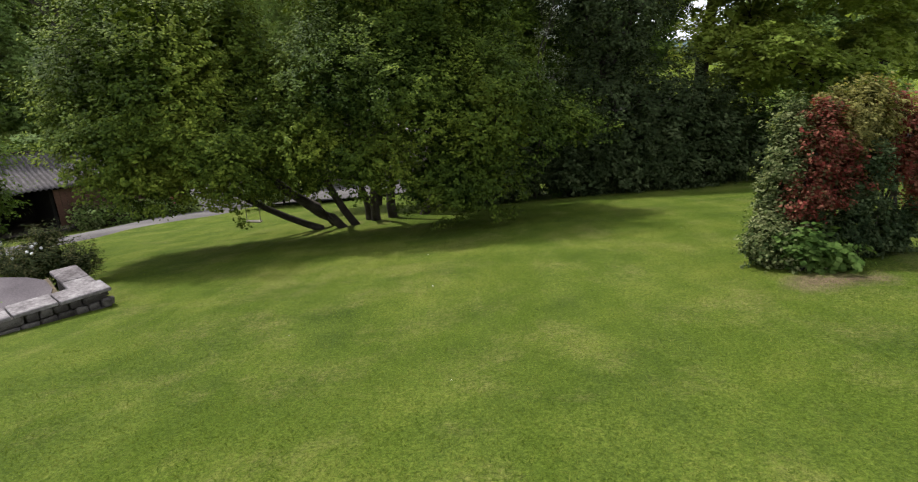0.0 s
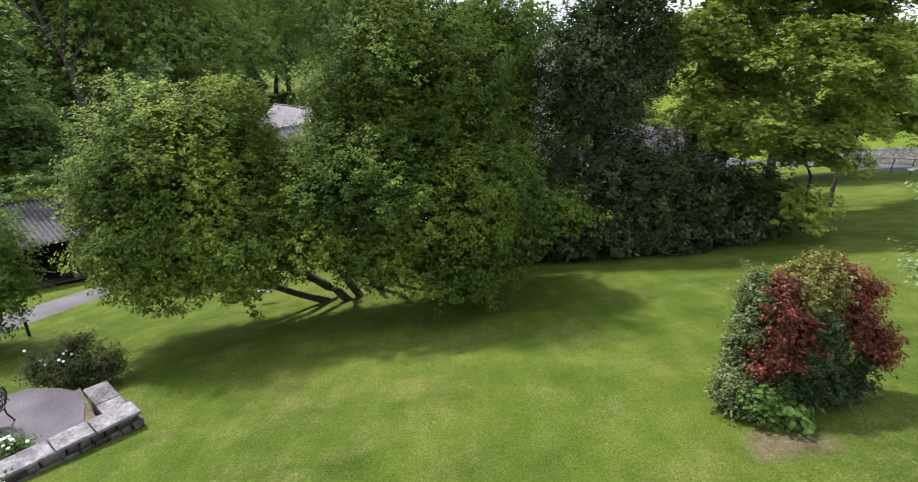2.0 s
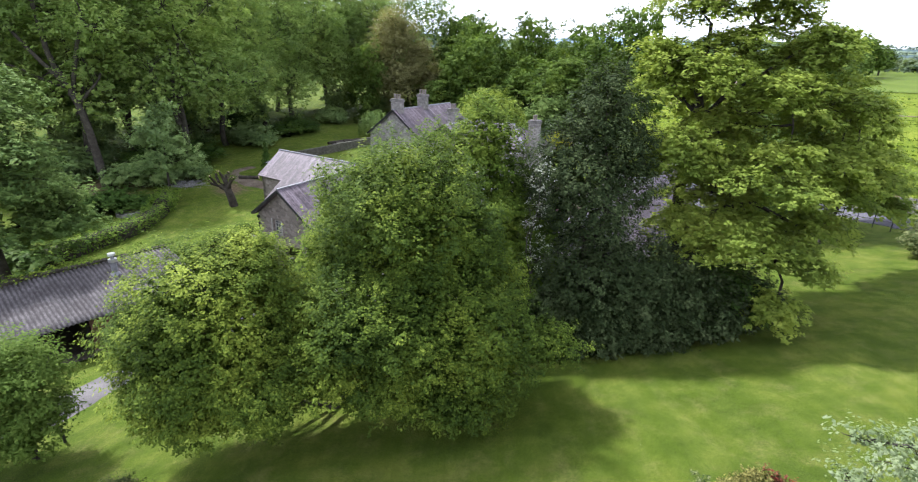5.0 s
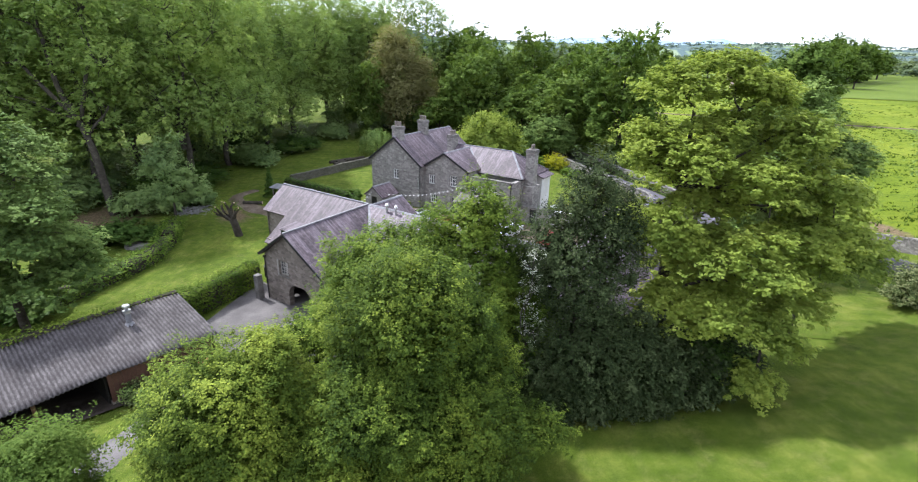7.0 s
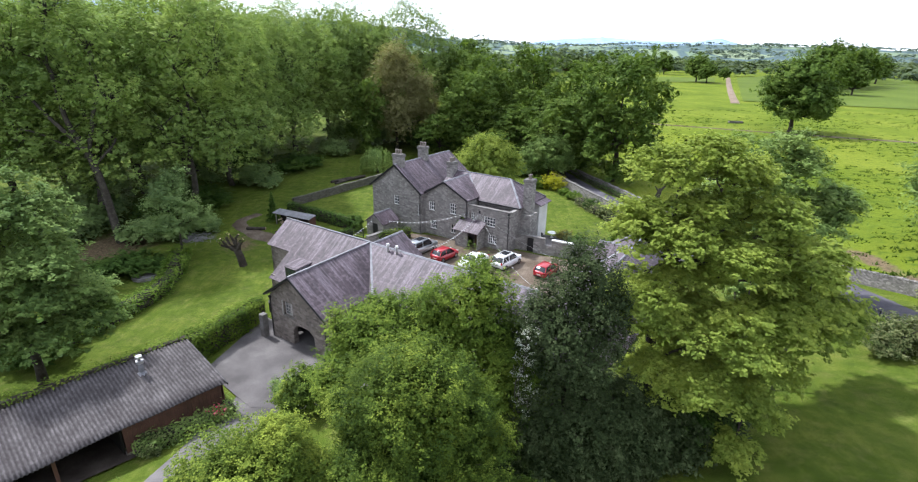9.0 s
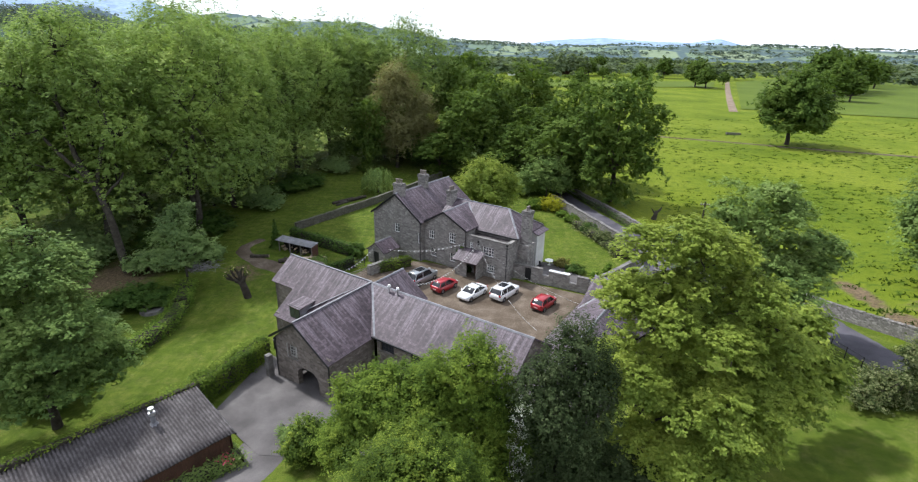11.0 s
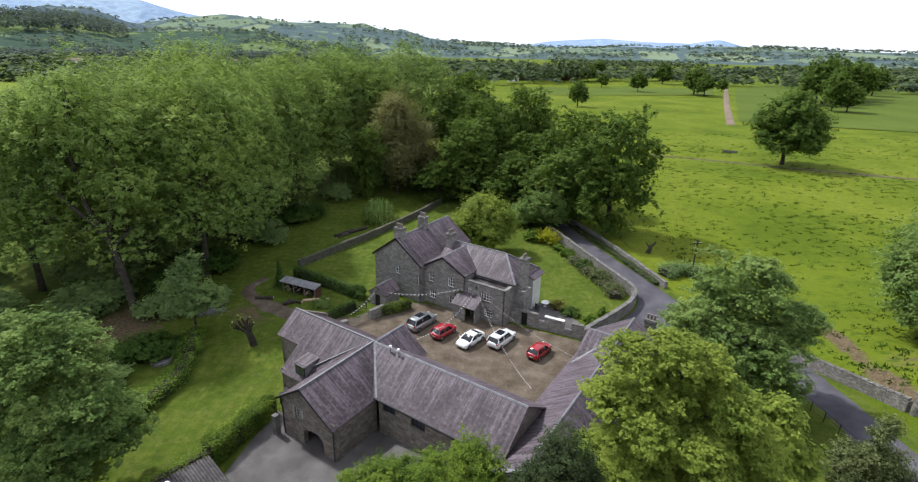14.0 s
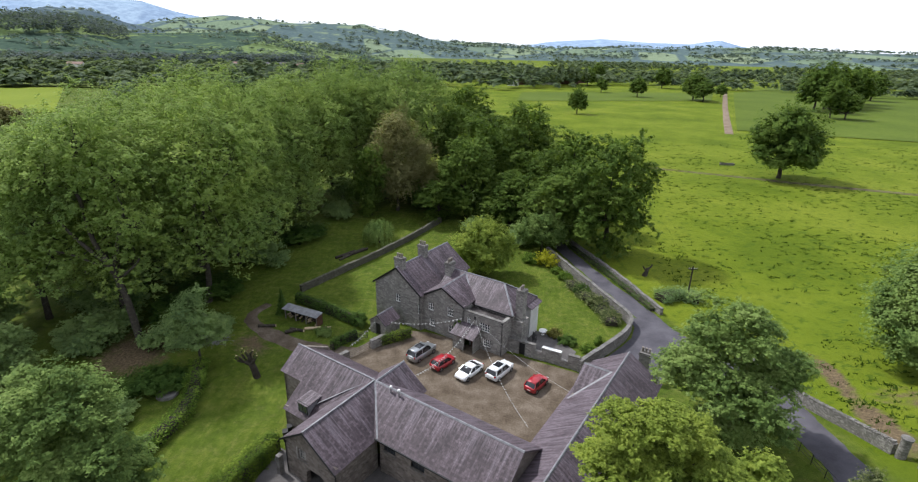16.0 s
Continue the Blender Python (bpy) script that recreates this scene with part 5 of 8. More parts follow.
        w, l = rng.uniform(-0.35, 0.35), rng.uniform(60, 200)
        belt += line_of((x, y), (x + l * math.cos(w), y + l * math.sin(w)), 11.0, 6.0, 12.5)
    for k in range(120):       # the wooded valley side to the left
        a0, dist = rng.uniform(-50, 6), 520 + 640 * rng.random()
        x, y = at(a0, dist)
        if -440 < x < -225 and 250 < y < 462:
            continue
        w, l = rng.uniform(-0.5, 0.3), rng.uniform(50, 180)
        belt += line_of((x, y), (x + l * math.cos(w), y + l * math.sin(w)), 10.0, 7.0, 13.0)
    belt += line_of((-460.0, 445.0), (-300.0, 475.0), 8.0, 7.0, 11.0) + line_of((-300.0, 475.0), (-215.0, 330.0), 9.0, 6.5, 10.0) + line_of((-400.0, 470.0), (-250.0, 520.0), 8.0, 8.0, 13.0)
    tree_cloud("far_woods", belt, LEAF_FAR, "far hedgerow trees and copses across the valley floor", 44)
    slope = []
    for k in range(100):       # woods, lone trees and hedges on the farmed slopes
        a0, dist = rng.uniform(-50, -9), 1180 + 800 * rng.random()
        x, y = at(a0, dist)
        w, l = rng.uniform(-0.5, 0.5), rng.uniform(40, 240)
        slope += line_of((x, y), (x + l * math.cos(w), y + l * math.sin(w)), 15.0, 7.0, 13.0)
    for k in range(260):
        x, y = at(rng.uniform(-50, 46), 2150 + 1150 * rng.random())
        w, l = rng.uniform(-0.5, 0.5), rng.uniform(60, 320)
        slope += line_of((x, y), (x + l * math.cos(w), y + l * math.sin(w)), 26.0, 11.0, 14.0)
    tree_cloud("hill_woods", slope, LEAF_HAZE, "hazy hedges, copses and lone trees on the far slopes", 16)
    firs = []
    for k in range(620):       # the dark plantation below the moor
        x, y = at(rng.uniform(-44, -31.5), 1480 + 330 * rng.random())
        firs.append((x, y, 6.0, rng.uniform(20, 30)))
    for k in range(900):       # the long dark hanger at the slope's foot
        x, y = at(rng.uniform(-47, -14), 1010 + 190 * rng.random() ** 0.8)
        firs.append((x, y, 8.0, rng.uniform(13, 21)))
    tree_cloud("hill_plantation", firs, LEAF_FIR, "dark plantation and hanging woods under the hill, haze painted bluish", 16, 1.35)


spread_trees()

# ---- buildings ----
def wall_panel(a0, a1, height, openings=(), gable=None, thick=0.5):
    """A wall in its own plane: a along it, y into it, z up. openings: (a0, a1, z0, z1), cut right through. gable: (apex a, apex z)."""
    bm = bmesh.new()
    xs = sorted({a0, a1, *[o[0] for o in openings], *[o[1] for o in openings]})
    zs = sorted({-0.6, height, *[max(-0.6, o[2]) for o in openings], *[o[3] for o in openings]})
    seen = {}

    def v(x, y, z):
        key = (round(x, 4), y, round(z, 4))
        if key not in seen:
            seen[key] = bm.verts.new((x, y, z))
        return seen[key]

    def solid(i, k):
        if not (0 <= i < len(xs) - 1 and 0 <= k < len(zs) - 1):
            return False
        x, z = (xs[i] + xs[i + 1]) / 2, (zs[k] + zs[k + 1]) / 2
        return not any(o[0] < x < o[1] and o[2] < z < o[3] for o in openings)
    for i in range(len(xs) - 1):
        for k in range(len(zs) - 1):
            if not solid(i, k):
                continue
            l, r, b, t = xs[i], xs[i + 1], zs[k], zs[k + 1]
            for y in (0.0, thick):
                bm.faces.new((v(l, y, b), v(r, y, b), v(r, y, t), v(l, y, t)))
            for ok, p, q in ((solid(i - 1, k), (l, b), (l, t)), (solid(i + 1, k), (r, b), (r, t)), (solid(i, k - 1), (l, b), (r, b)), (solid(i, k + 1) or (gable and k == len(zs) - 2), (l, t), (r, t))):
                if not ok:
                    bm.faces.new((v(p[0], 0.0, p[1]), v(q[0], 0.0, q[1]), v(q[0], thick, q[1]), v(p[0], thick, p[1])))
    if gable:
        for y in (0.0, thick):
            bm.faces.new([v(x, y, height) for x in xs] + [v(gable[0], y, gable[1])])
        for x in (a0, a1):
            bm.faces.new((v(x, 0.0, height), v(gable[0], 0.0, gable[1]), v(gable[0], thick, gable[1]), v(x, thick, height)))
    bmesh.ops.recalc_face_normals(bm, faces=bm.faces)
    return bm


def on_wall(u, v, turn):
    """The place of a wall's plane in its house: where a = 0 lies, and which way it runs (degrees)."""
    return pose(u, v, 0, 0, 0, turn)


def window(parent, plane, a0, a1, z0, z1, cols=2, rows=2, deep=0.14, sill=True, frame_mat=None):
    """A casement in a wall's opening: frame, glazing bars, one pane, a stone sill."""
    frame_mat = frame_mat or WHITE_PAINT
    w = part("window", box_bm(a0, a1, deep + 0.05, deep + 0.07, z0, z1), GLASS, parent, "small paned window in a painted frame")
    w.matrix_local = plane
    bm = bmesh.new()
    s = 0.10
    add_box(bm, a0, a0 + s, deep, deep + 0.09, z0, z1)
    add_box(bm, a1 - s, a1, deep, deep + 0.09, z0, z1)
    add_box(bm, a0 + s, a1 - s, deep, deep + 0.09, z0, z0 + s)
    add_box(bm, a0 + s, a1 - s, deep, deep + 0.09, z1 - s, z1)
    part("frame", bm, frame_mat, w)
    for k in range(1, cols):
        x = a0 + (a1 - a0) * k / cols
        part("glazing_bar", box_bm(x - 0.036, x + 0.036, deep + 0.02, deep + 0.08, z0 + s, z1 - s), frame_mat, w)
    for k in range(1, rows):
        z = z0 + (z1 - z0) * k / rows
        part("glazing_bar", box_bm(a0 + s, a1 - s, deep + 0.025, deep + 0.075, z - 0.030, z + 0.030), frame_mat, w)
    if sill:
        part("sill", box_bm(a0 - 0.08, a1 + 0.08, -0.06, deep, z0 - 0.10, z0 - 0.002), COPING, w)
    return w


def make_glass():
    m, nt, bs = shader("window_glass")
    bs.inputs["Base Color"].default_value = (0.035, 0.042, 0.05, 1)
    bs.inputs["Roughness"].default_value = 0.06
    bs.inputs["IOR"].default_value = 1.5
    bs.inputs["Specular IOR Level"].default_value = 0.8
    return m


GLASS = make_glass()


def roof_pair(parent, ridge, eaves, ends, axis, eave_zs, over=0.25, thick=0.14, cap=True, hip=None):
    """Two slate slopes. ridge: (place across, z). eaves: (across low, across high); ends: (from, to) along the ridge."""
    ra, rz = ridge
    e0, e1 = ends

    def at(across, al, z):
        return (across, al, z) if axis == "y" else (al, across, z)
    for ea, ez in zip(eaves, eave_zs):
        slope = (rz - ez) / abs(ra - ea)
        away = math.copysign(over, ea - ra)
        bm = bmesh.new()
        slab(bm, [at(ea + away, e0, ez - slope * over), at(ea + away, e1, ez - slope * over), at(ra, e1, rz), at(ra, e0, rz)], thick)
        part("roof", bm, SLATE, parent, "purple grey slate slope with pale lichen runs")
    if cap:
        bm = bmesh.new()
        prism(bm, [(ra - 0.13, rz - 0.07), (ra, rz - 0.04), (ra + 0.13, rz - 0.07), (ra + 0.05, rz + 0.05), (ra - 0.05, rz + 0.05)], e0 - 0.01, e1 + 0.01, axis)
        part("ridge_tiles", bm, LEAD, parent, "pale weathered ridge tiles")


def strip(parent, name, p, q, width, thick, material, label=""):
    """A flat bar from p to q."""
    p, q = Vector(p), Vector(q)
    d = (q - p)
    l = d.length
    d.normalize()
    side = d.cross(Vector((0, 0, 1))).normalized()
    up = side.cross(d)
    m = Matrix((side, d, up)).transposed().to_4x4()
    m.translation = p
    return part(name, box_bm(-width / 2, width / 2, 0, l, -thick / 2, thick / 2, m=m), material, parent, label)


def chimney(parent, u, v, z0, z1, wu, wv, pots, m=STONE):
    c = part("chimney", box_bm(u - wu / 2, u + wu / 2, v - wv / 2, v + wv / 2, z0, z1), m, parent, "square stone chimney stack")
    bm = bmesh.new()
    add_box(bm, u - wu / 2 - 0.10, u + wu / 2 + 0.10, v - wv / 2 - 0.10, v + wv / 2 + 0.10, z1 - 0.30, z1 - 0.12)
    add_box(bm, u - wu / 2 - 0.05, u + wu / 2 + 0.05, v - wv / 2 - 0.05, v + wv / 2 + 0.05, z1 - 0.12, z1 + 0.06)
    part("chimney_cap", bm, COPING, c)
    for k in range(pots):
        s = (k - (pots - 1) / 2) * 0.42
        bm = cyl_bm(0.15, 0.12, z1 + 0.06, z1 + 0.62, 10, Matrix.Translation((u + (s if wu > wv else 0), v + (0 if wu > wv else s), 0)))
        cyl_bm(0.165, 0.165, z1 + 0.56, z1 + 0.66, 10, Matrix.Translation((u + (s if wu > wv else 0), v + (0 if wu > wv else s), 0)), bm)
        part("chimney_pot", bm, CLAY, c)


def pipe(parent, u, v, z0, z1):
    bm = cyl_bm(0.05, 0.05, z0, z1, 8, Matrix.Translation((u, v, 0)))
    add_box(bm, u - 0.12, u + 0.12, v - 0.08, v + 0.08, z1, z1 + 0.18)
    part("downpipe", bm, IRON, parent, "black cast iron downpipe")


def build_house():
    h = thing("house", pose(-5.4, 67.2, 0.0, 0, 0, -33.5), "rambling grey rubble stone house with purple slate roofs", "house")

    def wall(plane, a0, a1, height, openings=(), gable=None, m=STONE):
        w = part("wall", wall_panel(a0, a1, height, openings, gable), m, h)
        w.matrix_local = plane
    F, E, N, W = 0, 90, 180, -90
    # west wing: its gable looks at the barns
    front = on_wall(-8.9, 0, F)
    wall(front, 0, 8.9, 6.0, [(4.0, 4.95, 3.5, 4.85), (8.25, 8.6, 2.6, 4.2)], (4.45, 9.25))
    window(h, front, 4.0, 4.95, 3.5, 4.85, 2, 3)
    window(h, front, 8.25, 8.6, 2.6, 4.2, 1, 3)
    wall(on_wall(0, 0.5, E), 0, 12.3, 6.0)
    wall(on_wall(-8.9, 12.3, W), 0, 11.8, 6.0)
    wall(on_wall(0, 12.8, N), 0, 8.9, 6.0, (), (4.45, 9.25))
    roof_pair(h, (-4.45, 9.35), (-8.9, 0.0), (-0.28, 13.05), "y", (6.05, 6.05), 0.30)
    for s in (-1, 1):
        strip(h, "bargeboard", (-4.45 + s * 4.75, -0.30, 5.72), (-4.45, -0.30, 9.20), 0.06, 0.26, IRON)
    # middle gable
    mid = on_wall(0.003, 0.8, F)
    wall(mid, 0, 7.1, 6.0, [(0.75, 1.75, 3.5, 4.75), (4.2, 5.3, 3.6, 5.1), (1.0, 2.1, 0.9, 2.1), (4.4, 5.3, 0.9, 2.2)], (3.4, 7.85))
    window(h, mid, 0.75, 1.75, 3.5, 4.75, 3, 2)
    window(h, mid, 4.2, 5.3, 3.6, 5.1, 3, 3)
    window(h, mid, 1.0, 2.1, 0.9, 2.1, 3, 2)
    window(h, mid, 4.4, 5.3, 0.9, 2.2, 2, 2)
    wall(on_wall(7.1, 1.3, E), 0, 3.0, 6.0)
    roof_pair(h, (3.4, 7.95), (0.0, 7.1), (0.52, 6.9), "y", (6.05, 6.0), 0.20)
    for s, e in ((-1, 0.15), (1, 7.3)):
        strip(h, "bargeboard", (e, 0.50, 5.85), (3.4, 0.50, 7.84), 0.06, 0.24, IRON)
    # main range behind, hipped at its east end
    wall(on_wall(13.5, 3.3, E), 0, 7.1, 5.7)
    wall(on_wall(13.5, 10.4, N), 0.003, 13.4, 5.7)
    wall(on_wall(7.3, 3.3, F), 0, 5.7, 5.7)
    ov = 0.28
    k = (8.1 - 5.7) / 3.55
    ze = 5.7 - k * ov
    slopes = [[(0.4, 3.3 - ov, ze), (13.5 + ov, 3.3 - ov, ze), (10.1, 6.85, 8.1), (0.4, 6.85, 8.1)],
              [(13.5 + ov, 10.4 + ov, ze), (0.4, 10.4 + ov, ze), (0.4, 6.85, 8.1), (10.1, 6.85, 8.1)],
              [(13.5 + ov, 3.3 - ov, ze), (13.5 + ov, 10.4 + ov, ze), (10.1, 6.85, 8.1)]]
    for c in slopes:
        bm = bmesh.new()
        slab(bm, c, 0.14)
        part("roof", bm, SLATE, h, "purple grey slate slope with pale lichen runs")
    strip(h, "ridge_tiles", (0.4, 6.85, 8.12), (10.1, 6.85, 8.12), 0.16, 0.10, LEAD, "pale weathered ridge tiles")
    for q in ((13.75, 3.05, ze + 0.03), (13.75, 10.65, ze + 0.03)):
        strip(h, "hip_tiles", (10.1, 6.85, 8.13), q, 0.26, 0.08, LEAD, "pale weathered hip tiles")
    strip(h, "valley_lead", (3.6, 6.6, 7.98), (7.15, 3.10, 5.66), 0.24, 0.05, LEAD, "pale lead valley")
    # the flat fronted block with its parapet and lean-to slates
    block = on_wall(7.12, 0.9, F)
    wall(block, 0, 6.3, 5.3, [(0.45, 1.05, 3.3, 4.4), (2.5, 4.2, 3.0, 4.3), (3.2, 4.5, 0.7, 1.9)])
    window(h, block, 0.45, 1.05, 3.3, 4.4, 2, 3)
    window(h, block, 2.5, 4.2, 3.0, 4.3, 4, 3)
    window(h, block, 3.2, 4.5, 0.7, 1.9, 4, 3)
    wall(on_wall(13.42, 1.4, E), 0, 1.9, 5.3)
    part("parapet", box_bm(7.05, 13.5, 0.82, 1.30, 5.3, 5.44), COPING, h, "flat pale parapet coping")
    bm = bmesh.new()
    slab(bm, [(7.3, 1.3, 4.86), (13.3, 1.3, 4.86), (13.3, 3.3, 4.98), (7.3, 3.3, 4.98)], 0.1)
    part("roof", bm, CEMENT_SHEET, h, "dark flat roof sunk behind the parapet")
    part("gutter", box_bm(7.6, 13.7, 2.86, 3.0, 5.42, 5.54), IRON, h)
    pipe(h, -0.12, -0.07, 0, 5.7)
    pipe(h, 7.02, 0.72, 0, 5.7)
    pipe(h, 13.3, 0.83, 0, 5.1)
    part("vent", box_bm(8.85, 9.1, 0.80, 0.9, 4.35, 4.9), IRON, h, "dark square wall lamp")
    # east end: outside stack and rendered wing
    chimney(h, 14.1, 4.6, -0.3, 9.1, 1.1, 1.2, 2)
    part("chimney_shoulder", box_bm(13.5, 14.9, 3.7, 5.7, -0.3, 4.6), STONE, h)
    part("rendered_wall", box_bm(13.52, 14.3, 7.6, 10.2, -0.3, 5.1), RENDER_WHITE, h, "white rendered end wall")
    bm = bmesh.new()
    slab(bm, [(14.7, 7.2, 5.05), (14.7, 10.6, 5.05), (13.5, 10.6, 5.5), (13.5, 7.2, 5.5)], 0.1)
    part("roof", bm, SLATE, h)
    chimney(h, -4.45, 0.75, 8.2, 10.6, 1.5, 0.9, 3)
    chimney(h, -4.45, 6.3, 8.4, 10.9, 1.3, 0.9, 3)
    chimney(h, 0.9, 6.2, 7.0, 9.35, 1.0, 1.3, 3)
    # porch
    p = part("porch", box_bm(7.35, 7.5, -0.9, 0.8, -0.1, 2.55), STONE, h, "small stone porch with a slate lean-to roof")
    part("side_wall", box_bm(9.75, 9.9, -0.9, 0.8, -0.1, 2.55), STONE, p)
    part("front_wall", box_bm(6.45, 8.3, -0.95, -0.75, -0.1, 2.5), STONE, p)
    bm = bmesh.new()
    slab(bm, [(6.2, -1.3, 2.42), (10.1, -1.3, 2.42), (10.1, 0.85, 3.55), (6.2, 0.85, 3.55)], 0.12)
    part("porch_roof", bm, SLATE, p)
    d = part("door", box_bm(8.5, 9.5, 0.70, 0.78, 0.0, 2.05), TIMBER, h, "brown timber front door")
    part("door_handle", box_bm(8.58, 8.64, 0.64, 0.70, 0.98, 1.10), IRON, d)
    rng = np.random.default_rng(31)
    n = 2600
    a = rng.uniform(5.6, 8.2, n)
    z = rng.uniform(0.0, 3.6, n)
    keep = np.abs(a - 6.6) < 1.3 - z * 0.22 + 0.3 * np.sin(z * 3)
    C = np.column_stack([a, np.where(a < 7.1, 0.66, 0.78) + rng.normal(-0.1, 0.1, n), z])[keep]
    part("climber", leaf_mesh("climber", C, np.tile([0, -1.0, 0.2], (len(C), 1)), 0.22, rng, LEAF_DEEP), None, h, "leafy green climber beside the porch")
    return h


build_house()


def build_annex():
    h = thing("garden_store", pose(-5.4, 67.2, 0.0, 0, 0, -33.5), "little gabled stone store before the house", "outbuilding")
    f = on_wall(-5.9, -4.6, 0)
    w = part("wall", wall_panel(0, 3.0, 2.1, [(1.0, 2.0, -0.6, 1.9)], (1.5, 3.2), 0.3), STONE, h)
    w.matrix_local = f
    part("door", box_bm(-4.9, -3.9, -4.45, -4.38, 0, 1.9), IRON, h, "dark plank door")
    part("wall", box_bm(-5.9, -5.6, -4.3, -1.5, -0.3, 2.1), STONE, h)
    part("wall", box_bm(-3.2, -2.9, -4.3, -1.5, -0.3, 2.1), STONE, h)
    roof_pair(h, (-4.4, 3.3), (-5.9, -2.9), (-4.8, -1.4), "y", (2.15, 2.15), 0.2, 0.1)


build_annex()


PALE_WOOD = two_scale("weathered_pale_paint", (0.20, 0.19, 0.17), (0.30, 0.28, 0.26), (0.42, 0.40, 0.37), 1.5, 12.0, 0.8)


def build_barn():
    b = thing("barn", pose(-8.45, 45.0, 0.0, 0, 0, -33.5), "long cross-shaped brown stone barn with worn slate roofs", "barn")

    def wall(plane, a0, a1, height, openings=(), gable=None):
        w = part("wall", wall_panel(a0, a1, height, openings, gable), BARN_STONE, b)
        w.matrix_local = plane
    # south gable with its cart arch
    g = on_wall(-3.5, -9.1, 0)
    wall(g, 0, 7.0, 4.3, [(1.85, 2.95, 2.9, 4.15), (2.75, 5.45, -0.6, 2.3)], (3.2, 6.75))
    bm = bmesh.new()
    for s in (-1, 1):
        prism(bm, [(4.1 + s * 1.36, 1.5), (4.1 + s * 1.36, 2.4), (4.1 + s * 0.2, 2.4), (4.1 + s * 0.75, 2.22), (4.1 + s * 1.15, 1.9)], 0.02, 0.48)
    a = part("arch", bm, BARN_STONE, b, "rounded stone cart arch")
    a.matrix_local = g
    w = window(b, g, 1.85, 2.95, 2.9, 4.15, 3, 4, frame_mat=PALE_WOOD)
    for k in range(6):
        part("slat", box_bm(2.45, 2.92, 0.10, 0.135, 3.0 + k * 0.19, 3.11 + k * 0.19), PALE_WOOD, w)
    s = part("shutter", box_bm(1.68, 1.80, -0.08, 0.0, 2.85, 4.2), PALE_WOOD, b, "pale timber shutter edge")
    s.matrix_local = g
    bm = bmesh.new()
    add_box(bm, 0.25, 6.0, 0.6, 4.4, 0.0, 0.05)
    part("cart_shed_floor", bm, GRAVEL, b).matrix_local = g
    # Back of the cart shed, its gloom put into the colour.
    part("cart_shed_back", box_bm(0.5, 6.5, 4.4, 4.6, 0, 4.2), UNLIT_DARK, b).matrix_local = g
    wall(on_wall(3.5, -8.6, 90), 0, 4.9, 4.3)
    wall(on_wall(-3.5, -3.9, -90), 0, 4.7, 4.3, [(3.3, 3.8, 1.4, 2.6)])
    # east range: two small windows under the eave
    s = on_wall(3.5, -3.9, 0)
    wall(s, 0.5, 13.9, 4.4, [(1.0, 2.5, 3.1, 4.2), (4.4, 6.0, 3.0, 4.1), (9.0, 10.4, 3.0, 4.1)])
    window(b, s, 1.0, 2.5, 3.1, 4.2, 4, 3, 0.12, True, IRON)
    window(b, s, 4.4, 6.0, 3.0, 4.1, 4, 3, 0.12, True, IRON)
    window(b, s, 9.0, 10.4, 3.0, 4.1, 4, 3, 0.12, True, IRON)
    wall(on_wall(17.4, 3.9, 180), 0, 14.0, 4.4, [(3.0, 4.1, 0.0, 2.0), (9.0, 10.1, 0.0, 2.0)])
    wall(on_wall(17.4, -3.4, 90), 0, 6.8, 4.4, (), (3.4, 7.0))
    roof_pair(b, (0.0, 7.1), (-3.9, 3.9), (-0.4, 17.6), "x", (4.45, 4.45), 0.3)
    # west range, its upper bay and the catslide beside the south wing
    wall(on_wall(-11.8, 3.9, -90), 0, 6.5, 4.9, (), (3.9, 7.05))
    wall(on_wall(-11.8, -2.6, 0), 0, 3.2, 5.0)
    wall(on_wall(-8.6, -2.6, -90), 0, 2.6, 3.4)
    wall(on_wall(-8.6, -5.2, 0), 0, 5.1, 3.0)
    wall(on_wall(-4.0, 3.9, 180), 0, 7.8, 4.4)
    bm = bmesh.new()
    kk = (7.1 - 5.2) / 2.6
    slab(bm, [(-12.1, -2.85, 5.2 - kk * 0.25), (-8.6, -2.85, 5.2 - kk * 0.25), (-8.6, 0, 7.1), (-12.1, 0, 7.1)], 0.14)
    part("roof", bm, SLATE, b, "purple grey slate slope with pale lichen runs")
    bm = bmesh.new()
    slab(bm, [(-8.6, -5.5, 7.1 - kk * 5.5), (-0.0, -5.5, 7.1 - kk * 5.5), (-0.0, 0, 7.1), (-8.6, 0, 7.1)], 0.14)
    part("roof", bm, SLATE, b, "long slate catslide with pale lichen runs")
    bm = bmesh.new()
    slab(bm, [(0.0, 4.2, 4.25), (-12.1, 4.2, 4.25), (-12.1, 0, 7.1), (0.0, 0, 7.1)], 0.14)
    part("roof", bm, SLATE, b)
    strip(b, "ridge_tiles", (-12.1, 0, 7.13), (-0.2, 0, 7.13), 0.16, 0.10, LEAD, "pale weathered ridge tiles")
    # south wing roof and the small gable to the yard
    for e, ez in ((-3.75, 4.45), (3.75, 4.15)):
        bm = bmesh.new()
        slab(bm, [(e, -9.45, ez - 0.05), (e, 0, ez + 0.05), (-0.05, 0, 7.1), (-0.3, -9.45, 6.85)], 0.14)
        part("roof", bm, SLATE, b, "purple grey slate slope with pale lichen runs")
    strip(b, "ridge_tiles", (-0.3, -9.45, 6.88), (-0.05, 0, 7.14), 0.16, 0.10, LEAD, "pale weathered ridge tiles")
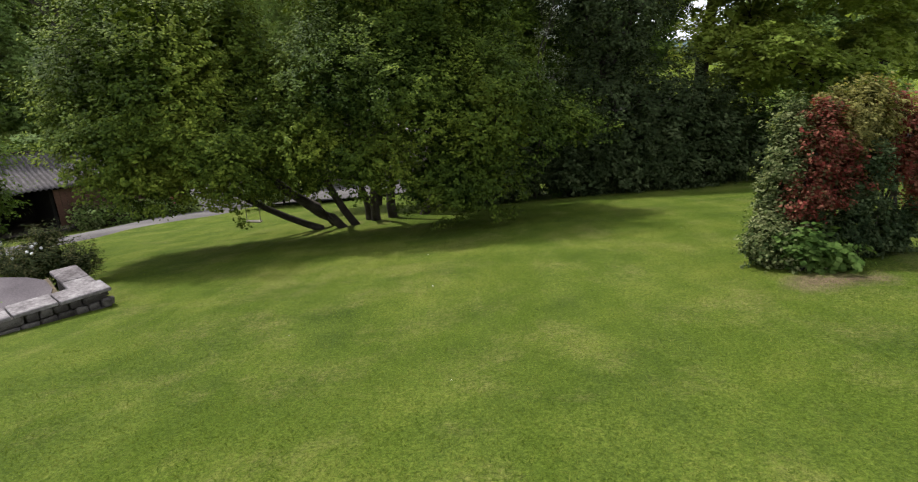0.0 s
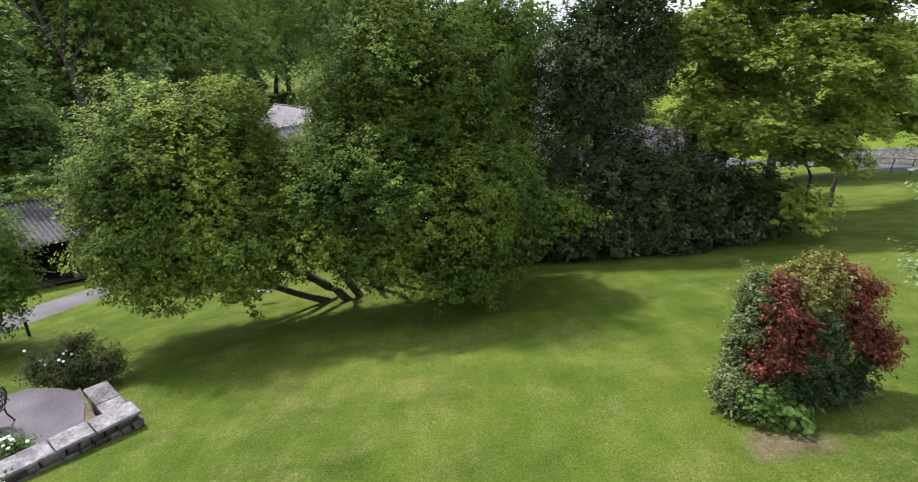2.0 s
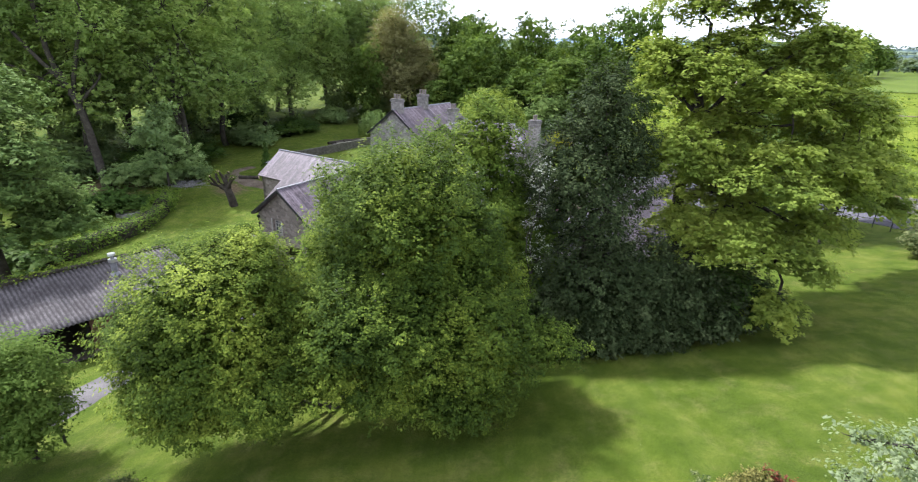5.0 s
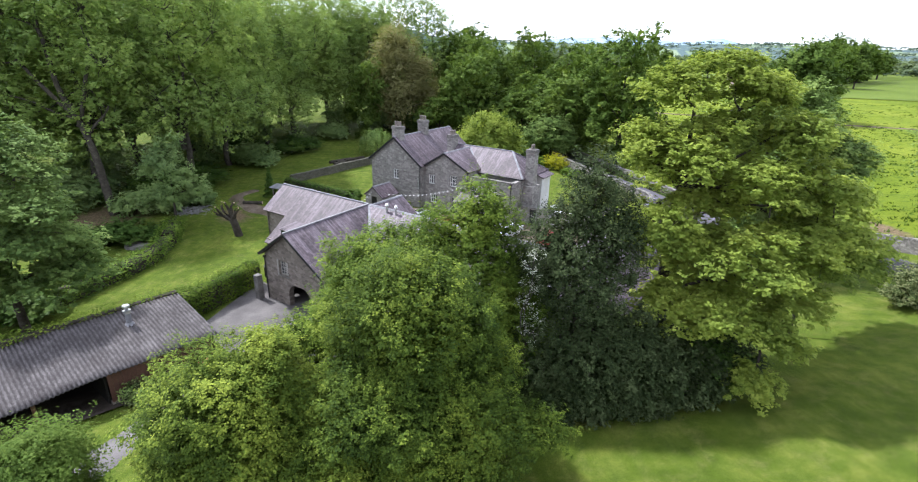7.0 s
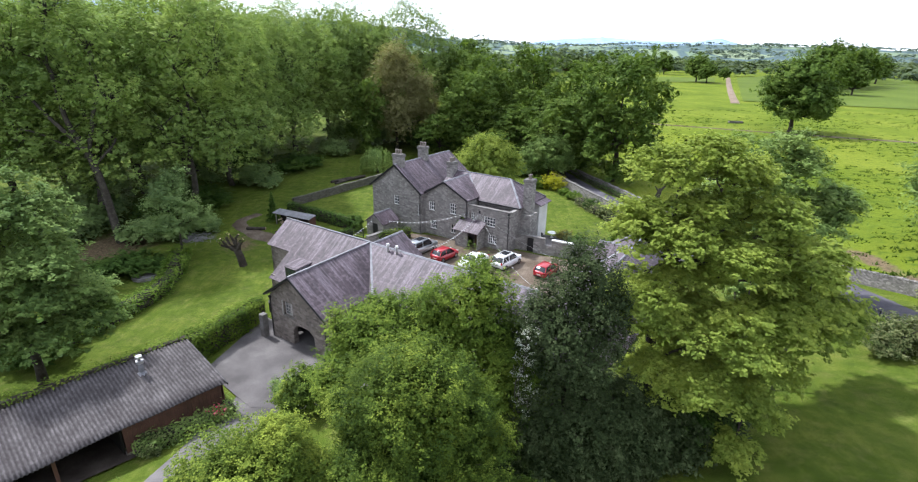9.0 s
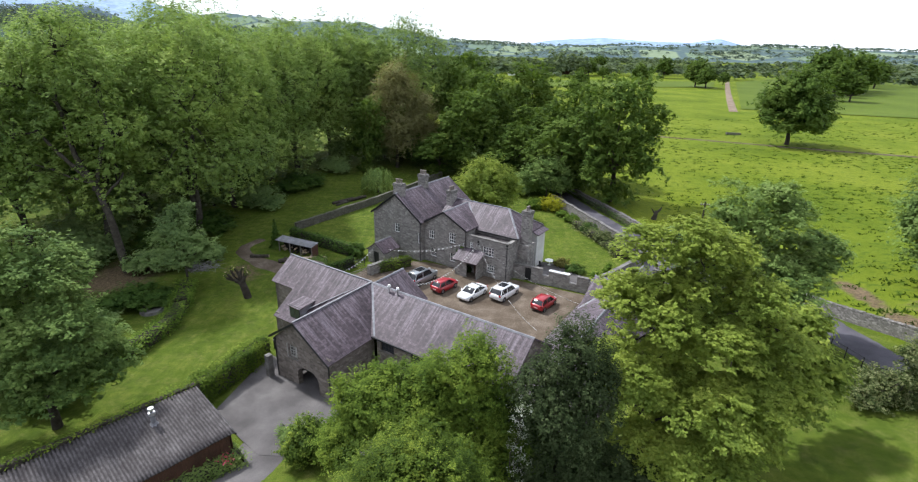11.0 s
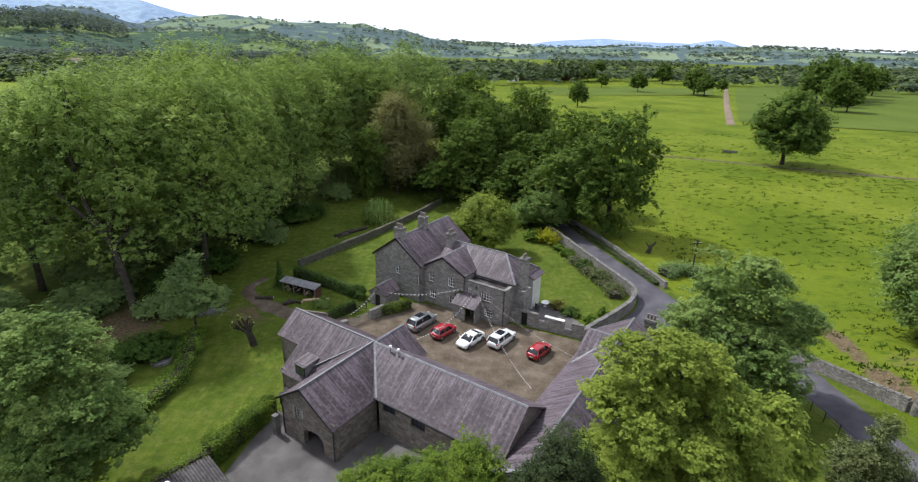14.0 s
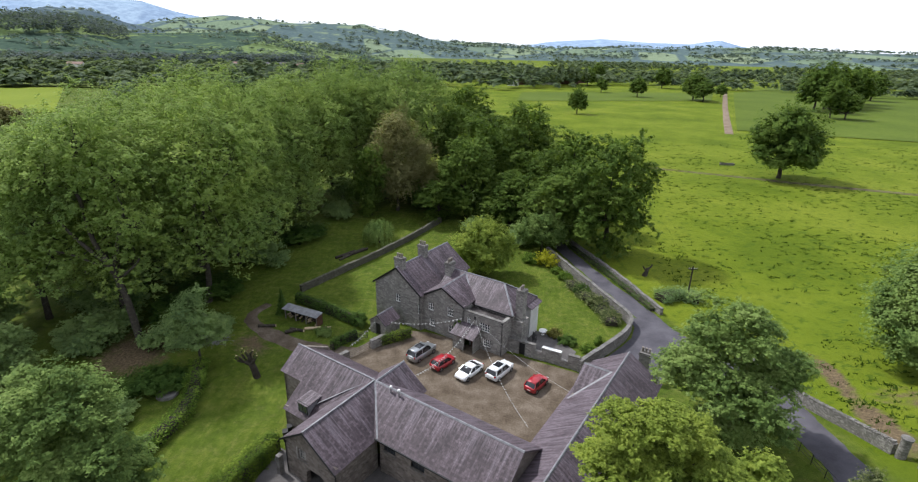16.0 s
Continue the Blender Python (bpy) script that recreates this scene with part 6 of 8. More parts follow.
    for e, ez in ((-3.8, 4.35), (3.8, 4.05)):
        strip(b, "bargeboard", (e, -9.5, ez), (-0.3, -9.5, 6.74), 0.06, 0.18, IRON)
    wall(on_wall(3.0, 4.4, 180), 0, 6.0, 4.4, (), (3.0, 6.7))
    roof_pair(b, (0.0, 6.95), (-3.1, 3.1), (0.2, 4.7), "y", (4.5, 4.5), 0.2)
    strip(b, "valley_lead", (0.1, -0.1, 7.08), (3.85, -4.05, 4.36), 0.20, 0.05, LEAD, "pale lead valley")
    strip(b, "valley_lead", (-0.3, 0.2, 7.12), (-5.6, -4.6, 3.95), 0.18, 0.05, LEAD, "pale lead valley")
    # dormer on the catslide
    d = part("dormer", box_bm(-6.55, -5.05, -5.0, -4.9, 3.3, 4.75), IRON, b, "leaded dormer with a dark glazed front")
    part("cheek", prism(bmesh.new(), [(-5.0, 3.3), (-5.0, 4.70), (-3.15, 4.80)], -6.6, -6.5, "x"), LEAD, d)
    part("cheek", prism(bmesh.new(), [(-5.0, 3.3), (-5.0, 4.70), (-3.15, 4.80)], -5.1, -5.0, "x"), LEAD, d)
    bm = bmesh.new()
    slab(bm, [(-6.7, -5.15, 4.72), (-4.9, -5.15, 4.72), (-4.9, -3.05, 4.88), (-6.7, -3.05, 4.88)], 0.06)
    part("dormer_roof", bm, SLATE, d)
    for k in range(2):
        part("pane", box_bm(-6.42 + k * 0.66, -5.84 + k * 0.66, -5.03, -5.005, 3.5, 4.6), GLASS, d)
    # flues on the ridge
    for u in (2.5, 3.55):
        f = part("flue", cyl_bm(0.09, 0.09, 6.4, 7.55, 10, Matrix.Translation((u, -0.35, 0))), STEEL, b, "steel flue with a cowl")
        part("cowl", cyl_bm(0.17, 0.12, 7.5, 7.68, 10, Matrix.Translation((u, -0.35, 0))), WHITE_PAINT, f)
    pipe(b, 3.42, -9.17, 0, 4.0)
    pipe(b, -3.42, -9.17, 0, 4.0)
    part("gutter", box_bm(3.6, 17.4, -4.24, -4.10, 4.22, 4.34), IRON, b)
    part("corner_post", box_bm(-4.25, -3.75, -9.9, -9.4, -0.2, 2.4), COPING, b, "pale rendered gate pier")


build_barn()


def build_east_range():
    b = thing("east_range", pose(-8.45, 45.0, 0.0, 0, 0, -33.5), "low stone range closing the yard, slate roofed", "barn")

    def wall(plane, a0, a1, height, openings=(), gable=None):
        w = part("wall", wall_panel(a0, a1, height, openings, gable), BARN_STONE, b)
        w.matrix_local = plane
    wall(on_wall(16.05, 13.4, -90), 0, 9.0, 3.2, [(2.2, 3.4, 0, 2.0)])
    wall(on_wall(24.0, -5.0, 90), 0, 28.0, 3.2)
    wall(on_wall(23.5, 23.0, 180), 0, 7.5, 3.2, (), (3.75, 5.7))
    wall(on_wall(16.5, -5.5, 0), 0, 7.5, 3.2, (), (3.75, 5.7))
    roof_pair(b, (20.0, 5.9), (16.0, 24.0), (-5.8, 23.3), "y", (3.2, 3.2), 0.3)
    roof_pair(b, (18.6, 5.4), (13.7, 23.1), (16.1, 19.6), "x", (3.0, 3.0), 0.15)
    wall(on_wall(16.3, 23.0, -90), 0, 9.4, 3.0, [(4.2, 5.4, 0, 2.0)], (4.4, 5.25))
    strip(b, "valley_lead", (19.5, 18.4, 5.62), (16.2, 13.8, 3.34), 0.22, 0.05, LEAD, "pale lead valley")
    # lower roof where it meets the barn
    strip(b, "verge_lead", (16.4, -5.6, 4.0), (20.0, -5.6, 6.0), 0.4, 0.06, LEAD, "pale lead verge")
    chimney(b, 21.3, 26.5, -0.2, 4.6, 1.3, 1.0, 3)


build_east_range()


def build_shed():
    turn = -41.0
    s = thing("shed", pose(-20.0, 31.9, 0.0, 0, 0, turn), "long open-fronted shed with a corrugated sheet roof and brown boards", "shed")
    W, L, zb, zf = 5.6, 24.0, 4.0, 3.25
    bm = bmesh.new()
    n = int(L / 0.055)
    rows = 8
    grid = []
    for i in range(n + 1):
        y = -L * i / n
        c = 0.045 * math.cos(2 * math.pi * y / 0.22)
        sag = -0.05 * math.sin(y * 0.35) - 0.03 * math.sin(y * 1.1)
        grid.append([bm.verts.new((-0.25 + (W + 0.55) * j / rows, y + 0.25, zb + (zf - zb) * j / rows + c + sag + (0.012 if j % 4 else 0.0))) for j in range(rows + 1)])
    for i in range(n):
        for j in range(rows):
            bm.faces.new((grid[i][j], grid[i + 1][j], grid[i + 1][j + 1], grid[i][j + 1]))
    bmesh.ops.recalc_face_normals(bm, faces=bm.faces)
    bmesh.ops.solidify(bm, geom=bm.faces[:], thickness=0.02)
    part("roof", bm, RIBBED_SHEET, s, "weathered grey corrugated cement roof", True)
    strip(s, "verge", (-0.25, 0.27, zb - 0.07), (W + 0.32, 0.27, zf - 0.07), 0.06, 0.16, IRON)
    # end wall: stone below, boards above
    part("plinth", box_bm(0.0, W, -0.25, 0.1, -0.6, 1.1), BARN_STONE, s)
    for k in range(26):
        x0 = k * W / 26
        top = zb + (zf - zb) * (x0 / W) - 0.06
        part("board", box_bm(x0 + 0.006, x0 + W / 26 - 0.006, 0.0, 0.035 + 0.008 * (k % 2), 1.1, top), TIMBER, s)
    # boarded front, then open bays on posts
    part("front_plinth", box_bm(W - 0.3, W, -6.0, -0.25, -0.6, 1.35), BARN_STONE, s)
    for k in range(24):
        y0 = -0.1 - (k + 1) * 0.245
        part("board", box_bm(W - 0.04, W + 0.004 * (k % 3), y0 + 0.006, y0 + 0.239, 1.35, zf - 0.08), TIMBER, s)
    for k in range(5):
        part("post", box_bm(W - 0.18, W, -9.4 - k * 3.6, -9.22 - k * 3.6, -0.6, zf - 0.1), TIMBER, s)
    part("back_wall", box_bm(-0.1, 0.1, -L, 0.0, -0.6, zb - 0.1), UNLIT_DARK, s)
    part("cross_wall", box_bm(0.1, W - 0.3, -6.1, -5.98, -0.6, zf - 0.1), UNLIT_DARK, s)
    part("cross_wall", box_bm(0.1, W - 0.3, -15.9, -15.75, -0.6, zf - 0.1), UNLIT_DARK, s)
    at = Matrix.Translation((1.6, -3.4, 0))
    f = part("flue", cyl_bm(0.17, 0.17, 3.6, 4.62, 14, at), LEAD, s, "grey steel flue pipe")
    part("collar", cyl_bm(0.24, 0.24, 4.62, 4.80, 14, at), STEEL, f)
    part("neck", cyl_bm(0.10, 0.10, 4.80, 5.04, 12, at), LEAD, f)
    part("cowl", cyl_bm(0.22, 0.20, 5.04, 5.16, 14, at), STEEL, f)
    part("flashing", cyl_bm(0.34, 0.18, 3.76, 3.96, 14, at), LEAD, f)


build_shed()
# Floor coloured dark to stand in for the shed's unlit interior.
DARK_FLOOR = two_scale("unlit_shed_floor", (0.034, 0.027, 0.021), (0.060, 0.049, 0.040), (0.095, 0.080, 0.066), 0.8, 16.0, 0.95)
flat_patch("shed_floor", [(-20.0, 31.7), (-15.4, 27.7), (-31.3, 9.9), (-35.7, 13.8)], 0.11, DARK_FLOOR, "floor of the open shed, its unlit look put into the colour", "floor")

def far_buildings():
    """Farm sheds and the village, far off among their trees."""
    roofs = (two_scale("far_grey_roof", (0.16, 0.16, 0.17), (0.24, 0.24, 0.25), (0.32, 0.32, 0.33), 0.2, 2.0), two_scale("far_slate_roof", (0.10, 0.09, 0.11), (0.15, 0.14, 0.16), (0.21, 0.19, 0.21), 0.2, 2.0), two_scale("far_brown_roof", (0.17, 0.11, 0.09), (0.23, 0.16, 0.13), (0.29, 0.21, 0.17), 0.2, 2.0))
    rng = np.random.default_rng(91)

    def building(name, x, y, l, w, h, turn, wall, roof, label, category, group):
        t = thing(name, pose(x, y, far_z(x, y) - 0.3, 0, 0, turn), label, category, group)
        bm = bmesh.new()
        prism(bm, [(-w / 2, 0.0), (w / 2, 0.0), (w / 2, h), (0.0, h + w * 0.28), (-w / 2, h)], -l / 2, l / 2, "x")
        part("wall", bm, wall, t)
        for s in (-1, 1):
            bm = bmesh.new()
            slab(bm, [(-l / 2 - 0.4, s * (w / 2 + 0.4), h - 0.1), (l / 2 + 0.4, s * (w / 2 + 0.4), h - 0.1), (l / 2 + 0.4, 0, h + w * 0.28 + 0.12), (-l / 2 - 0.4, 0, h + w * 0.28 + 0.12)], 0.2)
            part("roof", bm, roof, t)
        return t
    for k, (x, y, l, w, turn) in enumerate([(70.0, 640.0, 26.0, 14.0, 4), (96.0, 655.0, 34.0, 15.0, -6), (128.0, 668.0, 30.0, 14.0, 10), (58.0, 612.0, 12.0, 7.0, 0), (150.0, 690.0, 18.0, 9.0, 30)]):
        building("farm_building", x, y, l, w, 5.0, turn, WHITE_PAINT if k in (1, 3) else TIMBER, roofs[k % 2], "long low farm shed among the far poplars", "farm building", "far farmstead")
    for k in range(26):
        deg, dist = -25.5 + 9.0 * rng.random(), 900 + 130 * rng.random()
        x, y = math.sin(radians(deg)) * dist, math.cos(radians(deg)) * dist
        building("village_house", x, y, rng.uniform(9, 14), rng.uniform(7, 9), 7.5, rng.uniform(-30, 30), RENDER_WHITE if k % 4 == 0 else CLAY, roofs[1 + k % 2], "small far village house with a pitched roof", "house", "far village")
    building("village_house", math.sin(radians(-35.8)) * 860, math.cos(radians(-35.8)) * 860, 18.0, 10.0, 10.0, 12, RENDER_WHITE, roofs[2], "pale far country house under the wood", "house", "far village")


far_buildings()

# ---- garden walls, gates, fences ----
def run_wall(name, line, thick, height, label, m=WALL_STONE, cap=COPING, cap_h=0.10, over=0.06, base=-0.4, wavy=0.04, step=0.9, kind="structure"):
    """A wall along a line on the ground, with a coping of separate stones."""
    pts = along(line, step)
    d = np.gradient(pts, axis=0)
    d /= np.linalg.norm(d, axis=1)[:, None]
    side = np.stack([d[:, 1], -d[:, 0]], 1)
    z = ground_z(pts[:, 0], pts[:, 1])
    rng = np.random.default_rng(len(pts))
    top = z + height + rng.normal(0, wavy, len(pts))
    verts, faces = [], []
    for k in range(len(pts)):
        for s, zz in ((-1, z[k] + base), (-1, top[k]), (1, top[k]), (1, z[k] + base)):
            verts.append((*(pts[k] + side[k] * s * thick / 2), zz))
    n = len(pts)
    for k in range(n - 1):
        for j in range(4):
            a, b = k * 4 + j, k * 4 + (j + 1) % 4
            faces.append((a, b, b + 4, a + 4))
    faces += [(3, 2, 1, 0), tuple(range((n - 1) * 4, n * 4))]
    me = bpy.data.meshes.new(name)
    me.from_pydata(verts, [], faces)
    me.materials.append(m)
    w = tagged(new(name, me), label, "wall", kind=kind)
    if cap:
        bm = bmesh.new()
        for k in range(n - 1):
            p, q = pts[k], pts[k + 1]
            l = np.linalg.norm(q - p)
            turn = math.atan2(q[1] - p[1], q[0] - p[0])
            mid = (p + q) / 2
            mm = Matrix.Translation((mid[0], mid[1], (top[k] + top[k + 1]) / 2 + rng.normal(0, 0.012))) @ Matrix.Rotation(turn, 4, "Z") @ Matrix.Rotation(-math.atan2(top[k + 1] - top[k], l), 4, "Y")
            add_box(bm, -l / 2 + 0.01, l / 2 - 0.01, -thick / 2 - over, thick / 2 + over, -0.03, cap_h, m=mm)
        part("coping", bm, cap, w, "pale coping stones")
    return w


MOSSY_STONE = stone_material("mossy_rubble", (0.048, 0.046, 0.034), (0.092, 0.086, 0.066), (0.155, 0.146, 0.116), (0.060, 0.060, 0.042), 0.3)
LANE_WALL = [(16.3, 57.2), (19.9, 60.6), (23.2, 63.8), (25.3, 66.3), (26.8, 69.3), (26.5, 72.4), (24.9, 77.4), (22.7, 84.5), (20.4, 92.0), (18.4, 98.5)]
run_wall("garden_wall_lane", LANE_WALL, 0.45, 1.75, "pale coped stone wall curving along the lane")
run_wall("garden_wall_west", [(-27.0, 79.0), (-22.0, 87.0), (-16.5, 95.5), (-10.5, 106.0), (-4.5, 118.0)], 0.5, 1.25, "old mossy stone wall round the back garden", MOSSY_STONE, MOSSY_STONE, 0.06, 0.02)
run_wall("lane_wall_east", [(22.6, 112.0), (25.0, 103.1), (28.2, 93.3), (30.8, 84.1), (32.3, 77.5), (33.2, 73.6)], 0.5, 1.1, "low mossy field wall beside the lane", WALL_STONE, COPING, 0.06, 0.02)
run_wall("lane_wall_near", [(38.6, 60.0), (38.7, 54.0), (38.9, 48.0), (39.8, 43.0), (40.9, 37.8)], 0.55, 1.15, "drystone wall with upright cope stones beside the lane", WALL_STONE, None)
run_wall("lane_wall_south", [(41.8, 34.8), (42.0, 29.0), (41.5, 20.0)], 0.55, 1.0, "drystone wall beyond the gate piers", WALL_STONE, None)
run_wall("barn_hedge_wall", [(-22.4, 34.4), (-20.4, 38.4), (-18.6, 42.0)], 0.45, 1.2, "low rubble wall under the hedge", BARN_STONE, None)


def cope_stones(name, line, height, label):
    rng = np.random.default_rng(8)
    pts = along(line, 0.22)
    bm = bmesh.new()
    for k in range(len(pts) - 1):
        p = pts[k]
        d = pts[k + 1] - p
        t = math.atan2(d[1], d[0])
        mm = pose(p[0], p[1], gz(p[0], p[1]) + height + 0.08, 0, 0, math.degrees(t)) @ pose(0, 0, 0, rng.normal(0, 5), rng.normal(0, 9), 0)
        add_box(bm, -0.07, 0.07, -0.26, 0.26, -0.14, 0.12 + rng.uniform(0, 0.08), m=mm)
    tagged(part(name, bm, WALL_STONE), label, "cope stones", kind="stuff")


cope_stones("cope_stones", [(38.6, 60.0), (38.7, 54.0), (38.9, 48.0), (39.8, 43.0), (40.9, 37.8)], 1.15, "upright rough cope stones along the lane wall")


def gate_pier(x, y, h=2.1):
    t = thing("gate_pier", pose(x, y, gz(x, y)), "round stone gate pier with a flat cap", "gate pier", "field gate piers")
    bm = cyl_bm(0.42, 0.40, -0.3, h, 14)
    part("shaft", bm, WALL_STONE, t)
    bm = cyl_bm(0.50, 0.50, h, h + 0.14, 14)
    cyl_bm(0.40, 0.12, h + 0.14, h + 0.34, 14, None, bm)
    part("cap", bm, COPING, t)


gate_pier(41.1, 37.2)
gate_pier(41.6, 35.4)


def yard_wall():
    """The wall from the house to the lane wall, with a doorway and two low look-outs."""
    w = thing("yard_wall", pose(7.3, 62.1, 0.0, 0, 0, math.degrees(math.atan2(57.4 - 62.1, 16.3 - 7.3))), "grey stone yard wall with a doorway and white-capped lookouts", "wall")
    L = 10.1
    part("wall", wall_panel(0, L, 2.1, [(1.6, 2.5, -0.6, 1.95), (4.0, 4.9, 1.35, 2.1), (7.6, 8.6, 1.1, 2.1)], None, 0.45), STONE, w)
    for a0, a1 in ((-0.0, 4.0), (4.9, 7.6), (8.6, L)):
        part("coping", box_bm(a0, a1, -0.06, 0.51, 2.1, 2.2), COPING if a0 != 4.9 else WHITE_PAINT, w)
    part("door", box_bm(1.62, 2.48, 0.2, 0.26, 0, 1.93), IRON, w, "dark plank garden door")


yard_wall()


def gate(name, x, y, turn, width, label, bars=5, h=1.15, m=IRON):
    g = thing(name, pose(x, y, gz(x, y) + 0.1, 0, 0, turn), label, "gate")
    part("stile", box_bm(0, 0.07, -0.03, 0.03, 0, h), m, g)
    part("stile", box_bm(width - 0.07, width, -0.03, 0.03, 0, h), m, g)
    for k in range(bars):
        z = 0.12 + (h - 0.16) * k / (bars - 1)
        part("bar", box_bm(0.07, width - 0.07, -0.02, 0.02, z - 0.035, z + 0.035), m, g)
    strip(g, "brace", (0.07, 0, 0.12), (width - 0.07, 0, h - 0.06), 0.05, 0.05, m)


OLD_WOOD = two_scale("silvered_wood", (0.10, 0.088, 0.075), (0.18, 0.16, 0.14), (0.28, 0.255, 0.225), 1.5, 20.0, 0.85)
gate("yard_gate", -14.5, 59.2, 46, 3.4, "silvered five-barred timber yard gate", 5, 1.2, OLD_WOOD)
gate("garden_gate", -15.6, 63.2, 30, 3.0, "dark five-barred gate to the back garden", 5, 1.15, IRON)
gate("lane_gate", 19.2, 54.6, 62, 3.2, "grey steel five-barred gate to the lane", 5, 1.15, OLD_WOOD)
run_wall("yard_stub_wall", [(-16.6, 57.0), (-15.6, 58.2), (-14.6, 59.1)], 0.5, 1.3, "short stone wall at the yard gate", STONE)
run_wall("yard_stub_wall_2", [(-12.0, 61.8), (-11.2, 62.6), (-10.3, 63.4)], 0.5, 1.4, "short stone wall beside the store", STONE)


def iron_fence(line, label):
    pts = along(line, 1.9)
    f = thing("park_fence", Matrix.Identity(4), label, "fence")
    for p in pts:
        z = gz(*p)
        part("post", box_bm(p[0] - 0.025, p[0] + 0.025, p[1] - 0.025, p[1] + 0.025, z - 0.2, z + 1.15), IRON, f)
    for p, q in zip(pts, pts[1:]):
        for h in (0.35, 0.7, 1.08):
            strip(f, "rail", (*p, gz(*p) + h), (*q, gz(*q) + h), 0.02, 0.03, IRON)


iron_fence([(34.4, 54.0), (34.1, 47.0), (33.4, 41.0), (32.8, 35.0), (32.0, 28.0), (31.0, 18.0)], "rusty iron park fence between lawn and lane")

# ---- shrubs, hedges and garden things ----
def shrub(name, x, y, lobes, count, size, leaf, label, seed, category="shrub", group="", clump=0.12, aspect=0.6, stems=True, z=None):
    rng = np.random.default_rng(seed)
    t = thing(name, pose(x, y, gz(x, y) if z is None else z), label, category, group)
    shrub_parts(t, lobes, count, size, leaf, rng, clump, 16, aspect)
    if stems:
        paths = [(bent((rng.normal(0, 0.08), rng.normal(0, 0.08), -0.05), (l[0], l[1], l[2] + l[5] * 0.3), rng, 0.08, 4), 0.035, 0.012) for l in lobes for _ in range(2)]
        part("stems", limbs_mesh("stems", paths, BARK, 5), None, t)
    return t


def lawn_shrubs():
    g = "mixed shrubs on the lawn"
    shrub("photinia_shrub", 5.05, 7.15, [(0.0, 0.0, 1.75, 0.30, 0.32, 0.52), (0.05, -0.1, 1.15, 0.40, 0.34, 0.44), (0.38, -0.05, 1.40, 0.30, 0.30, 0.36), (-0.12, -0.1, 0.85, 0.30, 0.28, 0.30), (-0.05, 0.1, 2.15, 0.18, 0.22, 0.30)], 9500, 0.060, LEAF_RED, "photinia shrub flushed with dark red young leaves", 1, group=g, clump=0.09)
    shrub("photinia_shrub", 6.45, 7.35, [(0.0, 0.0, 1.45, 0.42, 0.42, 0.50), (0.38, -0.10, 1.10, 0.36, 0.32, 0.34), (0.02, 0.1, 1.95, 0.32, 0.30, 0.34), (-0.32, 0.2, 2.15, 0.28, 0.28, 0.30), (0.5, 0.0, 0.75, 0.26, 0.25, 0.25)], 8500, 0.060, LEAF_RED, "photinia shrub with dull red leaves, thinner below", 2, group=g, clump=0.10)
    shrub("privet_shrub", 4.74, 7.34, [(0.0, 0.0, 1.55, 0.30, 0.36, 0.85), (-0.04, 0.0, 0.85, 0.30, 0.36, 0.7), (0.06, 0.2, 2.05, 0.24, 0.28, 0.40), (0.12, -0.35, 0.5, 0.28, 0.25, 0.42), (-0.14, -0.15, 0.3, 0.34, 0.3, 0.34)], 15000, 0.055, LEAF_SHRUB, "upright grey green shrub with pale edged leaves", 3, group=g, clump=0.08)
    shrub("spiraea_shrub", 5.68, 7.42, [(0.0, 0.0, 2.05, 0.46, 0.42, 0.46), (0.0, -0.15, 1.65, 0.36, 0.32, 0.4), (0.34, 0.0, 2.05, 0.28, 0.28, 0.36), (-0.30, 0.1, 2.2, 0.28, 0.26, 0.32), (0.06, 0.1, 2.45, 0.26, 0.26, 0.22)], 12000, 0.052, LEAF_OLIVE, "olive yellow small-leaved shrub top", 4, group=g, clump=0.08)
    shrub("laurel_shrub", 5.66, 7.05, [(0.12, 0.0, 1.25, 0.30, 0.28, 0.62), (0.0, -0.05, 0.85, 0.34, 0.30, 0.45), (0.85, 0.1, 0.5, 0.38, 0.30, 0.45), (-0.42, -0.1, 0.45, 0.38, 0.30, 0.42), (0.45, 0.0, 0.45, 0.40, 0.30, 0.42), (0.1, 0.0, 0.6, 0.32, 0.28, 0.5), (-0.75, 0.15, 0.45, 0.3, 0.3, 0.45)], 12000, 0.06, LEAF_LAUREL, "dark green laurel shrub at the clump's foot", 5, group=g, clump=0.08)
    shrub("hydrangea_plant", 4.92, 6.66, [(0.0, 0.0, 0.26, 0.36, 0.28, 0.28), (0.28, -0.05, 0.2, 0.28, 0.24, 0.24)], 2600, 0.095, LEAF_IVY, "low broad-leaved bright green plant", 6, group=g, aspect=0.85)
    shrub("sapling_shrub", 4.66, 7.02, [(-0.10, 0.0, 0.40, 0.30, 0.30, 0.44), (0.15, -0.15, 0.28, 0.3, 0.28, 0.32)], 4200, 0.058, LEAF_SHRUB, "low grey green suckers at the shrub's edge", 7, group=g, stems=False)
    shrub("rhododendron_bush", -9.15, 10.25, [(0.0, 0.0, 0.6, 0.75, 0.6, 0.55), (-0.65, -0.05, 0.5, 0.5, 0.5, 0.45), (0.65, 0.05, 0.5, 0.5, 0.5, 0.5), (0.1, 0.1, 0.95, 0.4, 0.4, 0.38)], 12000, 0.07, LEAF_RHODO, "low dark rhododendron bush with a few white flowers", 8, aspect=0.4)
    rng = np.random.default_rng(9)
    # white flowers on it
    bm = bmesh.new()
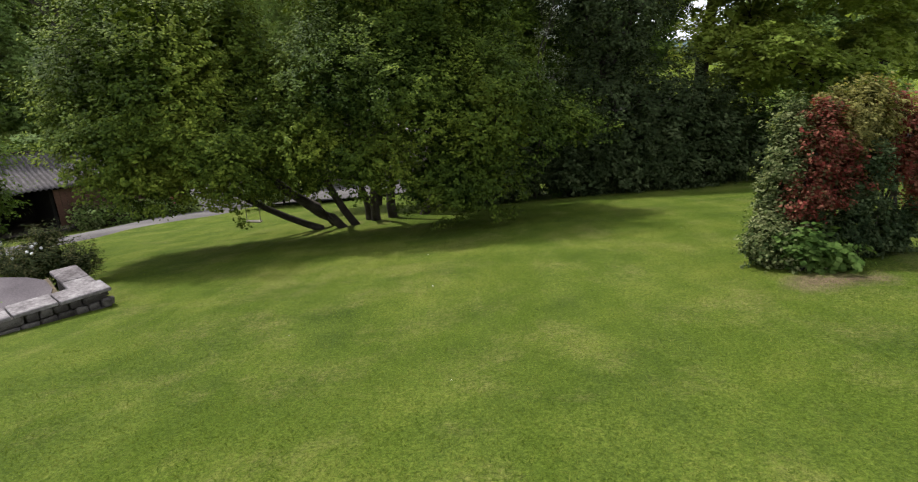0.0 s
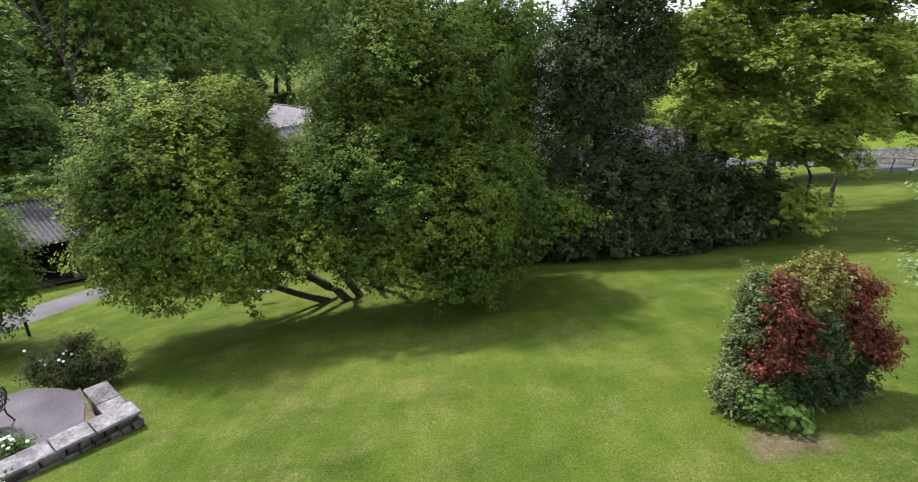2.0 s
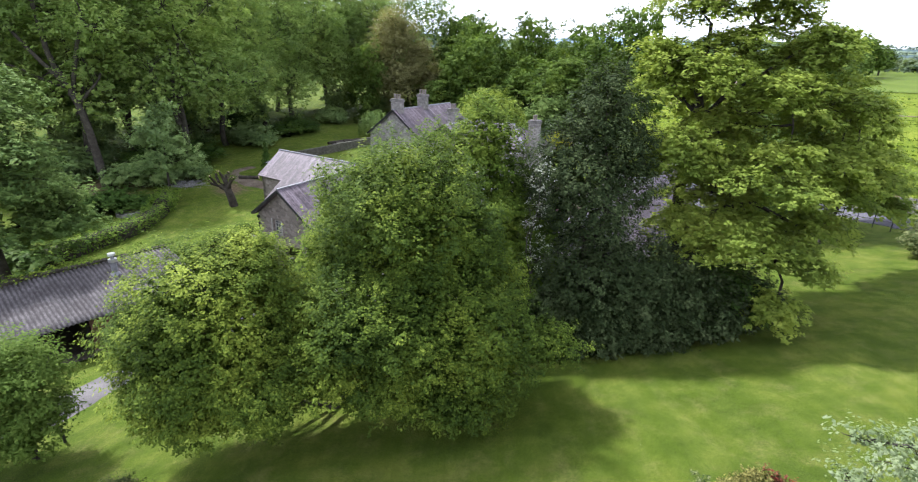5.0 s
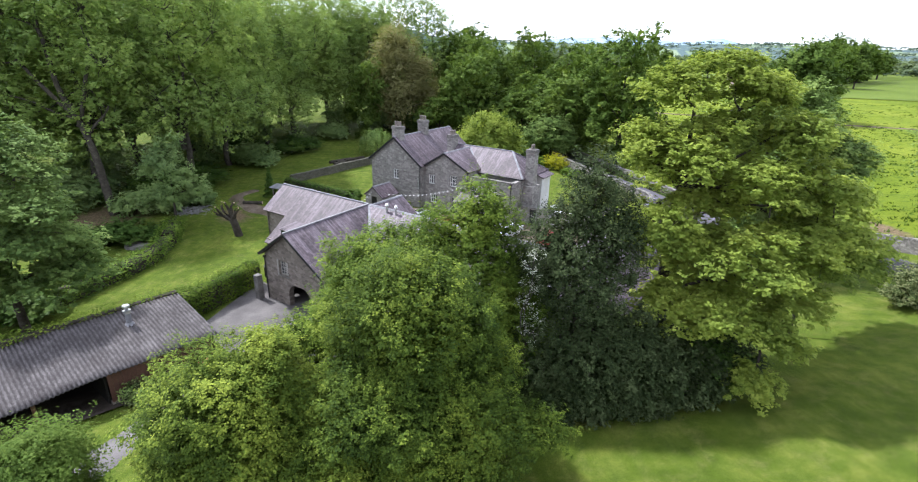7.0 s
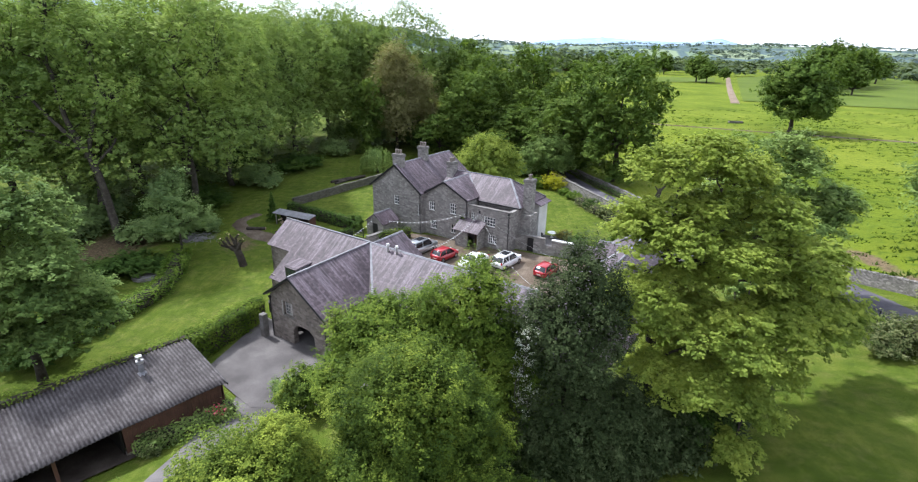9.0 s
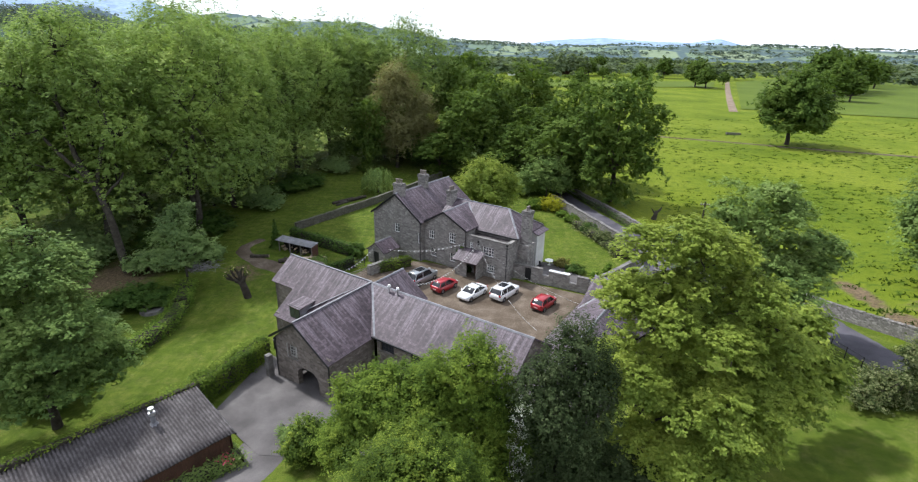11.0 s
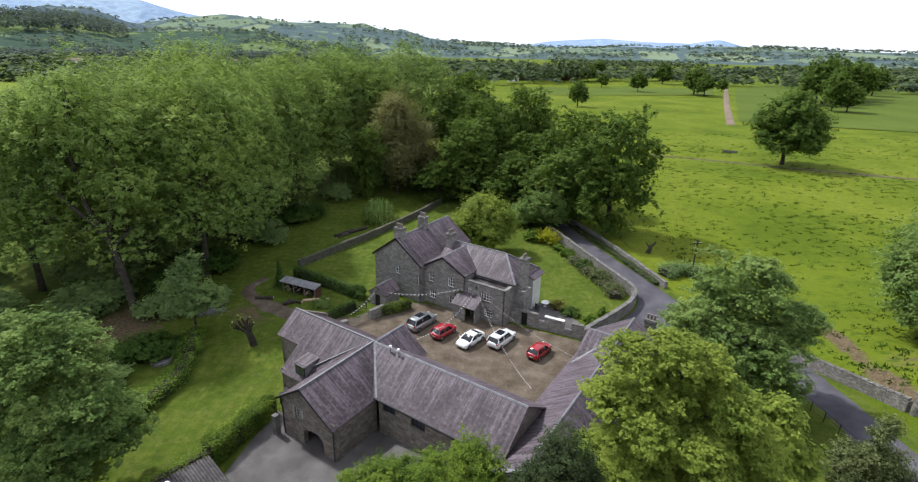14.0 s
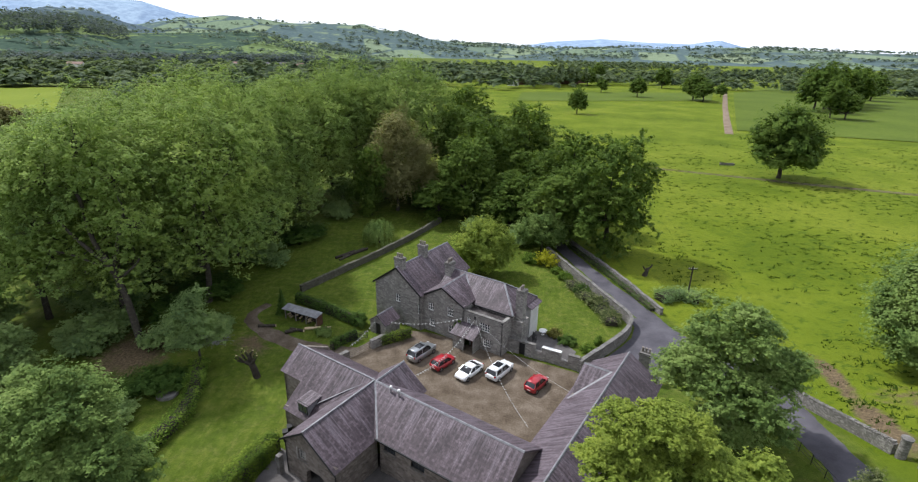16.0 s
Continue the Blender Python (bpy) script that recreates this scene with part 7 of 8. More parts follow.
    for k in range(9):
        made = bmesh.ops.create_icosphere(bm, subdivisions=1, radius=0.035)
        bmesh.ops.translate(bm, verts=made["verts"], vec=(-9.3 + rng.uniform(-0.75, 0.45), 10.0 + rng.uniform(-0.25, 0.15), gz(-9.1, 10.25) + rng.uniform(0.75, 1.05)))
    tagged(part("rhododendron_flowers", bm, WHITE_PAINT), "small white flower heads on the dark bush", "flowers", kind="stuff")
    shrub("rose_bush", -7.25, 5.85, [(0, 0, 0.30, 0.28, 0.25, 0.25)], 900, 0.06, LEAF_DEEP, "small rose bush below the terrace wall", 10)
    shrub("rose_bush", -7.95, 7.2, [(0, 0, 0.26, 0.26, 0.22, 0.24)], 800, 0.06, LEAF_IVY, "small rose bush against the terrace wall", 11, z=5.5)
    bm = bmesh.new()
    for k in range(18):
        made = bmesh.ops.create_icosphere(bm, subdivisions=1, radius=0.04)
        bmesh.ops.scale(bm, verts=made["verts"], vec=(1, 1, 0.6))
        bmesh.ops.translate(bm, verts=made["verts"], vec=(-7.95 + rng.normal(0, 0.14), 7.15 + rng.normal(0, 0.1), 5.98 + rng.normal(0, 0.04)))
    for k in range(16):
        made = bmesh.ops.create_icosphere(bm, subdivisions=1, radius=0.04)
        bmesh.ops.scale(bm, verts=made["verts"], vec=(1, 1, 0.6))
        bmesh.ops.translate(bm, verts=made["verts"], vec=(-7.2 + rng.normal(0, 0.16), 5.8 + rng.normal(0, 0.12), gz(-7.2, 5.8) + 0.48 + rng.normal(0, 0.05)))
    tagged(part("rose_flowers", bm, WHITE_PAINT), "cluster of white rose blooms", "flowers", kind="stuff")


lawn_shrubs()


def undergrowth():
    g = "dark evergreen undergrowth"
    for k, (x, y, w, h) in enumerate([(3.2, 20.6, 1.8, 3.8), (8.0, 19.4, 2.0, 3.4), (10.0, 19.8, 2.0, 3.4), (11.8, 20.8, 1.9, 3.2), (9.2, 22.2, 2.2, 4.6), (1.2, 19.8, 1.7, 2.8), (6.8, 21.8, 2.2, 4.4), (13.4, 21.8, 1.6, 2.6), (5.2, 19.3, 1.8, 2.8), (-0.6, 20.4, 1.4, 2.2)]):
        shrub("laurel_thicket", x, y, [(0, 0, h * 0.5, w, w * 0.8, h * 0.52), (w * 0.5, -0.3, h * 0.35, w * 0.7, w * 0.6, h * 0.36), (-w * 0.5, -0.2, h * 0.32, w * 0.7, w * 0.6, h * 0.34)], 6500, 0.17, LEAF_HOLLY if k % 3 else LEAF_DEEP, "dense dark evergreen thicket under the trees", 40 + k, "shrub", g, 0.22)
    g = "woodland undergrowth"
    spots = [(-40, 62, 3.2, 3.4), (-44, 70, 3.6, 3.0), (-36, 66, 2.2, 2.6), (-50, 62, 3.6, 4.2), (-42, 78, 3.2, 3.4), (-50, 84, 3.8, 4.0), (-38, 92, 3.4, 3.6), (-34, 104, 3.4, 3.6), (-30, 120, 4.0, 4.5), (-20, 136, 4.0, 5.0), (-8, 128, 4.0, 5.0), (4, 112, 3.4, 4.0), (8, 128, 4.5, 6.0), (-37, 52, 2.4, 2.4), (-38, 46, 2.6, 2.6), (-56, 72, 4.0, 4.0), (-46, 108, 4.0, 4.5), (24, 110, 3.6, 4.0), (14, 106, 3.0, 3.6), (-36, 36, 2.6, 3.0)]
    rng = np.random.default_rng(77)
    proto = []
    for k in range(3):
        t = shrub("woodland_shrub", 0, 0, [(0, 0, 1.8, 2.4, 2.2, 1.7), (1.6, 0.4, 1.3, 1.7, 1.7, 1.2), (-1.6, -0.5, 1.3, 1.8, 1.7, 1.2)], 4200, 0.34, (LEAF_WOOD, LEAF_DEEP, LEAF_WOOD)[k], "shady green woodland shrub under the tall trees", 60 + k, "shrub", g, 0.4, z=0.0)
        proto.append(t)
    for k, (x, y, w, h) in enumerate(spots):
        m = pose(x, y, gz(x, y) - 0.1, 0, 0, 83 * k) @ Matrix.Diagonal((w / 2.6, w / 2.6, h / 3.2, 1))
        if k < 3:
            proto[k].matrix_basis = m
        else:
            copy_thing(proto[k % 3], m)


undergrowth()
def twig_heap():
    rng = np.random.default_rng(88)
    t = thing("brushwood_heap", pose(-35.2, 63.6, gz(-35.2, 63.6)), "low heap of grey cut brushwood and ash on the lawn", "heap")
    paths = []
    for k in range(150):
        a, r = rng.uniform(0, 6.283), 2.0 * rng.random() ** 0.6
        p = np.array([r * math.cos(a) * 1.3, r * math.sin(a), 0.04 + 0.40 * (1 - r / 2.1) * rng.random()])
        d = rng.normal(0, 0.6, 3) * np.array([1, 1, 0.15])
        paths.append((bent(p - d, p + d + np.array([0, 0, 0.06]), rng, 0.08, 3), 0.028, 0.010))
    part("twigs", limbs_mesh("twigs", paths, DEAD_WOOD, 5), None, t)
    for k in range(46):
        a, r = rng.uniform(0, 6.283), 1.8 * rng.random() ** 0.6
        bm = bmesh.new()
        bmesh.ops.create_icosphere(bm, subdivisions=1, radius=rng.uniform(0.08, 0.2))
        bmesh.ops.scale(bm, verts=bm.verts, vec=(1.2, 1.0, 0.6))
        bmesh.ops.translate(bm, verts=bm.verts, vec=(r * math.cos(a) * 1.3, r * math.sin(a), 0.06))
        part("rubble", bm, DEAD_WOOD, t)


DEAD_WOOD = two_scale("grey_dead_wood", (0.12, 0.115, 0.11), (0.20, 0.195, 0.19), (0.32, 0.31, 0.30), 2.0, 14.0, 0.9)
twig_heap()
hedge("beech_hedge", [(-21.9, 35.2), (-20.3, 38.6), (-18.7, 42.4)], 1.5, 2.3, 12000, 0.17, LEAF_MAPLE, "dense clipped green hedge above a low wall", seed=4, ragged=0.16)
hedge("roof_ivy", [(-20.3, 32.6), (-24.5, 27.7), (-29.0, 22.4), (-34.5, 15.8)], 0.8, 4.25, 10000, 0.15, LEAF_MAPLE, "ivy hedge grown up to the shed's back edge", seed=5, ragged=0.12)
hedge("laurel_hedge", [(-33.6, 37.0), (-32.2, 41.5), (-31.0, 46.5), (-31.6, 51.0)], 1.7, 1.3, 7000, 0.20, LEAF_HEDGE, "low bushy hedge at the lawn's far edge", seed=6, ragged=0.2)
hedge("laurel_hedge", [(-31.8, 51.5), (-32.6, 54.0), (-33.6, 56.5)], 1.8, 1.5, 3600, 0.20, LEAF_HEDGE, "rounded bright hedge beside the old well cover", seed=7, ragged=0.2)
hedge("ivy_wall", [(-26.6, 75.6), (-23.0, 73.4), (-19.0, 70.8), (-15.0, 68.2)], 0.9, 1.7, 6500, 0.22, LEAF_IVY, "garden wall wholly grown over with ivy", seed=8, ragged=0.14)
hedge("ivy_wall", [(-17.4, 61.2), (-16.2, 63.0), (-14.6, 64.6)], 0.7, 1.5, 2400, 0.2, LEAF_IVY, "low yard wall grown over with ivy", seed=9, ragged=0.14)
hedge("ivy_wall", [(-10.6, 62.9), (-8.6, 64.0), (-6.8, 65.3)], 0.6, 1.5, 2400, 0.2, LEAF_THORN, "climbers along the wall below the house", seed=10, ragged=0.18)
hedge("flower_bed", [(-19.4, 24.1), (-18.0, 25.5), (-15.4, 28.3)], 1.6, 1.0, 6200, 0.16, LEAF_MID, "leafy flower bed along the shed front", "flower bed", 11, 0.2)
hedge("verge_growth", [(32.4, 75.0), (30.3, 82.6), (27.6, 92.6), (24.6, 102.5)], 1.1, 0.6, 3800, 0.24, LEAF_DEEP, "rank green growth along the lane's verge", "verge", 12, 0.22)
hedge("verge_growth", [(34.6, 78.5), (38.2, 80.0), (41.5, 78.6)], 2.6, 1.4, 4200, 0.3, LEAF_WOOD, "bramble bank by the telegraph pole", "brambles", 13, 0.35)
hedge("box_border", [(24.0, 69.6), (24.3, 72.6), (22.6, 78.0), (20.6, 84.5)], 2.2, 1.0, 5200, 0.24, LEAF_SHRUB, "mixed grey green shrub border inside the wall", "shrub border", 14, 0.35)


def garden_bits():
    g = "garden shrubs by the lane wall"
    for k, (x, y, r, h, leaf, lab) in enumerate([(17.4, 93.0, 2.2, 3.2, LEAF_GOLD, "rounded golden yellow shrub at the lane corner"), (14.4, 94.4, 1.8, 2.2, LEAF_HEDGE, "rounded green shrub beside the golden one"), (20.0, 86.6, 1.3, 1.5, LEAF_HEDGE, "small bright green shrub in the border"), (18.9, 89.6, 1.0, 1.2, LEAF_HEDGE, "low green border shrub"),
                                                 (21.8, 81.0, 1.5, 1.7, LEAF_DEEP, "dark green border shrub"), (23.2, 76.2, 1.7, 1.9, LEAF_SHRUB, "grey leaved border shrub"), (24.4, 72.0, 1.5, 1.5, LEAF_SHRUB, "pale mounded border shrub"), (14.6, 66.4, 1.1, 1.1, LEAF_OLIVE, "yellow flowering shrub by the terrace"), (16.2, 64.4, 1.2, 1.0, LEAF_DEEP, "low green shrub at the terrace edge"),
                                                 (18.6, 62.4, 0.9, 0.9, LEAF_HEDGE, "small green shrub under the wall"), (20.6, 64.0, 0.5, 1.6, LEAF_HEDGE, "slim clipped green shrub"), (-15.0, 68.4, 1.4, 2.2, LEAF_DEEP, "dark rounded bush by the garden gate"), (-19.6, 65.6, 1.1, 0.9, LEAF_MID, "rough green growth by the log pile"), (-11.9, 30.2, 1.4, 1.7, LEAF_MID, "rounded shrub at the end of the flower bed"), (-18.6, 24.4, 1.0, 1.2, LEAF_SHRUB, "grey green hydrangea by the shed door")]):
        shrub("border_shrub", x, y, [(0, 0, h * 0.5, r, r, h * 0.5), (r * 0.4, -r * 0.3, h * 0.4, r * 0.6, r * 0.6, h * 0.4), (-r * 0.4, 0.2, h * 0.4, r * 0.6, r * 0.6, h * 0.38)], int(1500 + 900 * r), 0.20 if y > 40 else 0.13, leaf, lab, 100 + k, "shrub", g, 0.2, stems=False)
    rng = np.random.default_rng(15)
    n = 60
    C = np.column_stack([-15.9 + rng.normal(0, 0.35, n), 27.2 + rng.normal(0, 0.3, n), 0 * np.zeros(n)])
    C[:, 2] = ground_z(C[:, 0], C[:, 1]) + rng.uniform(0.6, 1.2, n)
    tagged(new("pink_flowers", leaf_mesh("pink_flowers", C, np.tile([0.3, -0.6, 0.6], (n, 1)), 0.15, rng, PINK, 0.9)), "pink flower heads in the shed bed", "flowers", kind="stuff")
    # a conical fir by the log store
    t = tree_at("fir_tree", -27.6, 71.4, "small dark conical fir by the path", "tree")
    n = 4200
    z = rng.random(n) ** 1.5 * 4.2 + 0.2
    a = rng.uniform(0, 2 * math.pi, n)
    r = (1.2 * (1 - z / 4.6)) * (0.75 + 0.25 * np.sin(z * 8)) * rng.uniform(0.7, 1.05, n)
    C = np.column_stack([r * np.cos(a), r * np.sin(a), z])
    part("crown", leaf_mesh("crown", C, np.column_stack([np.cos(a), np.sin(a), 0.1 + 0 * a]), 0.26, rng, LEAF_DEEP, 0.4), None, t)
    part("trunk", limbs_mesh("trunk", [([(0, 0, -0.1), (0, 0, 2), (0, 0, 4.2)], 0.12, 0.02)], BARK), None, t)
    # the pollard
    t = tree_at("pollard_tree", -25.4, 54.8, "cut back pollard with stubby knuckled limbs", "tree")
    paths = [(bent((0, 0, -0.1), (-0.5, 0, 2.0), rng, 0.05, 5), 0.48, 0.40)]
    tips = []
    for k, (dx, dy, dz) in enumerate([(-1.9, -0.2, 1.0), (-1.2, 0.5, 1.9), (-0.5, -0.4, 2.1), (0.3, 0.2, 1.9), (0.9, -0.2, 1.4), (-1.5, -0.6, 1.6), (0.5, 0.6, 1.2)]):
        q = (-0.5 + dx, dy, 2.0 + dz)
        paths.append((bent((-0.5, 0, 1.9), q, rng, 0.10, 4), 0.22, 0.12))
        tips.append(q)
    part("trunk", limbs_mesh("trunk", paths, BARK), None, t)
    for q in tips:
        part("cut_end", cyl_bm(0.10, 0.09, -0.03, 0.05, 9, Matrix.Translation(q)), CUT_WOOD, t)
    C = np.concatenate([np.array(q) + rng.normal(0, 0.22, (70, 3)) for q in tips])
    part("foliage", leaf_mesh("foliage", C, rng.normal(0, 1, C.shape), 0.14, rng, LEAF_THORN), None, t)
    # old well cover and pale stones
    t = thing("well_cover", pose(-34.8, 50.9, gz(-34.8, 50.9)), "round grey stone well cover in the lawn border", "well cover")
    bm = cyl_bm(1.25, 1.2, 0, 0.35, 20)
    part("slab", bm, COPING, t)
    bm = bmesh.new()
    for k in range(34):
        made = bmesh.ops.create_icosphere(bm, subdivisions=1, radius=rng.uniform(0.15, 0.4))
        bmesh.ops.scale(bm, verts=made["verts"], vec=(1, 1, 0.5))
        bmesh.ops.translate(bm, verts=made["verts"], vec=(-39.4 + rng.normal(0, 1.3), 69.0 + rng.normal(0, 1.0), 0.1))
    tagged(part("rubble_stones", bm, COPING), "pale rubble stones lying at the wood's edge", "stones", kind="stuff")
    # log store
    t = thing("log_store", pose(-23.6, 69.6, 0.0, 0, 0, -24), "open timber log store with a sagging sheet roof", "log store")
    for x in (-3.0, -1.0, 1.0, 3.0):
        part("post", box_bm(x - 0.06, x + 0.06, -0.9, -0.78, 0, 1.75), OLD_WOOD, t)
    bm = bmesh.new()
    slab(bm, [(-3.4, -1.2, 1.75), (3.3, -1.2, 1.7), (3.3, 0.4, 1.95), (-3.4, 0.4, 2.0)], 0.05)
    part("roof", bm, LEAD, t, "blue grey sheet roof")
    part("back_boards", box_bm(-3.2, 3.2, 0.28, 0.34, 0, 1.85), UNLIT_DARK, t)
    part("end_boards", box_bm(3.15, 3.22, -0.9, 0.28, 0, 1.72), TIMBER, t)
    for k in range(26):
        x, y = rng.uniform(-2.9, 2.9), rng.uniform(-0.55, 0.0)
        part("log", cyl_bm(0.13, 0.12, -0.3, 0.3, 8, pose(x, y, 0.15 + 0.26 * (k % 3), 90, 0, rng.normal(0, 12))), CUT_WOOD if k % 2 else BARK, t)
    # felled timber
    g = "felled timber"
    for x, y, l, r, turn, m in [(-28.6, 67.2, 2.6, 0.26, 5, BARK), (-23.8, 66.3, 2.2, 0.24, -14, BARK), (-21.6, 66.9, 2.4, 0.22, 12, CUT_WOOD), (-19.4, 66.8, 1.0, 0.3, 20, CUT_WOOD), (-24.6, 65.8, 1.6, 0.3, 30, BARK), (-23.0, 96.0, 5.0, 0.28, 52, BARK), (-21.6, 97.0, 6.0, 0.24, 55, PALE_BARK), (-20.6, 97.6, 4.6, 0.3, 50, BARK), (-22.2, 95.4, 5.2, 0.2, 58, PALE_BARK)]:
        t = thing("felled_log", pose(x, y, gz(x, y) + r * 0.9, 0, 90, turn), "felled log lying on the grass", "log", g)
        part("bark", cyl_bm(r, r * 0.88, -l / 2, l / 2, 10), m, t)
        part("cut_end", cyl_bm(r * 0.9, r * 0.9, l / 2, l / 2 + 0.01, 10), CUT_WOOD, t)
    # telegraph pole
    t = thing("telegraph_pole", pose(39.8, 79.5, gz(39.8, 79.5)), "dark wooden telegraph pole with a crossarm", "telegraph pole")
    part("pole", cyl_bm(0.15, 0.10, -0.3, 6.2, 10), BARK, t)
    part("crossarm", box_bm(-0.8, 0.8, -0.06, 0.06, 5.6, 5.74), BARK, t)
    for x in (-0.65, -0.3, 0.3, 0.65):
        part("insulator", cyl_bm(0.05, 0.03, 5.74, 5.90, 8, Matrix.Translation((x, 0, 0))), WHITE_PAINT, t)
    # dead stump on the verge
    t = thing("dead_stump", pose(35.6, 89.0, gz(35.6, 89.0)), "grey dead tree stump leaning by the lane", "stump")
    part("trunk", limbs_mesh("trunk", [(bent((0, 0, -0.1), (0.4, 0, 1.6), rng, 0.05), 0.5, 0.3), (bent((0.2, 0, 0.9), (1.2, 0.1, 2.3), rng, 0.08), 0.3, 0.12), (bent((0.2, 0, 0.9), (-0.6, 0.1, 2.0), rng, 0.08), 0.22, 0.08)], PALE_BARK), None, t)
    # trough in the field
    t = thing("water_trough", pose(100.0, 190.0, gz(100, 190), 0, 0, -8), "pale stone water trough in the pasture", "trough")
    bm = bmesh.new()
    for s in ((-2.4, 2.4, -0.7, -0.55), (-2.4, 2.4, 0.55, 0.7), (-2.4, -2.2, -0.55, 0.55), (2.2, 2.4, -0.55, 0.55)):
        add_box(bm, *s, 0.0, 0.7)
    part("basin", bm, COPING, t)
    # terrace by the house: paving, table, chairs
    flat_patch("terrace_paving", [(9.0, 62.6), (15.0, 59.6), (17.0, 62.0), (14.0, 67.0), (11.0, 68.0)], 0.09, GRAVEL, "pale paved terrace behind the yard wall", "paving")
    t = thing("garden_table", pose(12.9, 66.6, 0.1), "round white garden table on the terrace", "table")
    part("tabletop", cyl_bm(0.65, 0.65, 0.70, 0.74, 20), WHITE_PAINT, t)
    part("pedestal", cyl_bm(0.06, 0.05, 0.05, 0.70, 10), WHITE_PAINT, t)
    part("foot", cyl_bm(0.32, 0.20, 0.0, 0.06, 14), WHITE_PAINT, t)
    for k in range(2):
        t = thing("garden_chair", pose(11.4 + k * 0.2, 64.6 + k * 1.2, 0.1, 0, 0, 60 + 50 * k), "dark slatted garden chair on the terrace", "chair", "terrace chairs")
        part("seat", box_bm(-0.25, 0.25, -0.25, 0.25, 0.42, 0.46), IRON, t)
        part("backrest", box_bm(-0.25, 0.25, 0.22, 0.26, 0.46, 0.95), IRON, t)
        for sx in (-0.22, 0.22):
            for sy in (-0.22, 0.22):
                part("leg", box_bm(sx - 0.02, sx + 0.02, sy - 0.02, sy + 0.02, 0, 0.42), IRON, t)
    # dark pots at the barn's corner
    for x, y in ((-18.2, 44.0), (-18.0, 44.8)):
        t = thing("wheelie_bin", pose(x, y, gz(x, y), 0, 0, 20), "black wheeled refuse bin behind the hedge", "bin", "refuse bins")
        part("body", box_bm(-0.27, 0.27, -0.3, 0.3, 0.05, 1.0), IRON, t)
        part("lid", box_bm(-0.29, 0.29, -0.33, 0.33, 1.0, 1.06), IRON, t)


garden_bits()


LEAF_BLOOM = leaf_material("white_blossom", (0.20, 0.24, 0.15), (0.50, 0.52, 0.46), (0.78, 0.79, 0.74), 1.5)


def pale_thorn():
    rng = np.random.default_rng(19)
    t = tree_at("pale_whitebeam", 11.6, 6.8, "silvery young whitebeam with pale open sprays", "tree")
    z0 = t.location.z
    tree_parts(t, [(-2.9, 0.5, 10.1 - z0, 1.0, 0.9, 0.75), (-4.4, 0.4, 10.85 - z0, 0.55, 0.4, 0.34), (-1.2, 0.2, 11.2 - z0, 1.5, 1.4, 1.3), (0.4, 0.0, 12.2 - z0, 1.6, 1.5, 1.5), (-3.6, 0.9, 9.3 - z0, 0.7, 0.6, 0.5)], 8500, 0.085, LEAF_BLOSSOM, rng, [(0, 0, 0, 0, 0, 2.4, 0.14)], PALE_BARK, clump=0.13, per=12, gap=0.3, twigs=50)
    t = tree_at("blossom_thorn", 3.0, 19.6, "slender thorn carrying sprays of white blossom beside the holly", "tree")
    z0 = t.location.z
    tree_parts(t, [(0.1, 0, 12.2 - z0, 0.5, 0.5, 1.1), (0.0, 0.1, 10.6 - z0, 0.55, 0.5, 1.1), (0.3, -0.1, 9.2 - z0, 0.6, 0.5, 0.9)], 1250, 0.060, LEAF_BLOOM, rng, [(0, 0, 0, 0, 0, 3.8, 0.07)], PALE_BARK, clump=0.12, per=10, gap=0.25, twigs=24, inner=0.02)
    t = tree_at("hawthorn_bush", 30.4, 30.2, "pale leaved hawthorn leaning over the lane fence", "tree")
    z0 = t.location.z
    tree_parts(t, [(0, 0, 1.3, 2.0, 1.8, 1.3), (1.6, -0.8, 1.3, 1.8, 1.6, 1.3), (-1.5, -0.6, 1.0, 1.6, 1.4, 1.0), (0.3, -1.6, 3.0, 1.2, 1.1, 1.4), (-0.2, -1.4, 4.8, 0.9, 0.8, 1.2), (0.6, -1.2, 5.4, 0.6, 0.6, 0.8)], 15000, 0.15, LEAF_SHRUB, rng, [(0, -0.6, 0, 0.2, -1.2, 2.6, 0.10)], clump=0.22, per=14, gap=0.1, twigs=30)


pale_thorn()

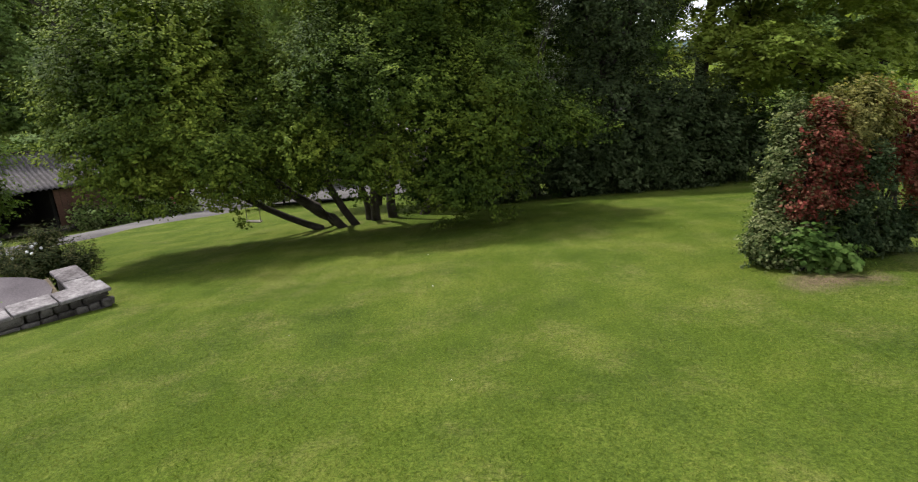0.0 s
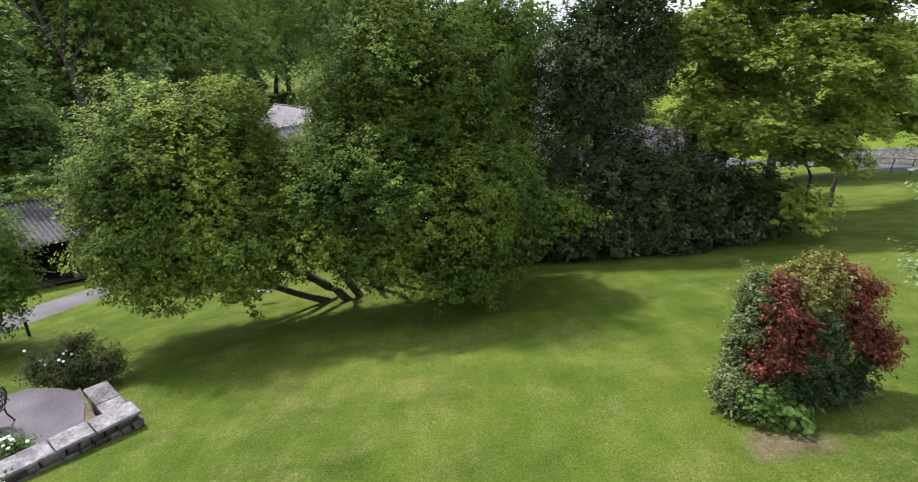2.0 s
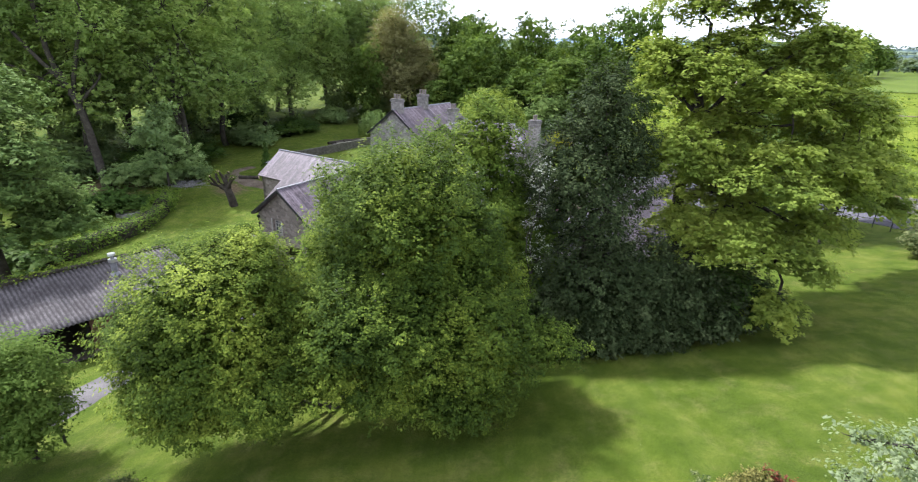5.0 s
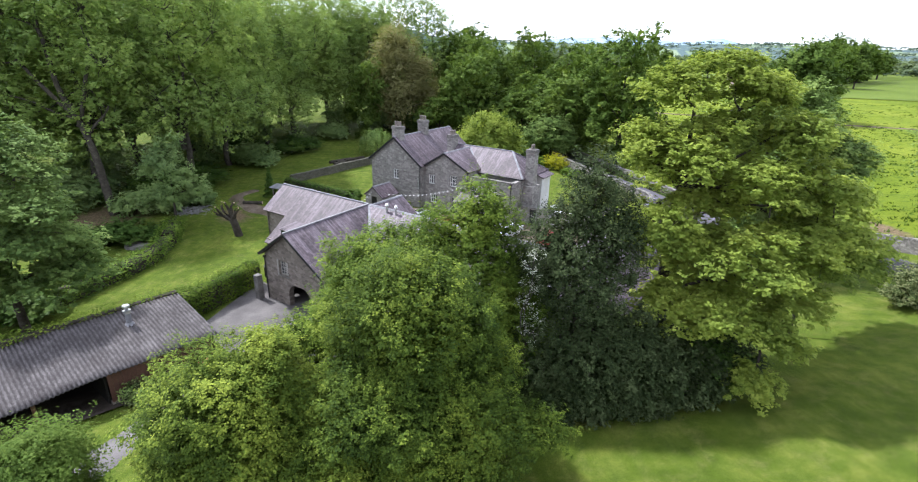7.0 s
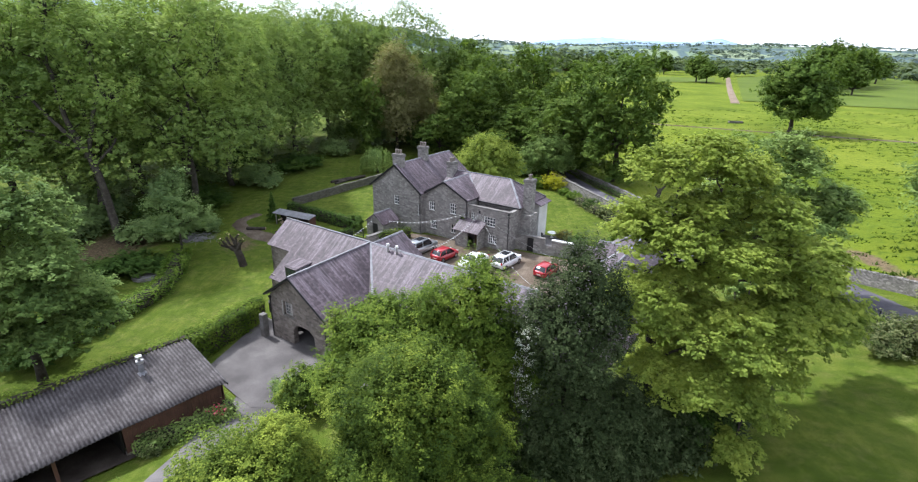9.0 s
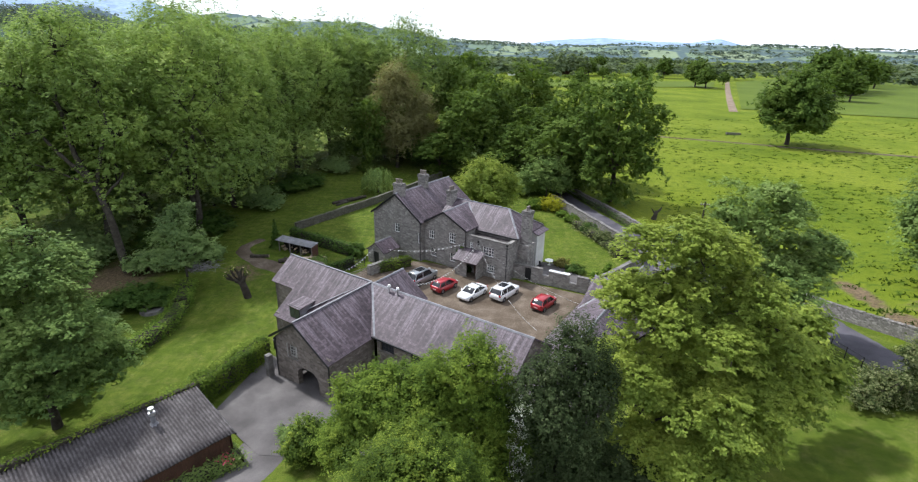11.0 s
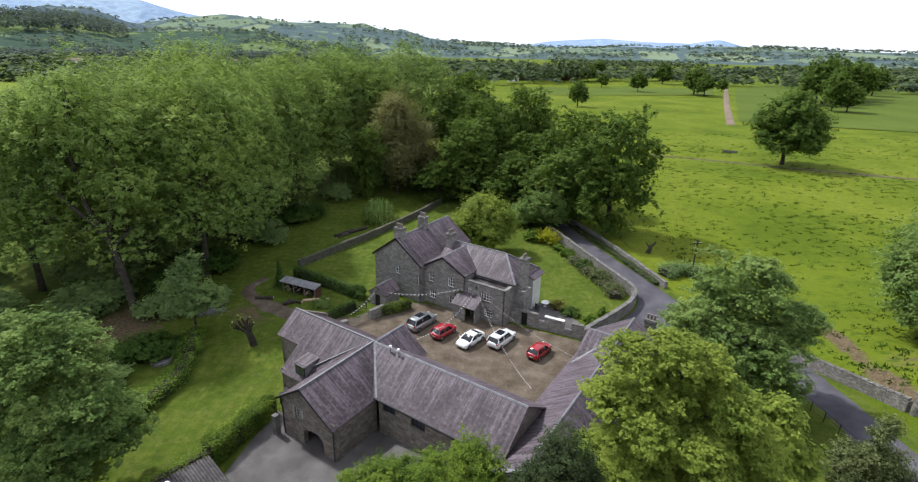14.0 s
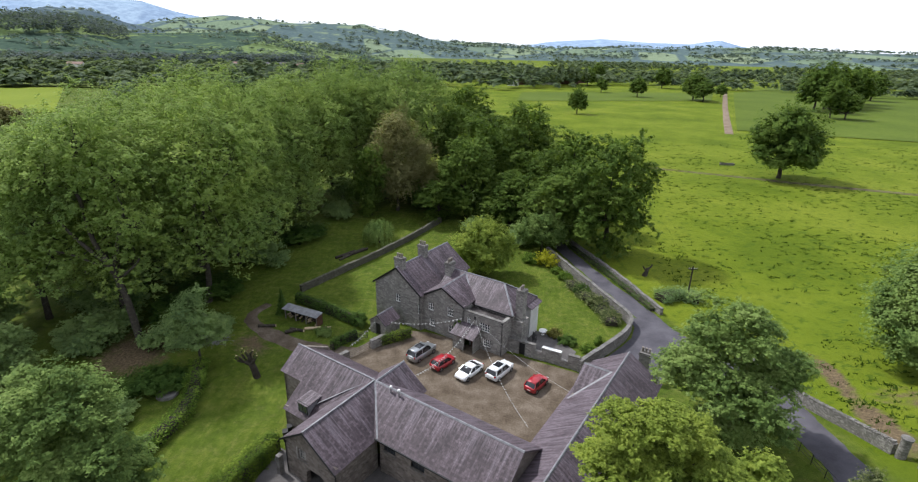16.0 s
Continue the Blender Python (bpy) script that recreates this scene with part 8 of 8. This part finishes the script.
# ---- terrace by the lawn ----
def terrace():
    C0 = Vector((-6.26, 8.03))
    d1 = Vector((-0.60, -0.80)).normalized()      # along the lawn
    d2 = Vector((-0.78, 0.63)).normalized()         # the short return
    z = 5.38
    w = thing("terrace_wall", Matrix.Identity(4), "low rubble terrace wall with broad pale coping slabs", "wall")
    rng = np.random.default_rng(3)

    def frame_of(p, d):
        return Matrix.Translation((p.x, p.y, z)) @ Matrix.Rotation(math.atan2(d.y, d.x), 4, "Z")
    m1, m2 = frame_of(C0, d1), frame_of(C0, d2)
    part("core", box_bm(-0.05, 4.6, -0.38, -0.06, -1.2, 0.48, m=m1), RUBBLE, w)
    part("core", box_bm(0.2, 1.48, 0.02, 0.34, -1.2, 0.48, m=m2), RUBBLE, w)
    # rubble facing the lawn and round the corner
    shapes = []
    for k in range(6):
        bm = bmesh.new()
        made = bmesh.ops.create_cube(bm, size=1.0)
        bmesh.ops.bevel(bm, geom=bm.edges[:], offset=0.12, segments=1, affect="EDGES")
        for v in bm.verts:
            v.co += Vector(rng.normal(0, 0.04, 3))
        me = bpy.data.meshes.new("stone")
        bm.to_mesh(me)
        bm.free()
        me.materials.append(RUBBLE)
        shapes.append(me)

    def courses(m, length, face_y):
        zz = -0.75
        row = 0
        while zz < 0.40:
            h = rng.uniform(0.10, 0.17)
            a = -0.04 - 0.1 * (row % 2)
            while a < length:
                l = rng.uniform(0.16, 0.42)
                st = part("stone", shapes[rng.integers(6)], None, w)
                st.matrix_basis = m @ Matrix.LocRotScale((a + l / 2, face_y, zz + h / 2), Euler((0, rng.normal(0, 0.03), rng.normal(0, 0.03))), (l * 0.97, 0.14, h * 0.94))
                a += l
            zz += h
            row += 1
    courses(m1, 4.4, -0.01)
    courses(frame_of(C0 + d1 * 0.0, Vector((-d1.y, d1.x)) * -1), 0.42, 0.0)
    a = -0.12
    for l in (0.78, 0.62, 0.90, 0.72, 0.85, 0.8):
        st = part("coping_slab", box_bm(a + 0.012, a + l - 0.012, -0.42, 0.07, 0.482, 0.55, m=m1 @ pose(0, 0, rng.normal(0, 0.006), rng.normal(0, 0.5), 0, 0), bevel=0.012), TERRACE_COPING, w)
        a += l
    a = 0.12
    for l in (0.66, 0.76):
        part("coping_slab", box_bm(a + 0.012, a + l - 0.012, -0.03, 0.40, 0.484, 0.552, m=m2 @ pose(0, 0, rng.normal(0, 0.006)), bevel=0.012), TERRACE_COPING, w)
        a += l
    # paving inside, a shallow soil bed along the return
    bm = bmesh.new()
    pts = [bm.verts.new((x, y, z + 0.12)) for x, y in ((-7.02, 7.72), (-7.45, 8.2), (-7.85, 8.82), (-8.25, 9.16), (-8.7, 9.26), (-9.4, 9.22), (-9.95, 8.62), (-11.6, 6.9), (-12.2, 5.4), (-9.36, 4.62))]
    f = bm.faces.new(pts)
    ex = bmesh.ops.extrude_face_region(bm, geom=[f])
    bmesh.ops.translate(bm, verts=[e for e in ex["geom"] if isinstance(e, bmesh.types.BMVert)], vec=(0, 0, -0.9))
    bmesh.ops.recalc_face_normals(bm, faces=bm.faces)
    tagged(part("terrace_floor", bm, PATIO), "worn purplish grey paved terrace", "paving", kind="structure")
    bm = bmesh.new()
    top = [bm.verts.new((x, y, z + 0.10)) for x, y in ((-7.02, 7.70), (-6.92, 8.0), (-7.70, 8.74), (-8.3, 9.3), (-8.4, 9.1), (-7.6, 8.1))]
    f = bm.faces.new(top)
    ex = bmesh.ops.extrude_face_region(bm, geom=[f])
    bmesh.ops.translate(bm, verts=[e for e in ex["geom"] if isinstance(e, bmesh.types.BMVert)], vec=(0, 0, -0.8))
    bmesh.ops.recalc_face_normals(bm, faces=bm.faces)
    tagged(part("soil_bed", bm, SOIL), "narrow bare soil bed inside the terrace wall", "soil bed", kind="structure")

    # cast chair with a lattice back
    c = Vector((-9.02, 8.0))
    t = thing("cast_iron_chair", pose(c.x, c.y, z + 0.12, 0, 0, -82), "black cast iron garden armchair with a lattice back", "chair")
    bm = cyl_bm(0.23, 0.23, 0.40, 0.425, 18)
    part("seat", bm, IRON, t)
    part("cushion", cyl_bm(0.21, 0.19, 0.425, 0.47, 18), PATIO, t, "thin grey seat pad")
    for a0 in (45, 135, 225, 315):
        x, y = 0.19 * math.cos(radians(a0)), 0.19 * math.sin(radians(a0))
        part("leg", limbs_mesh("leg", [([(x, y, 0.40), (x * 1.1, y * 1.1, 0.2), (x * 1.5, y * 1.5, 0.0)], 0.018, 0.016)], IRON, 6), None, t)
    ring = [(-0.2 * math.cos(radians(a)), 0.21 + 0.05 * math.sin(radians(a)), 0.62 + 0.26 * math.sin(radians(a))) for a in range(-60, 246, 15)]
    part("back_frame", limbs_mesh("back_frame", [(ring, 0.016, 0.016)], IRON, 6), None, t)
    lattice = []
    for k in range(-2, 3):
        lattice.append(([(k * 0.075 - 0.07, 0.22, 0.46), (k * 0.06, 0.23, 0.64), (k * 0.05 + 0.06, 0.24, 0.84)], 0.008, 0.008))
        lattice.append(([(k * 0.075 + 0.07, 0.22, 0.46), (k * 0.06, 0.23, 0.64), (k * 0.05 - 0.06, 0.24, 0.84)], 0.008, 0.008))
    part("back_lattice", limbs_mesh("back_lattice", lattice, IRON, 5), None, t)
    for s in (-1, 1):
        part("arm", limbs_mesh("arm", [([(s * 0.20, 0.20, 0.66), (s * 0.27, 0.0, 0.66), (s * 0.25, -0.18, 0.64), (s * 0.21, -0.16, 0.42)], 0.016, 0.014)], IRON, 6), None, t)


TERRACE_COPING = two_scale("lichened_coping", (0.080, 0.070, 0.070), (0.160, 0.144, 0.146), (0.290, 0.272, 0.268), 3.0, 15.0, 0.9, 0.5, 0.01, 0.0, 0.10)
RUBBLE = two_scale("wall_rubble", (0.032, 0.028, 0.025), (0.066, 0.059, 0.053), (0.125, 0.114, 0.104), 1.5, 16.0, 0.92, 0.6, 0.01, 0.0, 0.25)
PATIO = two_scale("worn_terrace", (0.072, 0.062, 0.067), (0.108, 0.094, 0.101), (0.155, 0.138, 0.142), 0.9, 26.0, 0.9)
SOIL = two_scale("dry_soil", (0.075, 0.05, 0.032), (0.11, 0.092, 0.06), (0.20, 0.15, 0.10), 2.0, 22.0, 0.95, 0.6)
terrace()


def swing():
    x, y = -7.0, 16.4
    z = gz(x, y)
    t = thing("rope_swing", pose(x, y, z), "wooden plank swing hung on two ropes from a bough", "swing")
    part("seat", box_bm(-0.27, 0.27, -0.09, 0.09, 0.42, 0.46, bevel=0.008), OLD_WOOD, t)
    for s in (-0.23, 0.23):
        part("rope", cyl_bm(0.012, 0.012, 0.44, 3.2, 6, Matrix.Translation((s, 0, 0))), OLD_WOOD, t)


swing()


def bollard():
    t = thing("bollard_light", pose(-14.3, 14.7, gz(-14.3, 14.7)), "small black bollard light with a pale top", "light")
    part("post", cyl_bm(0.05, 0.05, -0.1, 0.55, 10), IRON, t)
    part("lens", cyl_bm(0.055, 0.055, 0.55, 0.68, 10), WHITE_PAINT, t)
    part("cap", cyl_bm(0.06, 0.05, 0.68, 0.71, 10), IRON, t)


bollard()


# ---- cars ----
TYRE = plain("tyre_rubber", (0.02, 0.02, 0.022), 0.85)
RIM = plain("alloy_rim", (0.45, 0.45, 0.47), 0.3, 0.9)
LAMP_RED = plain("red_lamp_lens", (0.35, 0.012, 0.012), 0.15)
LAMP_CLEAR = plain("clear_lamp_lens", (0.7, 0.72, 0.75), 0.12)
CAR_GLASS = plain("tinted_car_glass", (0.018, 0.02, 0.024), 0.05)


def loft(rows, close=True):
    """Rings of equal count joined into a skin, capped at both ends."""
    bm = bmesh.new()
    rings = [[bm.verts.new(p) for p in r] for r in rows]
    n = len(rings[0])
    for a, b in zip(rings, rings[1:]):
        for k in range(n):
            j = (k + 1) % n
            bm.faces.new((a[k], a[j], b[j], b[k]))
    bm.faces.new(rings[0][::-1])
    bm.faces.new(rings[-1])
    bmesh.ops.recalc_face_normals(bm, faces=bm.faces)
    return bm


def car(x, y, turn, paint, spec, label, group="parked cars"):
    """x runs from tail to nose. spec: length, width, height, belt, bonnet z, tail z, cabin stations as shares of the length."""
    L, W, H, belt, bonnet, tail, (r0, r1, r2, r3) = spec
    t = thing("car", pose(x, y, gz(x, y) + 0.07, 0, 0, turn), label, "car", group)
    hw = W / 2
    body = []
    for s, wide, top, low in ((0.0, 0.80, tail - 0.18, 0.42), (0.02, 0.90, tail - 0.04, 0.32), (0.08, 0.98, tail, 0.24), (0.25, 1.0, belt, 0.20), (0.5, 1.0, belt - 0.01, 0.19), (0.68, 1.0, belt - 0.03, 0.20), (0.76, 0.99, (belt + bonnet) / 2, 0.20), (0.88, 0.96, bonnet, 0.22), (0.96, 0.90, bonnet - 0.09, 0.28), (1.0, 0.78, bonnet - 0.24, 0.38)):
        px, w = (s - 0.5) * L, hw * wide
        body.append([(px, -w * 0.94, low), (px, -w, low + 0.16), (px, -w, (low + top) / 2 + 0.05), (px, -w * 0.95, top - 0.05), (px, -w * 0.80, top), (px, 0, top + 0.025), (px, w * 0.80, top), (px, w * 0.95, top - 0.05), (px, w, (low + top) / 2 + 0.05), (px, w, low + 0.16), (px, w * 0.94, low)])
    b = part("body", loft(body), paint, t, "", True)
    cab = []
    for s, wb, zt in ((r0, 0.86, belt - 0.02), (r0 + 0.01, 0.86, belt + 0.02), (r1, 0.74, H - 0.04), ((r1 + r2) / 2, 0.76, H), (r2, 0.74, H - 0.05), (r3, 0.86, belt - 0.03)):
        px = (s - 0.5) * L
        base = hw * 0.93
        top = hw * wb
        cab.append([(px, -base, belt - 0.06), (px, -top, zt - 0.06 if zt > belt + 0.1 else zt), (px, -top * 0.8, zt), (px, top * 0.8, zt), (px, top, zt - 0.06 if zt > belt + 0.1 else zt), (px, base, belt - 0.06)])
    part("greenhouse", loft(cab), CAR_GLASS, t, "dark tinted glass", True)
    roof = []
    for s, k, dz in ((r1 - 0.01, 0.73, 0.0), (r1 + 0.03, 0.76, 0.035), ((r1 + r2) / 2, 0.78, 0.05), (r2 - 0.03, 0.76, 0.03), (r2 + 0.01, 0.73, -0.015)):
        px = (s - 0.5) * L
        top = hw * k
        roof.append([(px, -top - 0.01, H - 0.12 + dz), (px, -top * 0.85, H - 0.03 + dz), (px, 0, H - 0.01 + dz), (px, top * 0.85, H - 0.03 + dz), (px, top + 0.01, H - 0.12 + dz), (px, 0, H - 0.14 + dz)])
    part("roof", loft(roof), paint, t, "", True)
    for s in (-1, 1):
        for a0, a1, za, zb in ((r0, r1, belt, H - 0.05), (r3, r2, belt, H - 0.07), ((r1 + r2) / 2 - 0.02, (r1 + r2) / 2, belt, H - 0.03)):
            p = Vector(((a0 - 0.5) * L, s * hw * 0.925, za - 0.03))
            q = Vector(((a1 - 0.5) * L, s * hw * 0.77, zb))
            strip(t, "pillar", p, q, 0.085, 0.05, paint)
    for fx in (0.18, 0.815):
        for s in (-1, 1):
            m = pose((fx - 0.5) * L, s * (hw - 0.10), 0.33, 90, 0, 0)
            w = part("wheel", cyl_bm(0.33, 0.33, -0.11, 0.11, 18, m), TYRE, t)
            part("rim", cyl_bm(0.21, 0.19, -0.118, 0.118, 12, m), RIM, w)
    for s in (-1, 1):
        part("headlight", box_bm(L * 0.445, L * 0.475, min(s * hw * 0.52, s * hw * 0.84), max(s * hw * 0.52, s * hw * 0.84), bonnet - 0.20, bonnet - 0.07, bevel=0.02), LAMP_CLEAR, t)
        part("tail_light", box_bm(-L * 0.497, -L * 0.465, min(s * hw * 0.62, s * hw * 0.88), max(s * hw * 0.62, s * hw * 0.88), tail - 0.24, tail - 0.02, bevel=0.02), LAMP_RED, t)
        part("mirror", box_bm((r3 - 0.5) * L - 0.28, (r3 - 0.5) * L - 0.14, min(s * hw, s * (hw + 0.16)), max(s * hw, s * (hw + 0.16)), belt, belt + 0.13, bevel=0.02), paint, t)
    part("number_plate", box_bm(-L * 0.503, -L * 0.495, -0.26, 0.26, tail - 0.42, tail - 0.31), WHITE_PAINT, t)
    part("bumper", box_bm(-L * 0.5, -L * 0.47, -hw * 0.8, hw * 0.8, 0.30, 0.42, bevel=0.02), TYRE, t)
    return t


def parked_cars():
    silver = plain("silver_paint", (0.42, 0.44, 0.46), 0.28, 0.7, 0.6)
    red = plain("red_paint", (0.36, 0.012, 0.022), 0.3, 0.1, 0.8)
    white = plain("white_car_paint", (0.80, 0.81, 0.82), 0.3, 0.0, 0.8)
    suv = (4.65, 1.84, 1.78, 1.08, 1.06, 1.10, (0.02, 0.09, 0.62, 0.75))
    hatch = (3.75, 1.66, 1.50, 0.94, 0.90, 0.98, (0.03, 0.14, 0.58, 0.78))
    coupe = (4.25, 1.84, 1.38, 0.90, 0.86, 0.96, (0.07, 0.33, 0.56, 0.76))
    small_suv = (4.4, 1.86, 1.66, 1.02, 1.0, 1.05, (0.02, 0.10, 0.60, 0.75))
    a = car(-4.75, 60.35, 53, silver, suv, "silver estate off-roader parked on the gravel yard")
    b = car(-1.75, 58.1, 50, red, hatch, "small red hatchback parked beside the silver car")
    car(1.75, 56.25, 231, white, coupe, "white coupe parked nose out on the yard")
    d = car(5.75, 56.45, 51.5, white, small_suv, "white compact off-roader with a black glass roof")
    car(10.2, 53.8, 51, red, hatch, "small rounded red hatchback at the yard's end")
    for c, spec in ((a, suv), (d, small_suv)):
        L, H = spec[0], spec[2]
        part("sunroof", box_bm(-L * 0.22, L * 0.04, -0.48, 0.48, H + 0.03, H + 0.055, bevel=0.01), CAR_GLASS, c, "black glass sunroof")


parked_cars()


# ---- field gate at the yard's mouth ----
def yard_gate():
    g = thing("metal_gate", pose(18.1, 56.9, gz(18.1, 56.9), 0, 0, 49), "grey metal field gate swung open along the garden wall", "gate")
    for x in (0.0, 3.5):
        part("stile", cyl_bm(0.035, 0.035, 0.08, 1.28, 8, Matrix.Translation((x, 0, 0))), IRON, g)
    for z in (0.18, 0.42, 0.66, 0.92, 1.22):
        part("bar", cyl_bm(0.026, 0.026, 0.0, 3.5, 8, pose(0, 0, z, 0, 90, 0)), IRON, g)
    for x0, x1 in ((0.05, 1.75), (3.45, 1.75)):
        part("brace", limbs_mesh("brace", [([(x0, 0.03, 0.2), ((x0 + x1) / 2, 0.03, 0.7), (x1, 0.03, 1.2)], 0.02, 0.02)], IRON, 6), None, g)
    part("hanging_post", box_bm(-0.22, -0.08, -0.07, 0.07, -0.2, 1.4), OLD_WOOD, g, "weathered wooden hanging post")


yard_gate()


# ---- bunting over the yard ----
BUNTING_CLOTH = plain("bunting_cloth", (0.42, 0.42, 0.41), 0.8)

def bunting():
    flag = bpy.data.meshes.new("flag")
    flag.from_pydata([(-0.11, 0, 0), (0.11, 0, 0), (0, 0.01, -0.24), (-0.11, 0.006, 0), (0.11, 0.006, 0), (0, 0.016, -0.24)], [], [(0, 1, 2), (5, 4, 3), (0, 3, 4, 1), (1, 4, 5, 2), (2, 5, 3, 0)])
    flag.materials.append(BUNTING_CLOTH)
    m = pose(-5.4, 67.2, 0.0, 0, 0, -33.5)
    top = m @ Vector((9.0, 0.75, 4.6))
    runs = [(top, Vector((-5.4, 47.6, 5.6)), 1.6), (top, Vector((7.6, 42.4, 3.6)), 1.4), (top, Vector((13.9, 48.6, 3.0)), 0.9), (m @ Vector((7.4, 0.7, 4.4)), m @ Vector((-3.0, -3.9, 2.4)), 0.7), (m @ Vector((-4.6, -4.7, 2.6)), Vector((-14.6, 60.0, 1.6)), 0.4)]
    for k, (p, q, sag) in enumerate(runs):
        t = thing("bunting", Matrix.Identity(4), "string of small white bunting flags across the yard", "bunting", "bunting strings")
        n = max(10, int((q - p).length / 0.55))
        pts = [p.lerp(q, i / n) - Vector((0, 0, sag * 4 * (i / n) * (1 - i / n))) for i in range(n + 1)]
        part("cord", limbs_mesh("cord", [([tuple(v) for v in pts], 0.011, 0.011)], BUNTING_CLOTH, 4), None, t)
        turn = math.degrees(math.atan2(q.y - p.y, q.x - p.x))
        for i in range(1, n):
            f = part("flag", flag, None, t)
            f.matrix_basis = pose(*pts[i], 40 + (i * 37) % 23, 0, turn + (i * 53) % 31 - 15)


bunting()


# ---- small growth on the lawn ----
def lawn_detail():
    rng = np.random.default_rng(41)
    n = 130000
    y = 1.2 + 13.0 * rng.random(n) ** 1.5
    x = rng.uniform(-1.05, 1.05, n) * (1.5 + y * 0.95)
    ok = ~((x < -5.2) & (y < 10.5) & (x * 0.9 + y < 2.6)) & ~((x > 4.1) & (x < 7.0) & (y > 6.5) & (y < 8.6))
    ok &= rng.random(n) < np.clip((y - 1.2) / 2.2, 0, 1)
    x, y = x[ok], y[ok]
    n = len(x)
    z = ground_z(x, y) + 0.05 * (np.sin(x * 0.7 + np.sin(y * 0.45) * 1.6) * np.sin(y * 0.6 + 0.8)) - 0.004
    a = rng.uniform(0, 2 * math.pi, n)
    h = rng.uniform(0.012, 0.032, n)
    w = rng.uniform(0.0022, 0.0048, n)
    lean = rng.normal(0, 1.3, (n, 2)) * h[:, None]
    base = np.column_stack([x, y, z])
    side = np.column_stack([np.cos(a) * w, np.sin(a) * w, 0 * a])
    tip = base + np.column_stack([lean, h])
    V = np.stack([base - side, base + side, tip], 1).reshape(-1, 3)
    tagged(new("grass_blades", mesh_from("grass_blades", V, np.arange(n * 3), 3, BLADE)), "short mown grass blades of the lawn", "grass", kind="stuff")
    bm = bmesh.new()
    for k in range(14):
        yy = 3.0 + 13 * rng.random()
        xx = rng.uniform(-0.9, 0.75) * (1 + yy * 0.8)
        zz = gz(xx, yy) + 0.05
        made = bmesh.ops.create_circle(bm, cap_ends=True, segments=6, radius=rng.uniform(0.004, 0.008))
        bmesh.ops.translate(bm, verts=made["verts"], vec=(xx, yy, zz))
    tagged(part("daisies", bm, WHITE_PAINT), "scattered white daisies in the lawn", "flowers", kind="stuff")


BLADE = leaf_material("grass_blade", (0.050, 0.088, 0.010), (0.112, 0.152, 0.018), (0.200, 0.215, 0.055), 2.0, 0.7, 0.4)
lawn_detail()


def pasture_tufts():
    """Rank tufts that the sheep leave standing in the pasture."""
    rng = np.random.default_rng(61)
    n = 5200
    y = rng.uniform(34, 235, n)
    x = rng.uniform(40, 60 + y * 0.9, n)
    keep = (x > 30 + side_gap(y)) & (np.sin(x * 0.11 + 2 * np.sin(y * 0.05)) + np.sin(y * 0.13 + 1.3) + rng.normal(0, 1.0, n) > -0.6)
    x, y = x[keep], y[keep]
    n, per = len(x), 9
    r = rng.uniform(0.25, 0.75, n)
    a, d = rng.uniform(0, 2 * math.pi, (n, per)), rng.random((n, per)) ** 0.6
    bx, by = x[:, None] + np.cos(a) * d * r[:, None] * 1.5, y[:, None] + np.sin(a) * d * r[:, None] * 0.9
    bz = ground_z(bx, by) - 0.02
    h = (0.16 + 0.30 * r)[:, None] * rng.uniform(0.6, 1.2, (n, per))
    w = rng.uniform(0.07, 0.15, (n, per))
    c = rng.uniform(0, 2 * math.pi, (n, per))
    lean = rng.normal(0, 0.9, (n, per, 2)) * h[:, :, None]
    base = np.stack([bx, by, bz], -1)
    side = np.stack([np.cos(c) * w, np.sin(c) * w, 0 * c], -1)
    tip = base + np.concatenate([lean, h[:, :, None]], -1)
    V = np.stack([base - side, base + side, tip], 2).reshape(-1, 3)
    tagged(new("grass_tufts", mesh_from("grass_tufts", V, np.arange(len(V)), 3, TUFT)), "dark rank grass tufts scattered over the pasture", "grass", kind="stuff")


def side_gap(y):
    order = np.argsort(lane_line[:, 1])
    return np.interp(y, lane_line[order, 1], lane_line[order, 0]) - 30 + 5.5


TUFT = leaf_material("tuft_blade", (0.030, 0.060, 0.008), (0.052, 0.092, 0.012), (0.085, 0.125, 0.020), 0.3, 0.8, 0.25)
pasture_tufts()
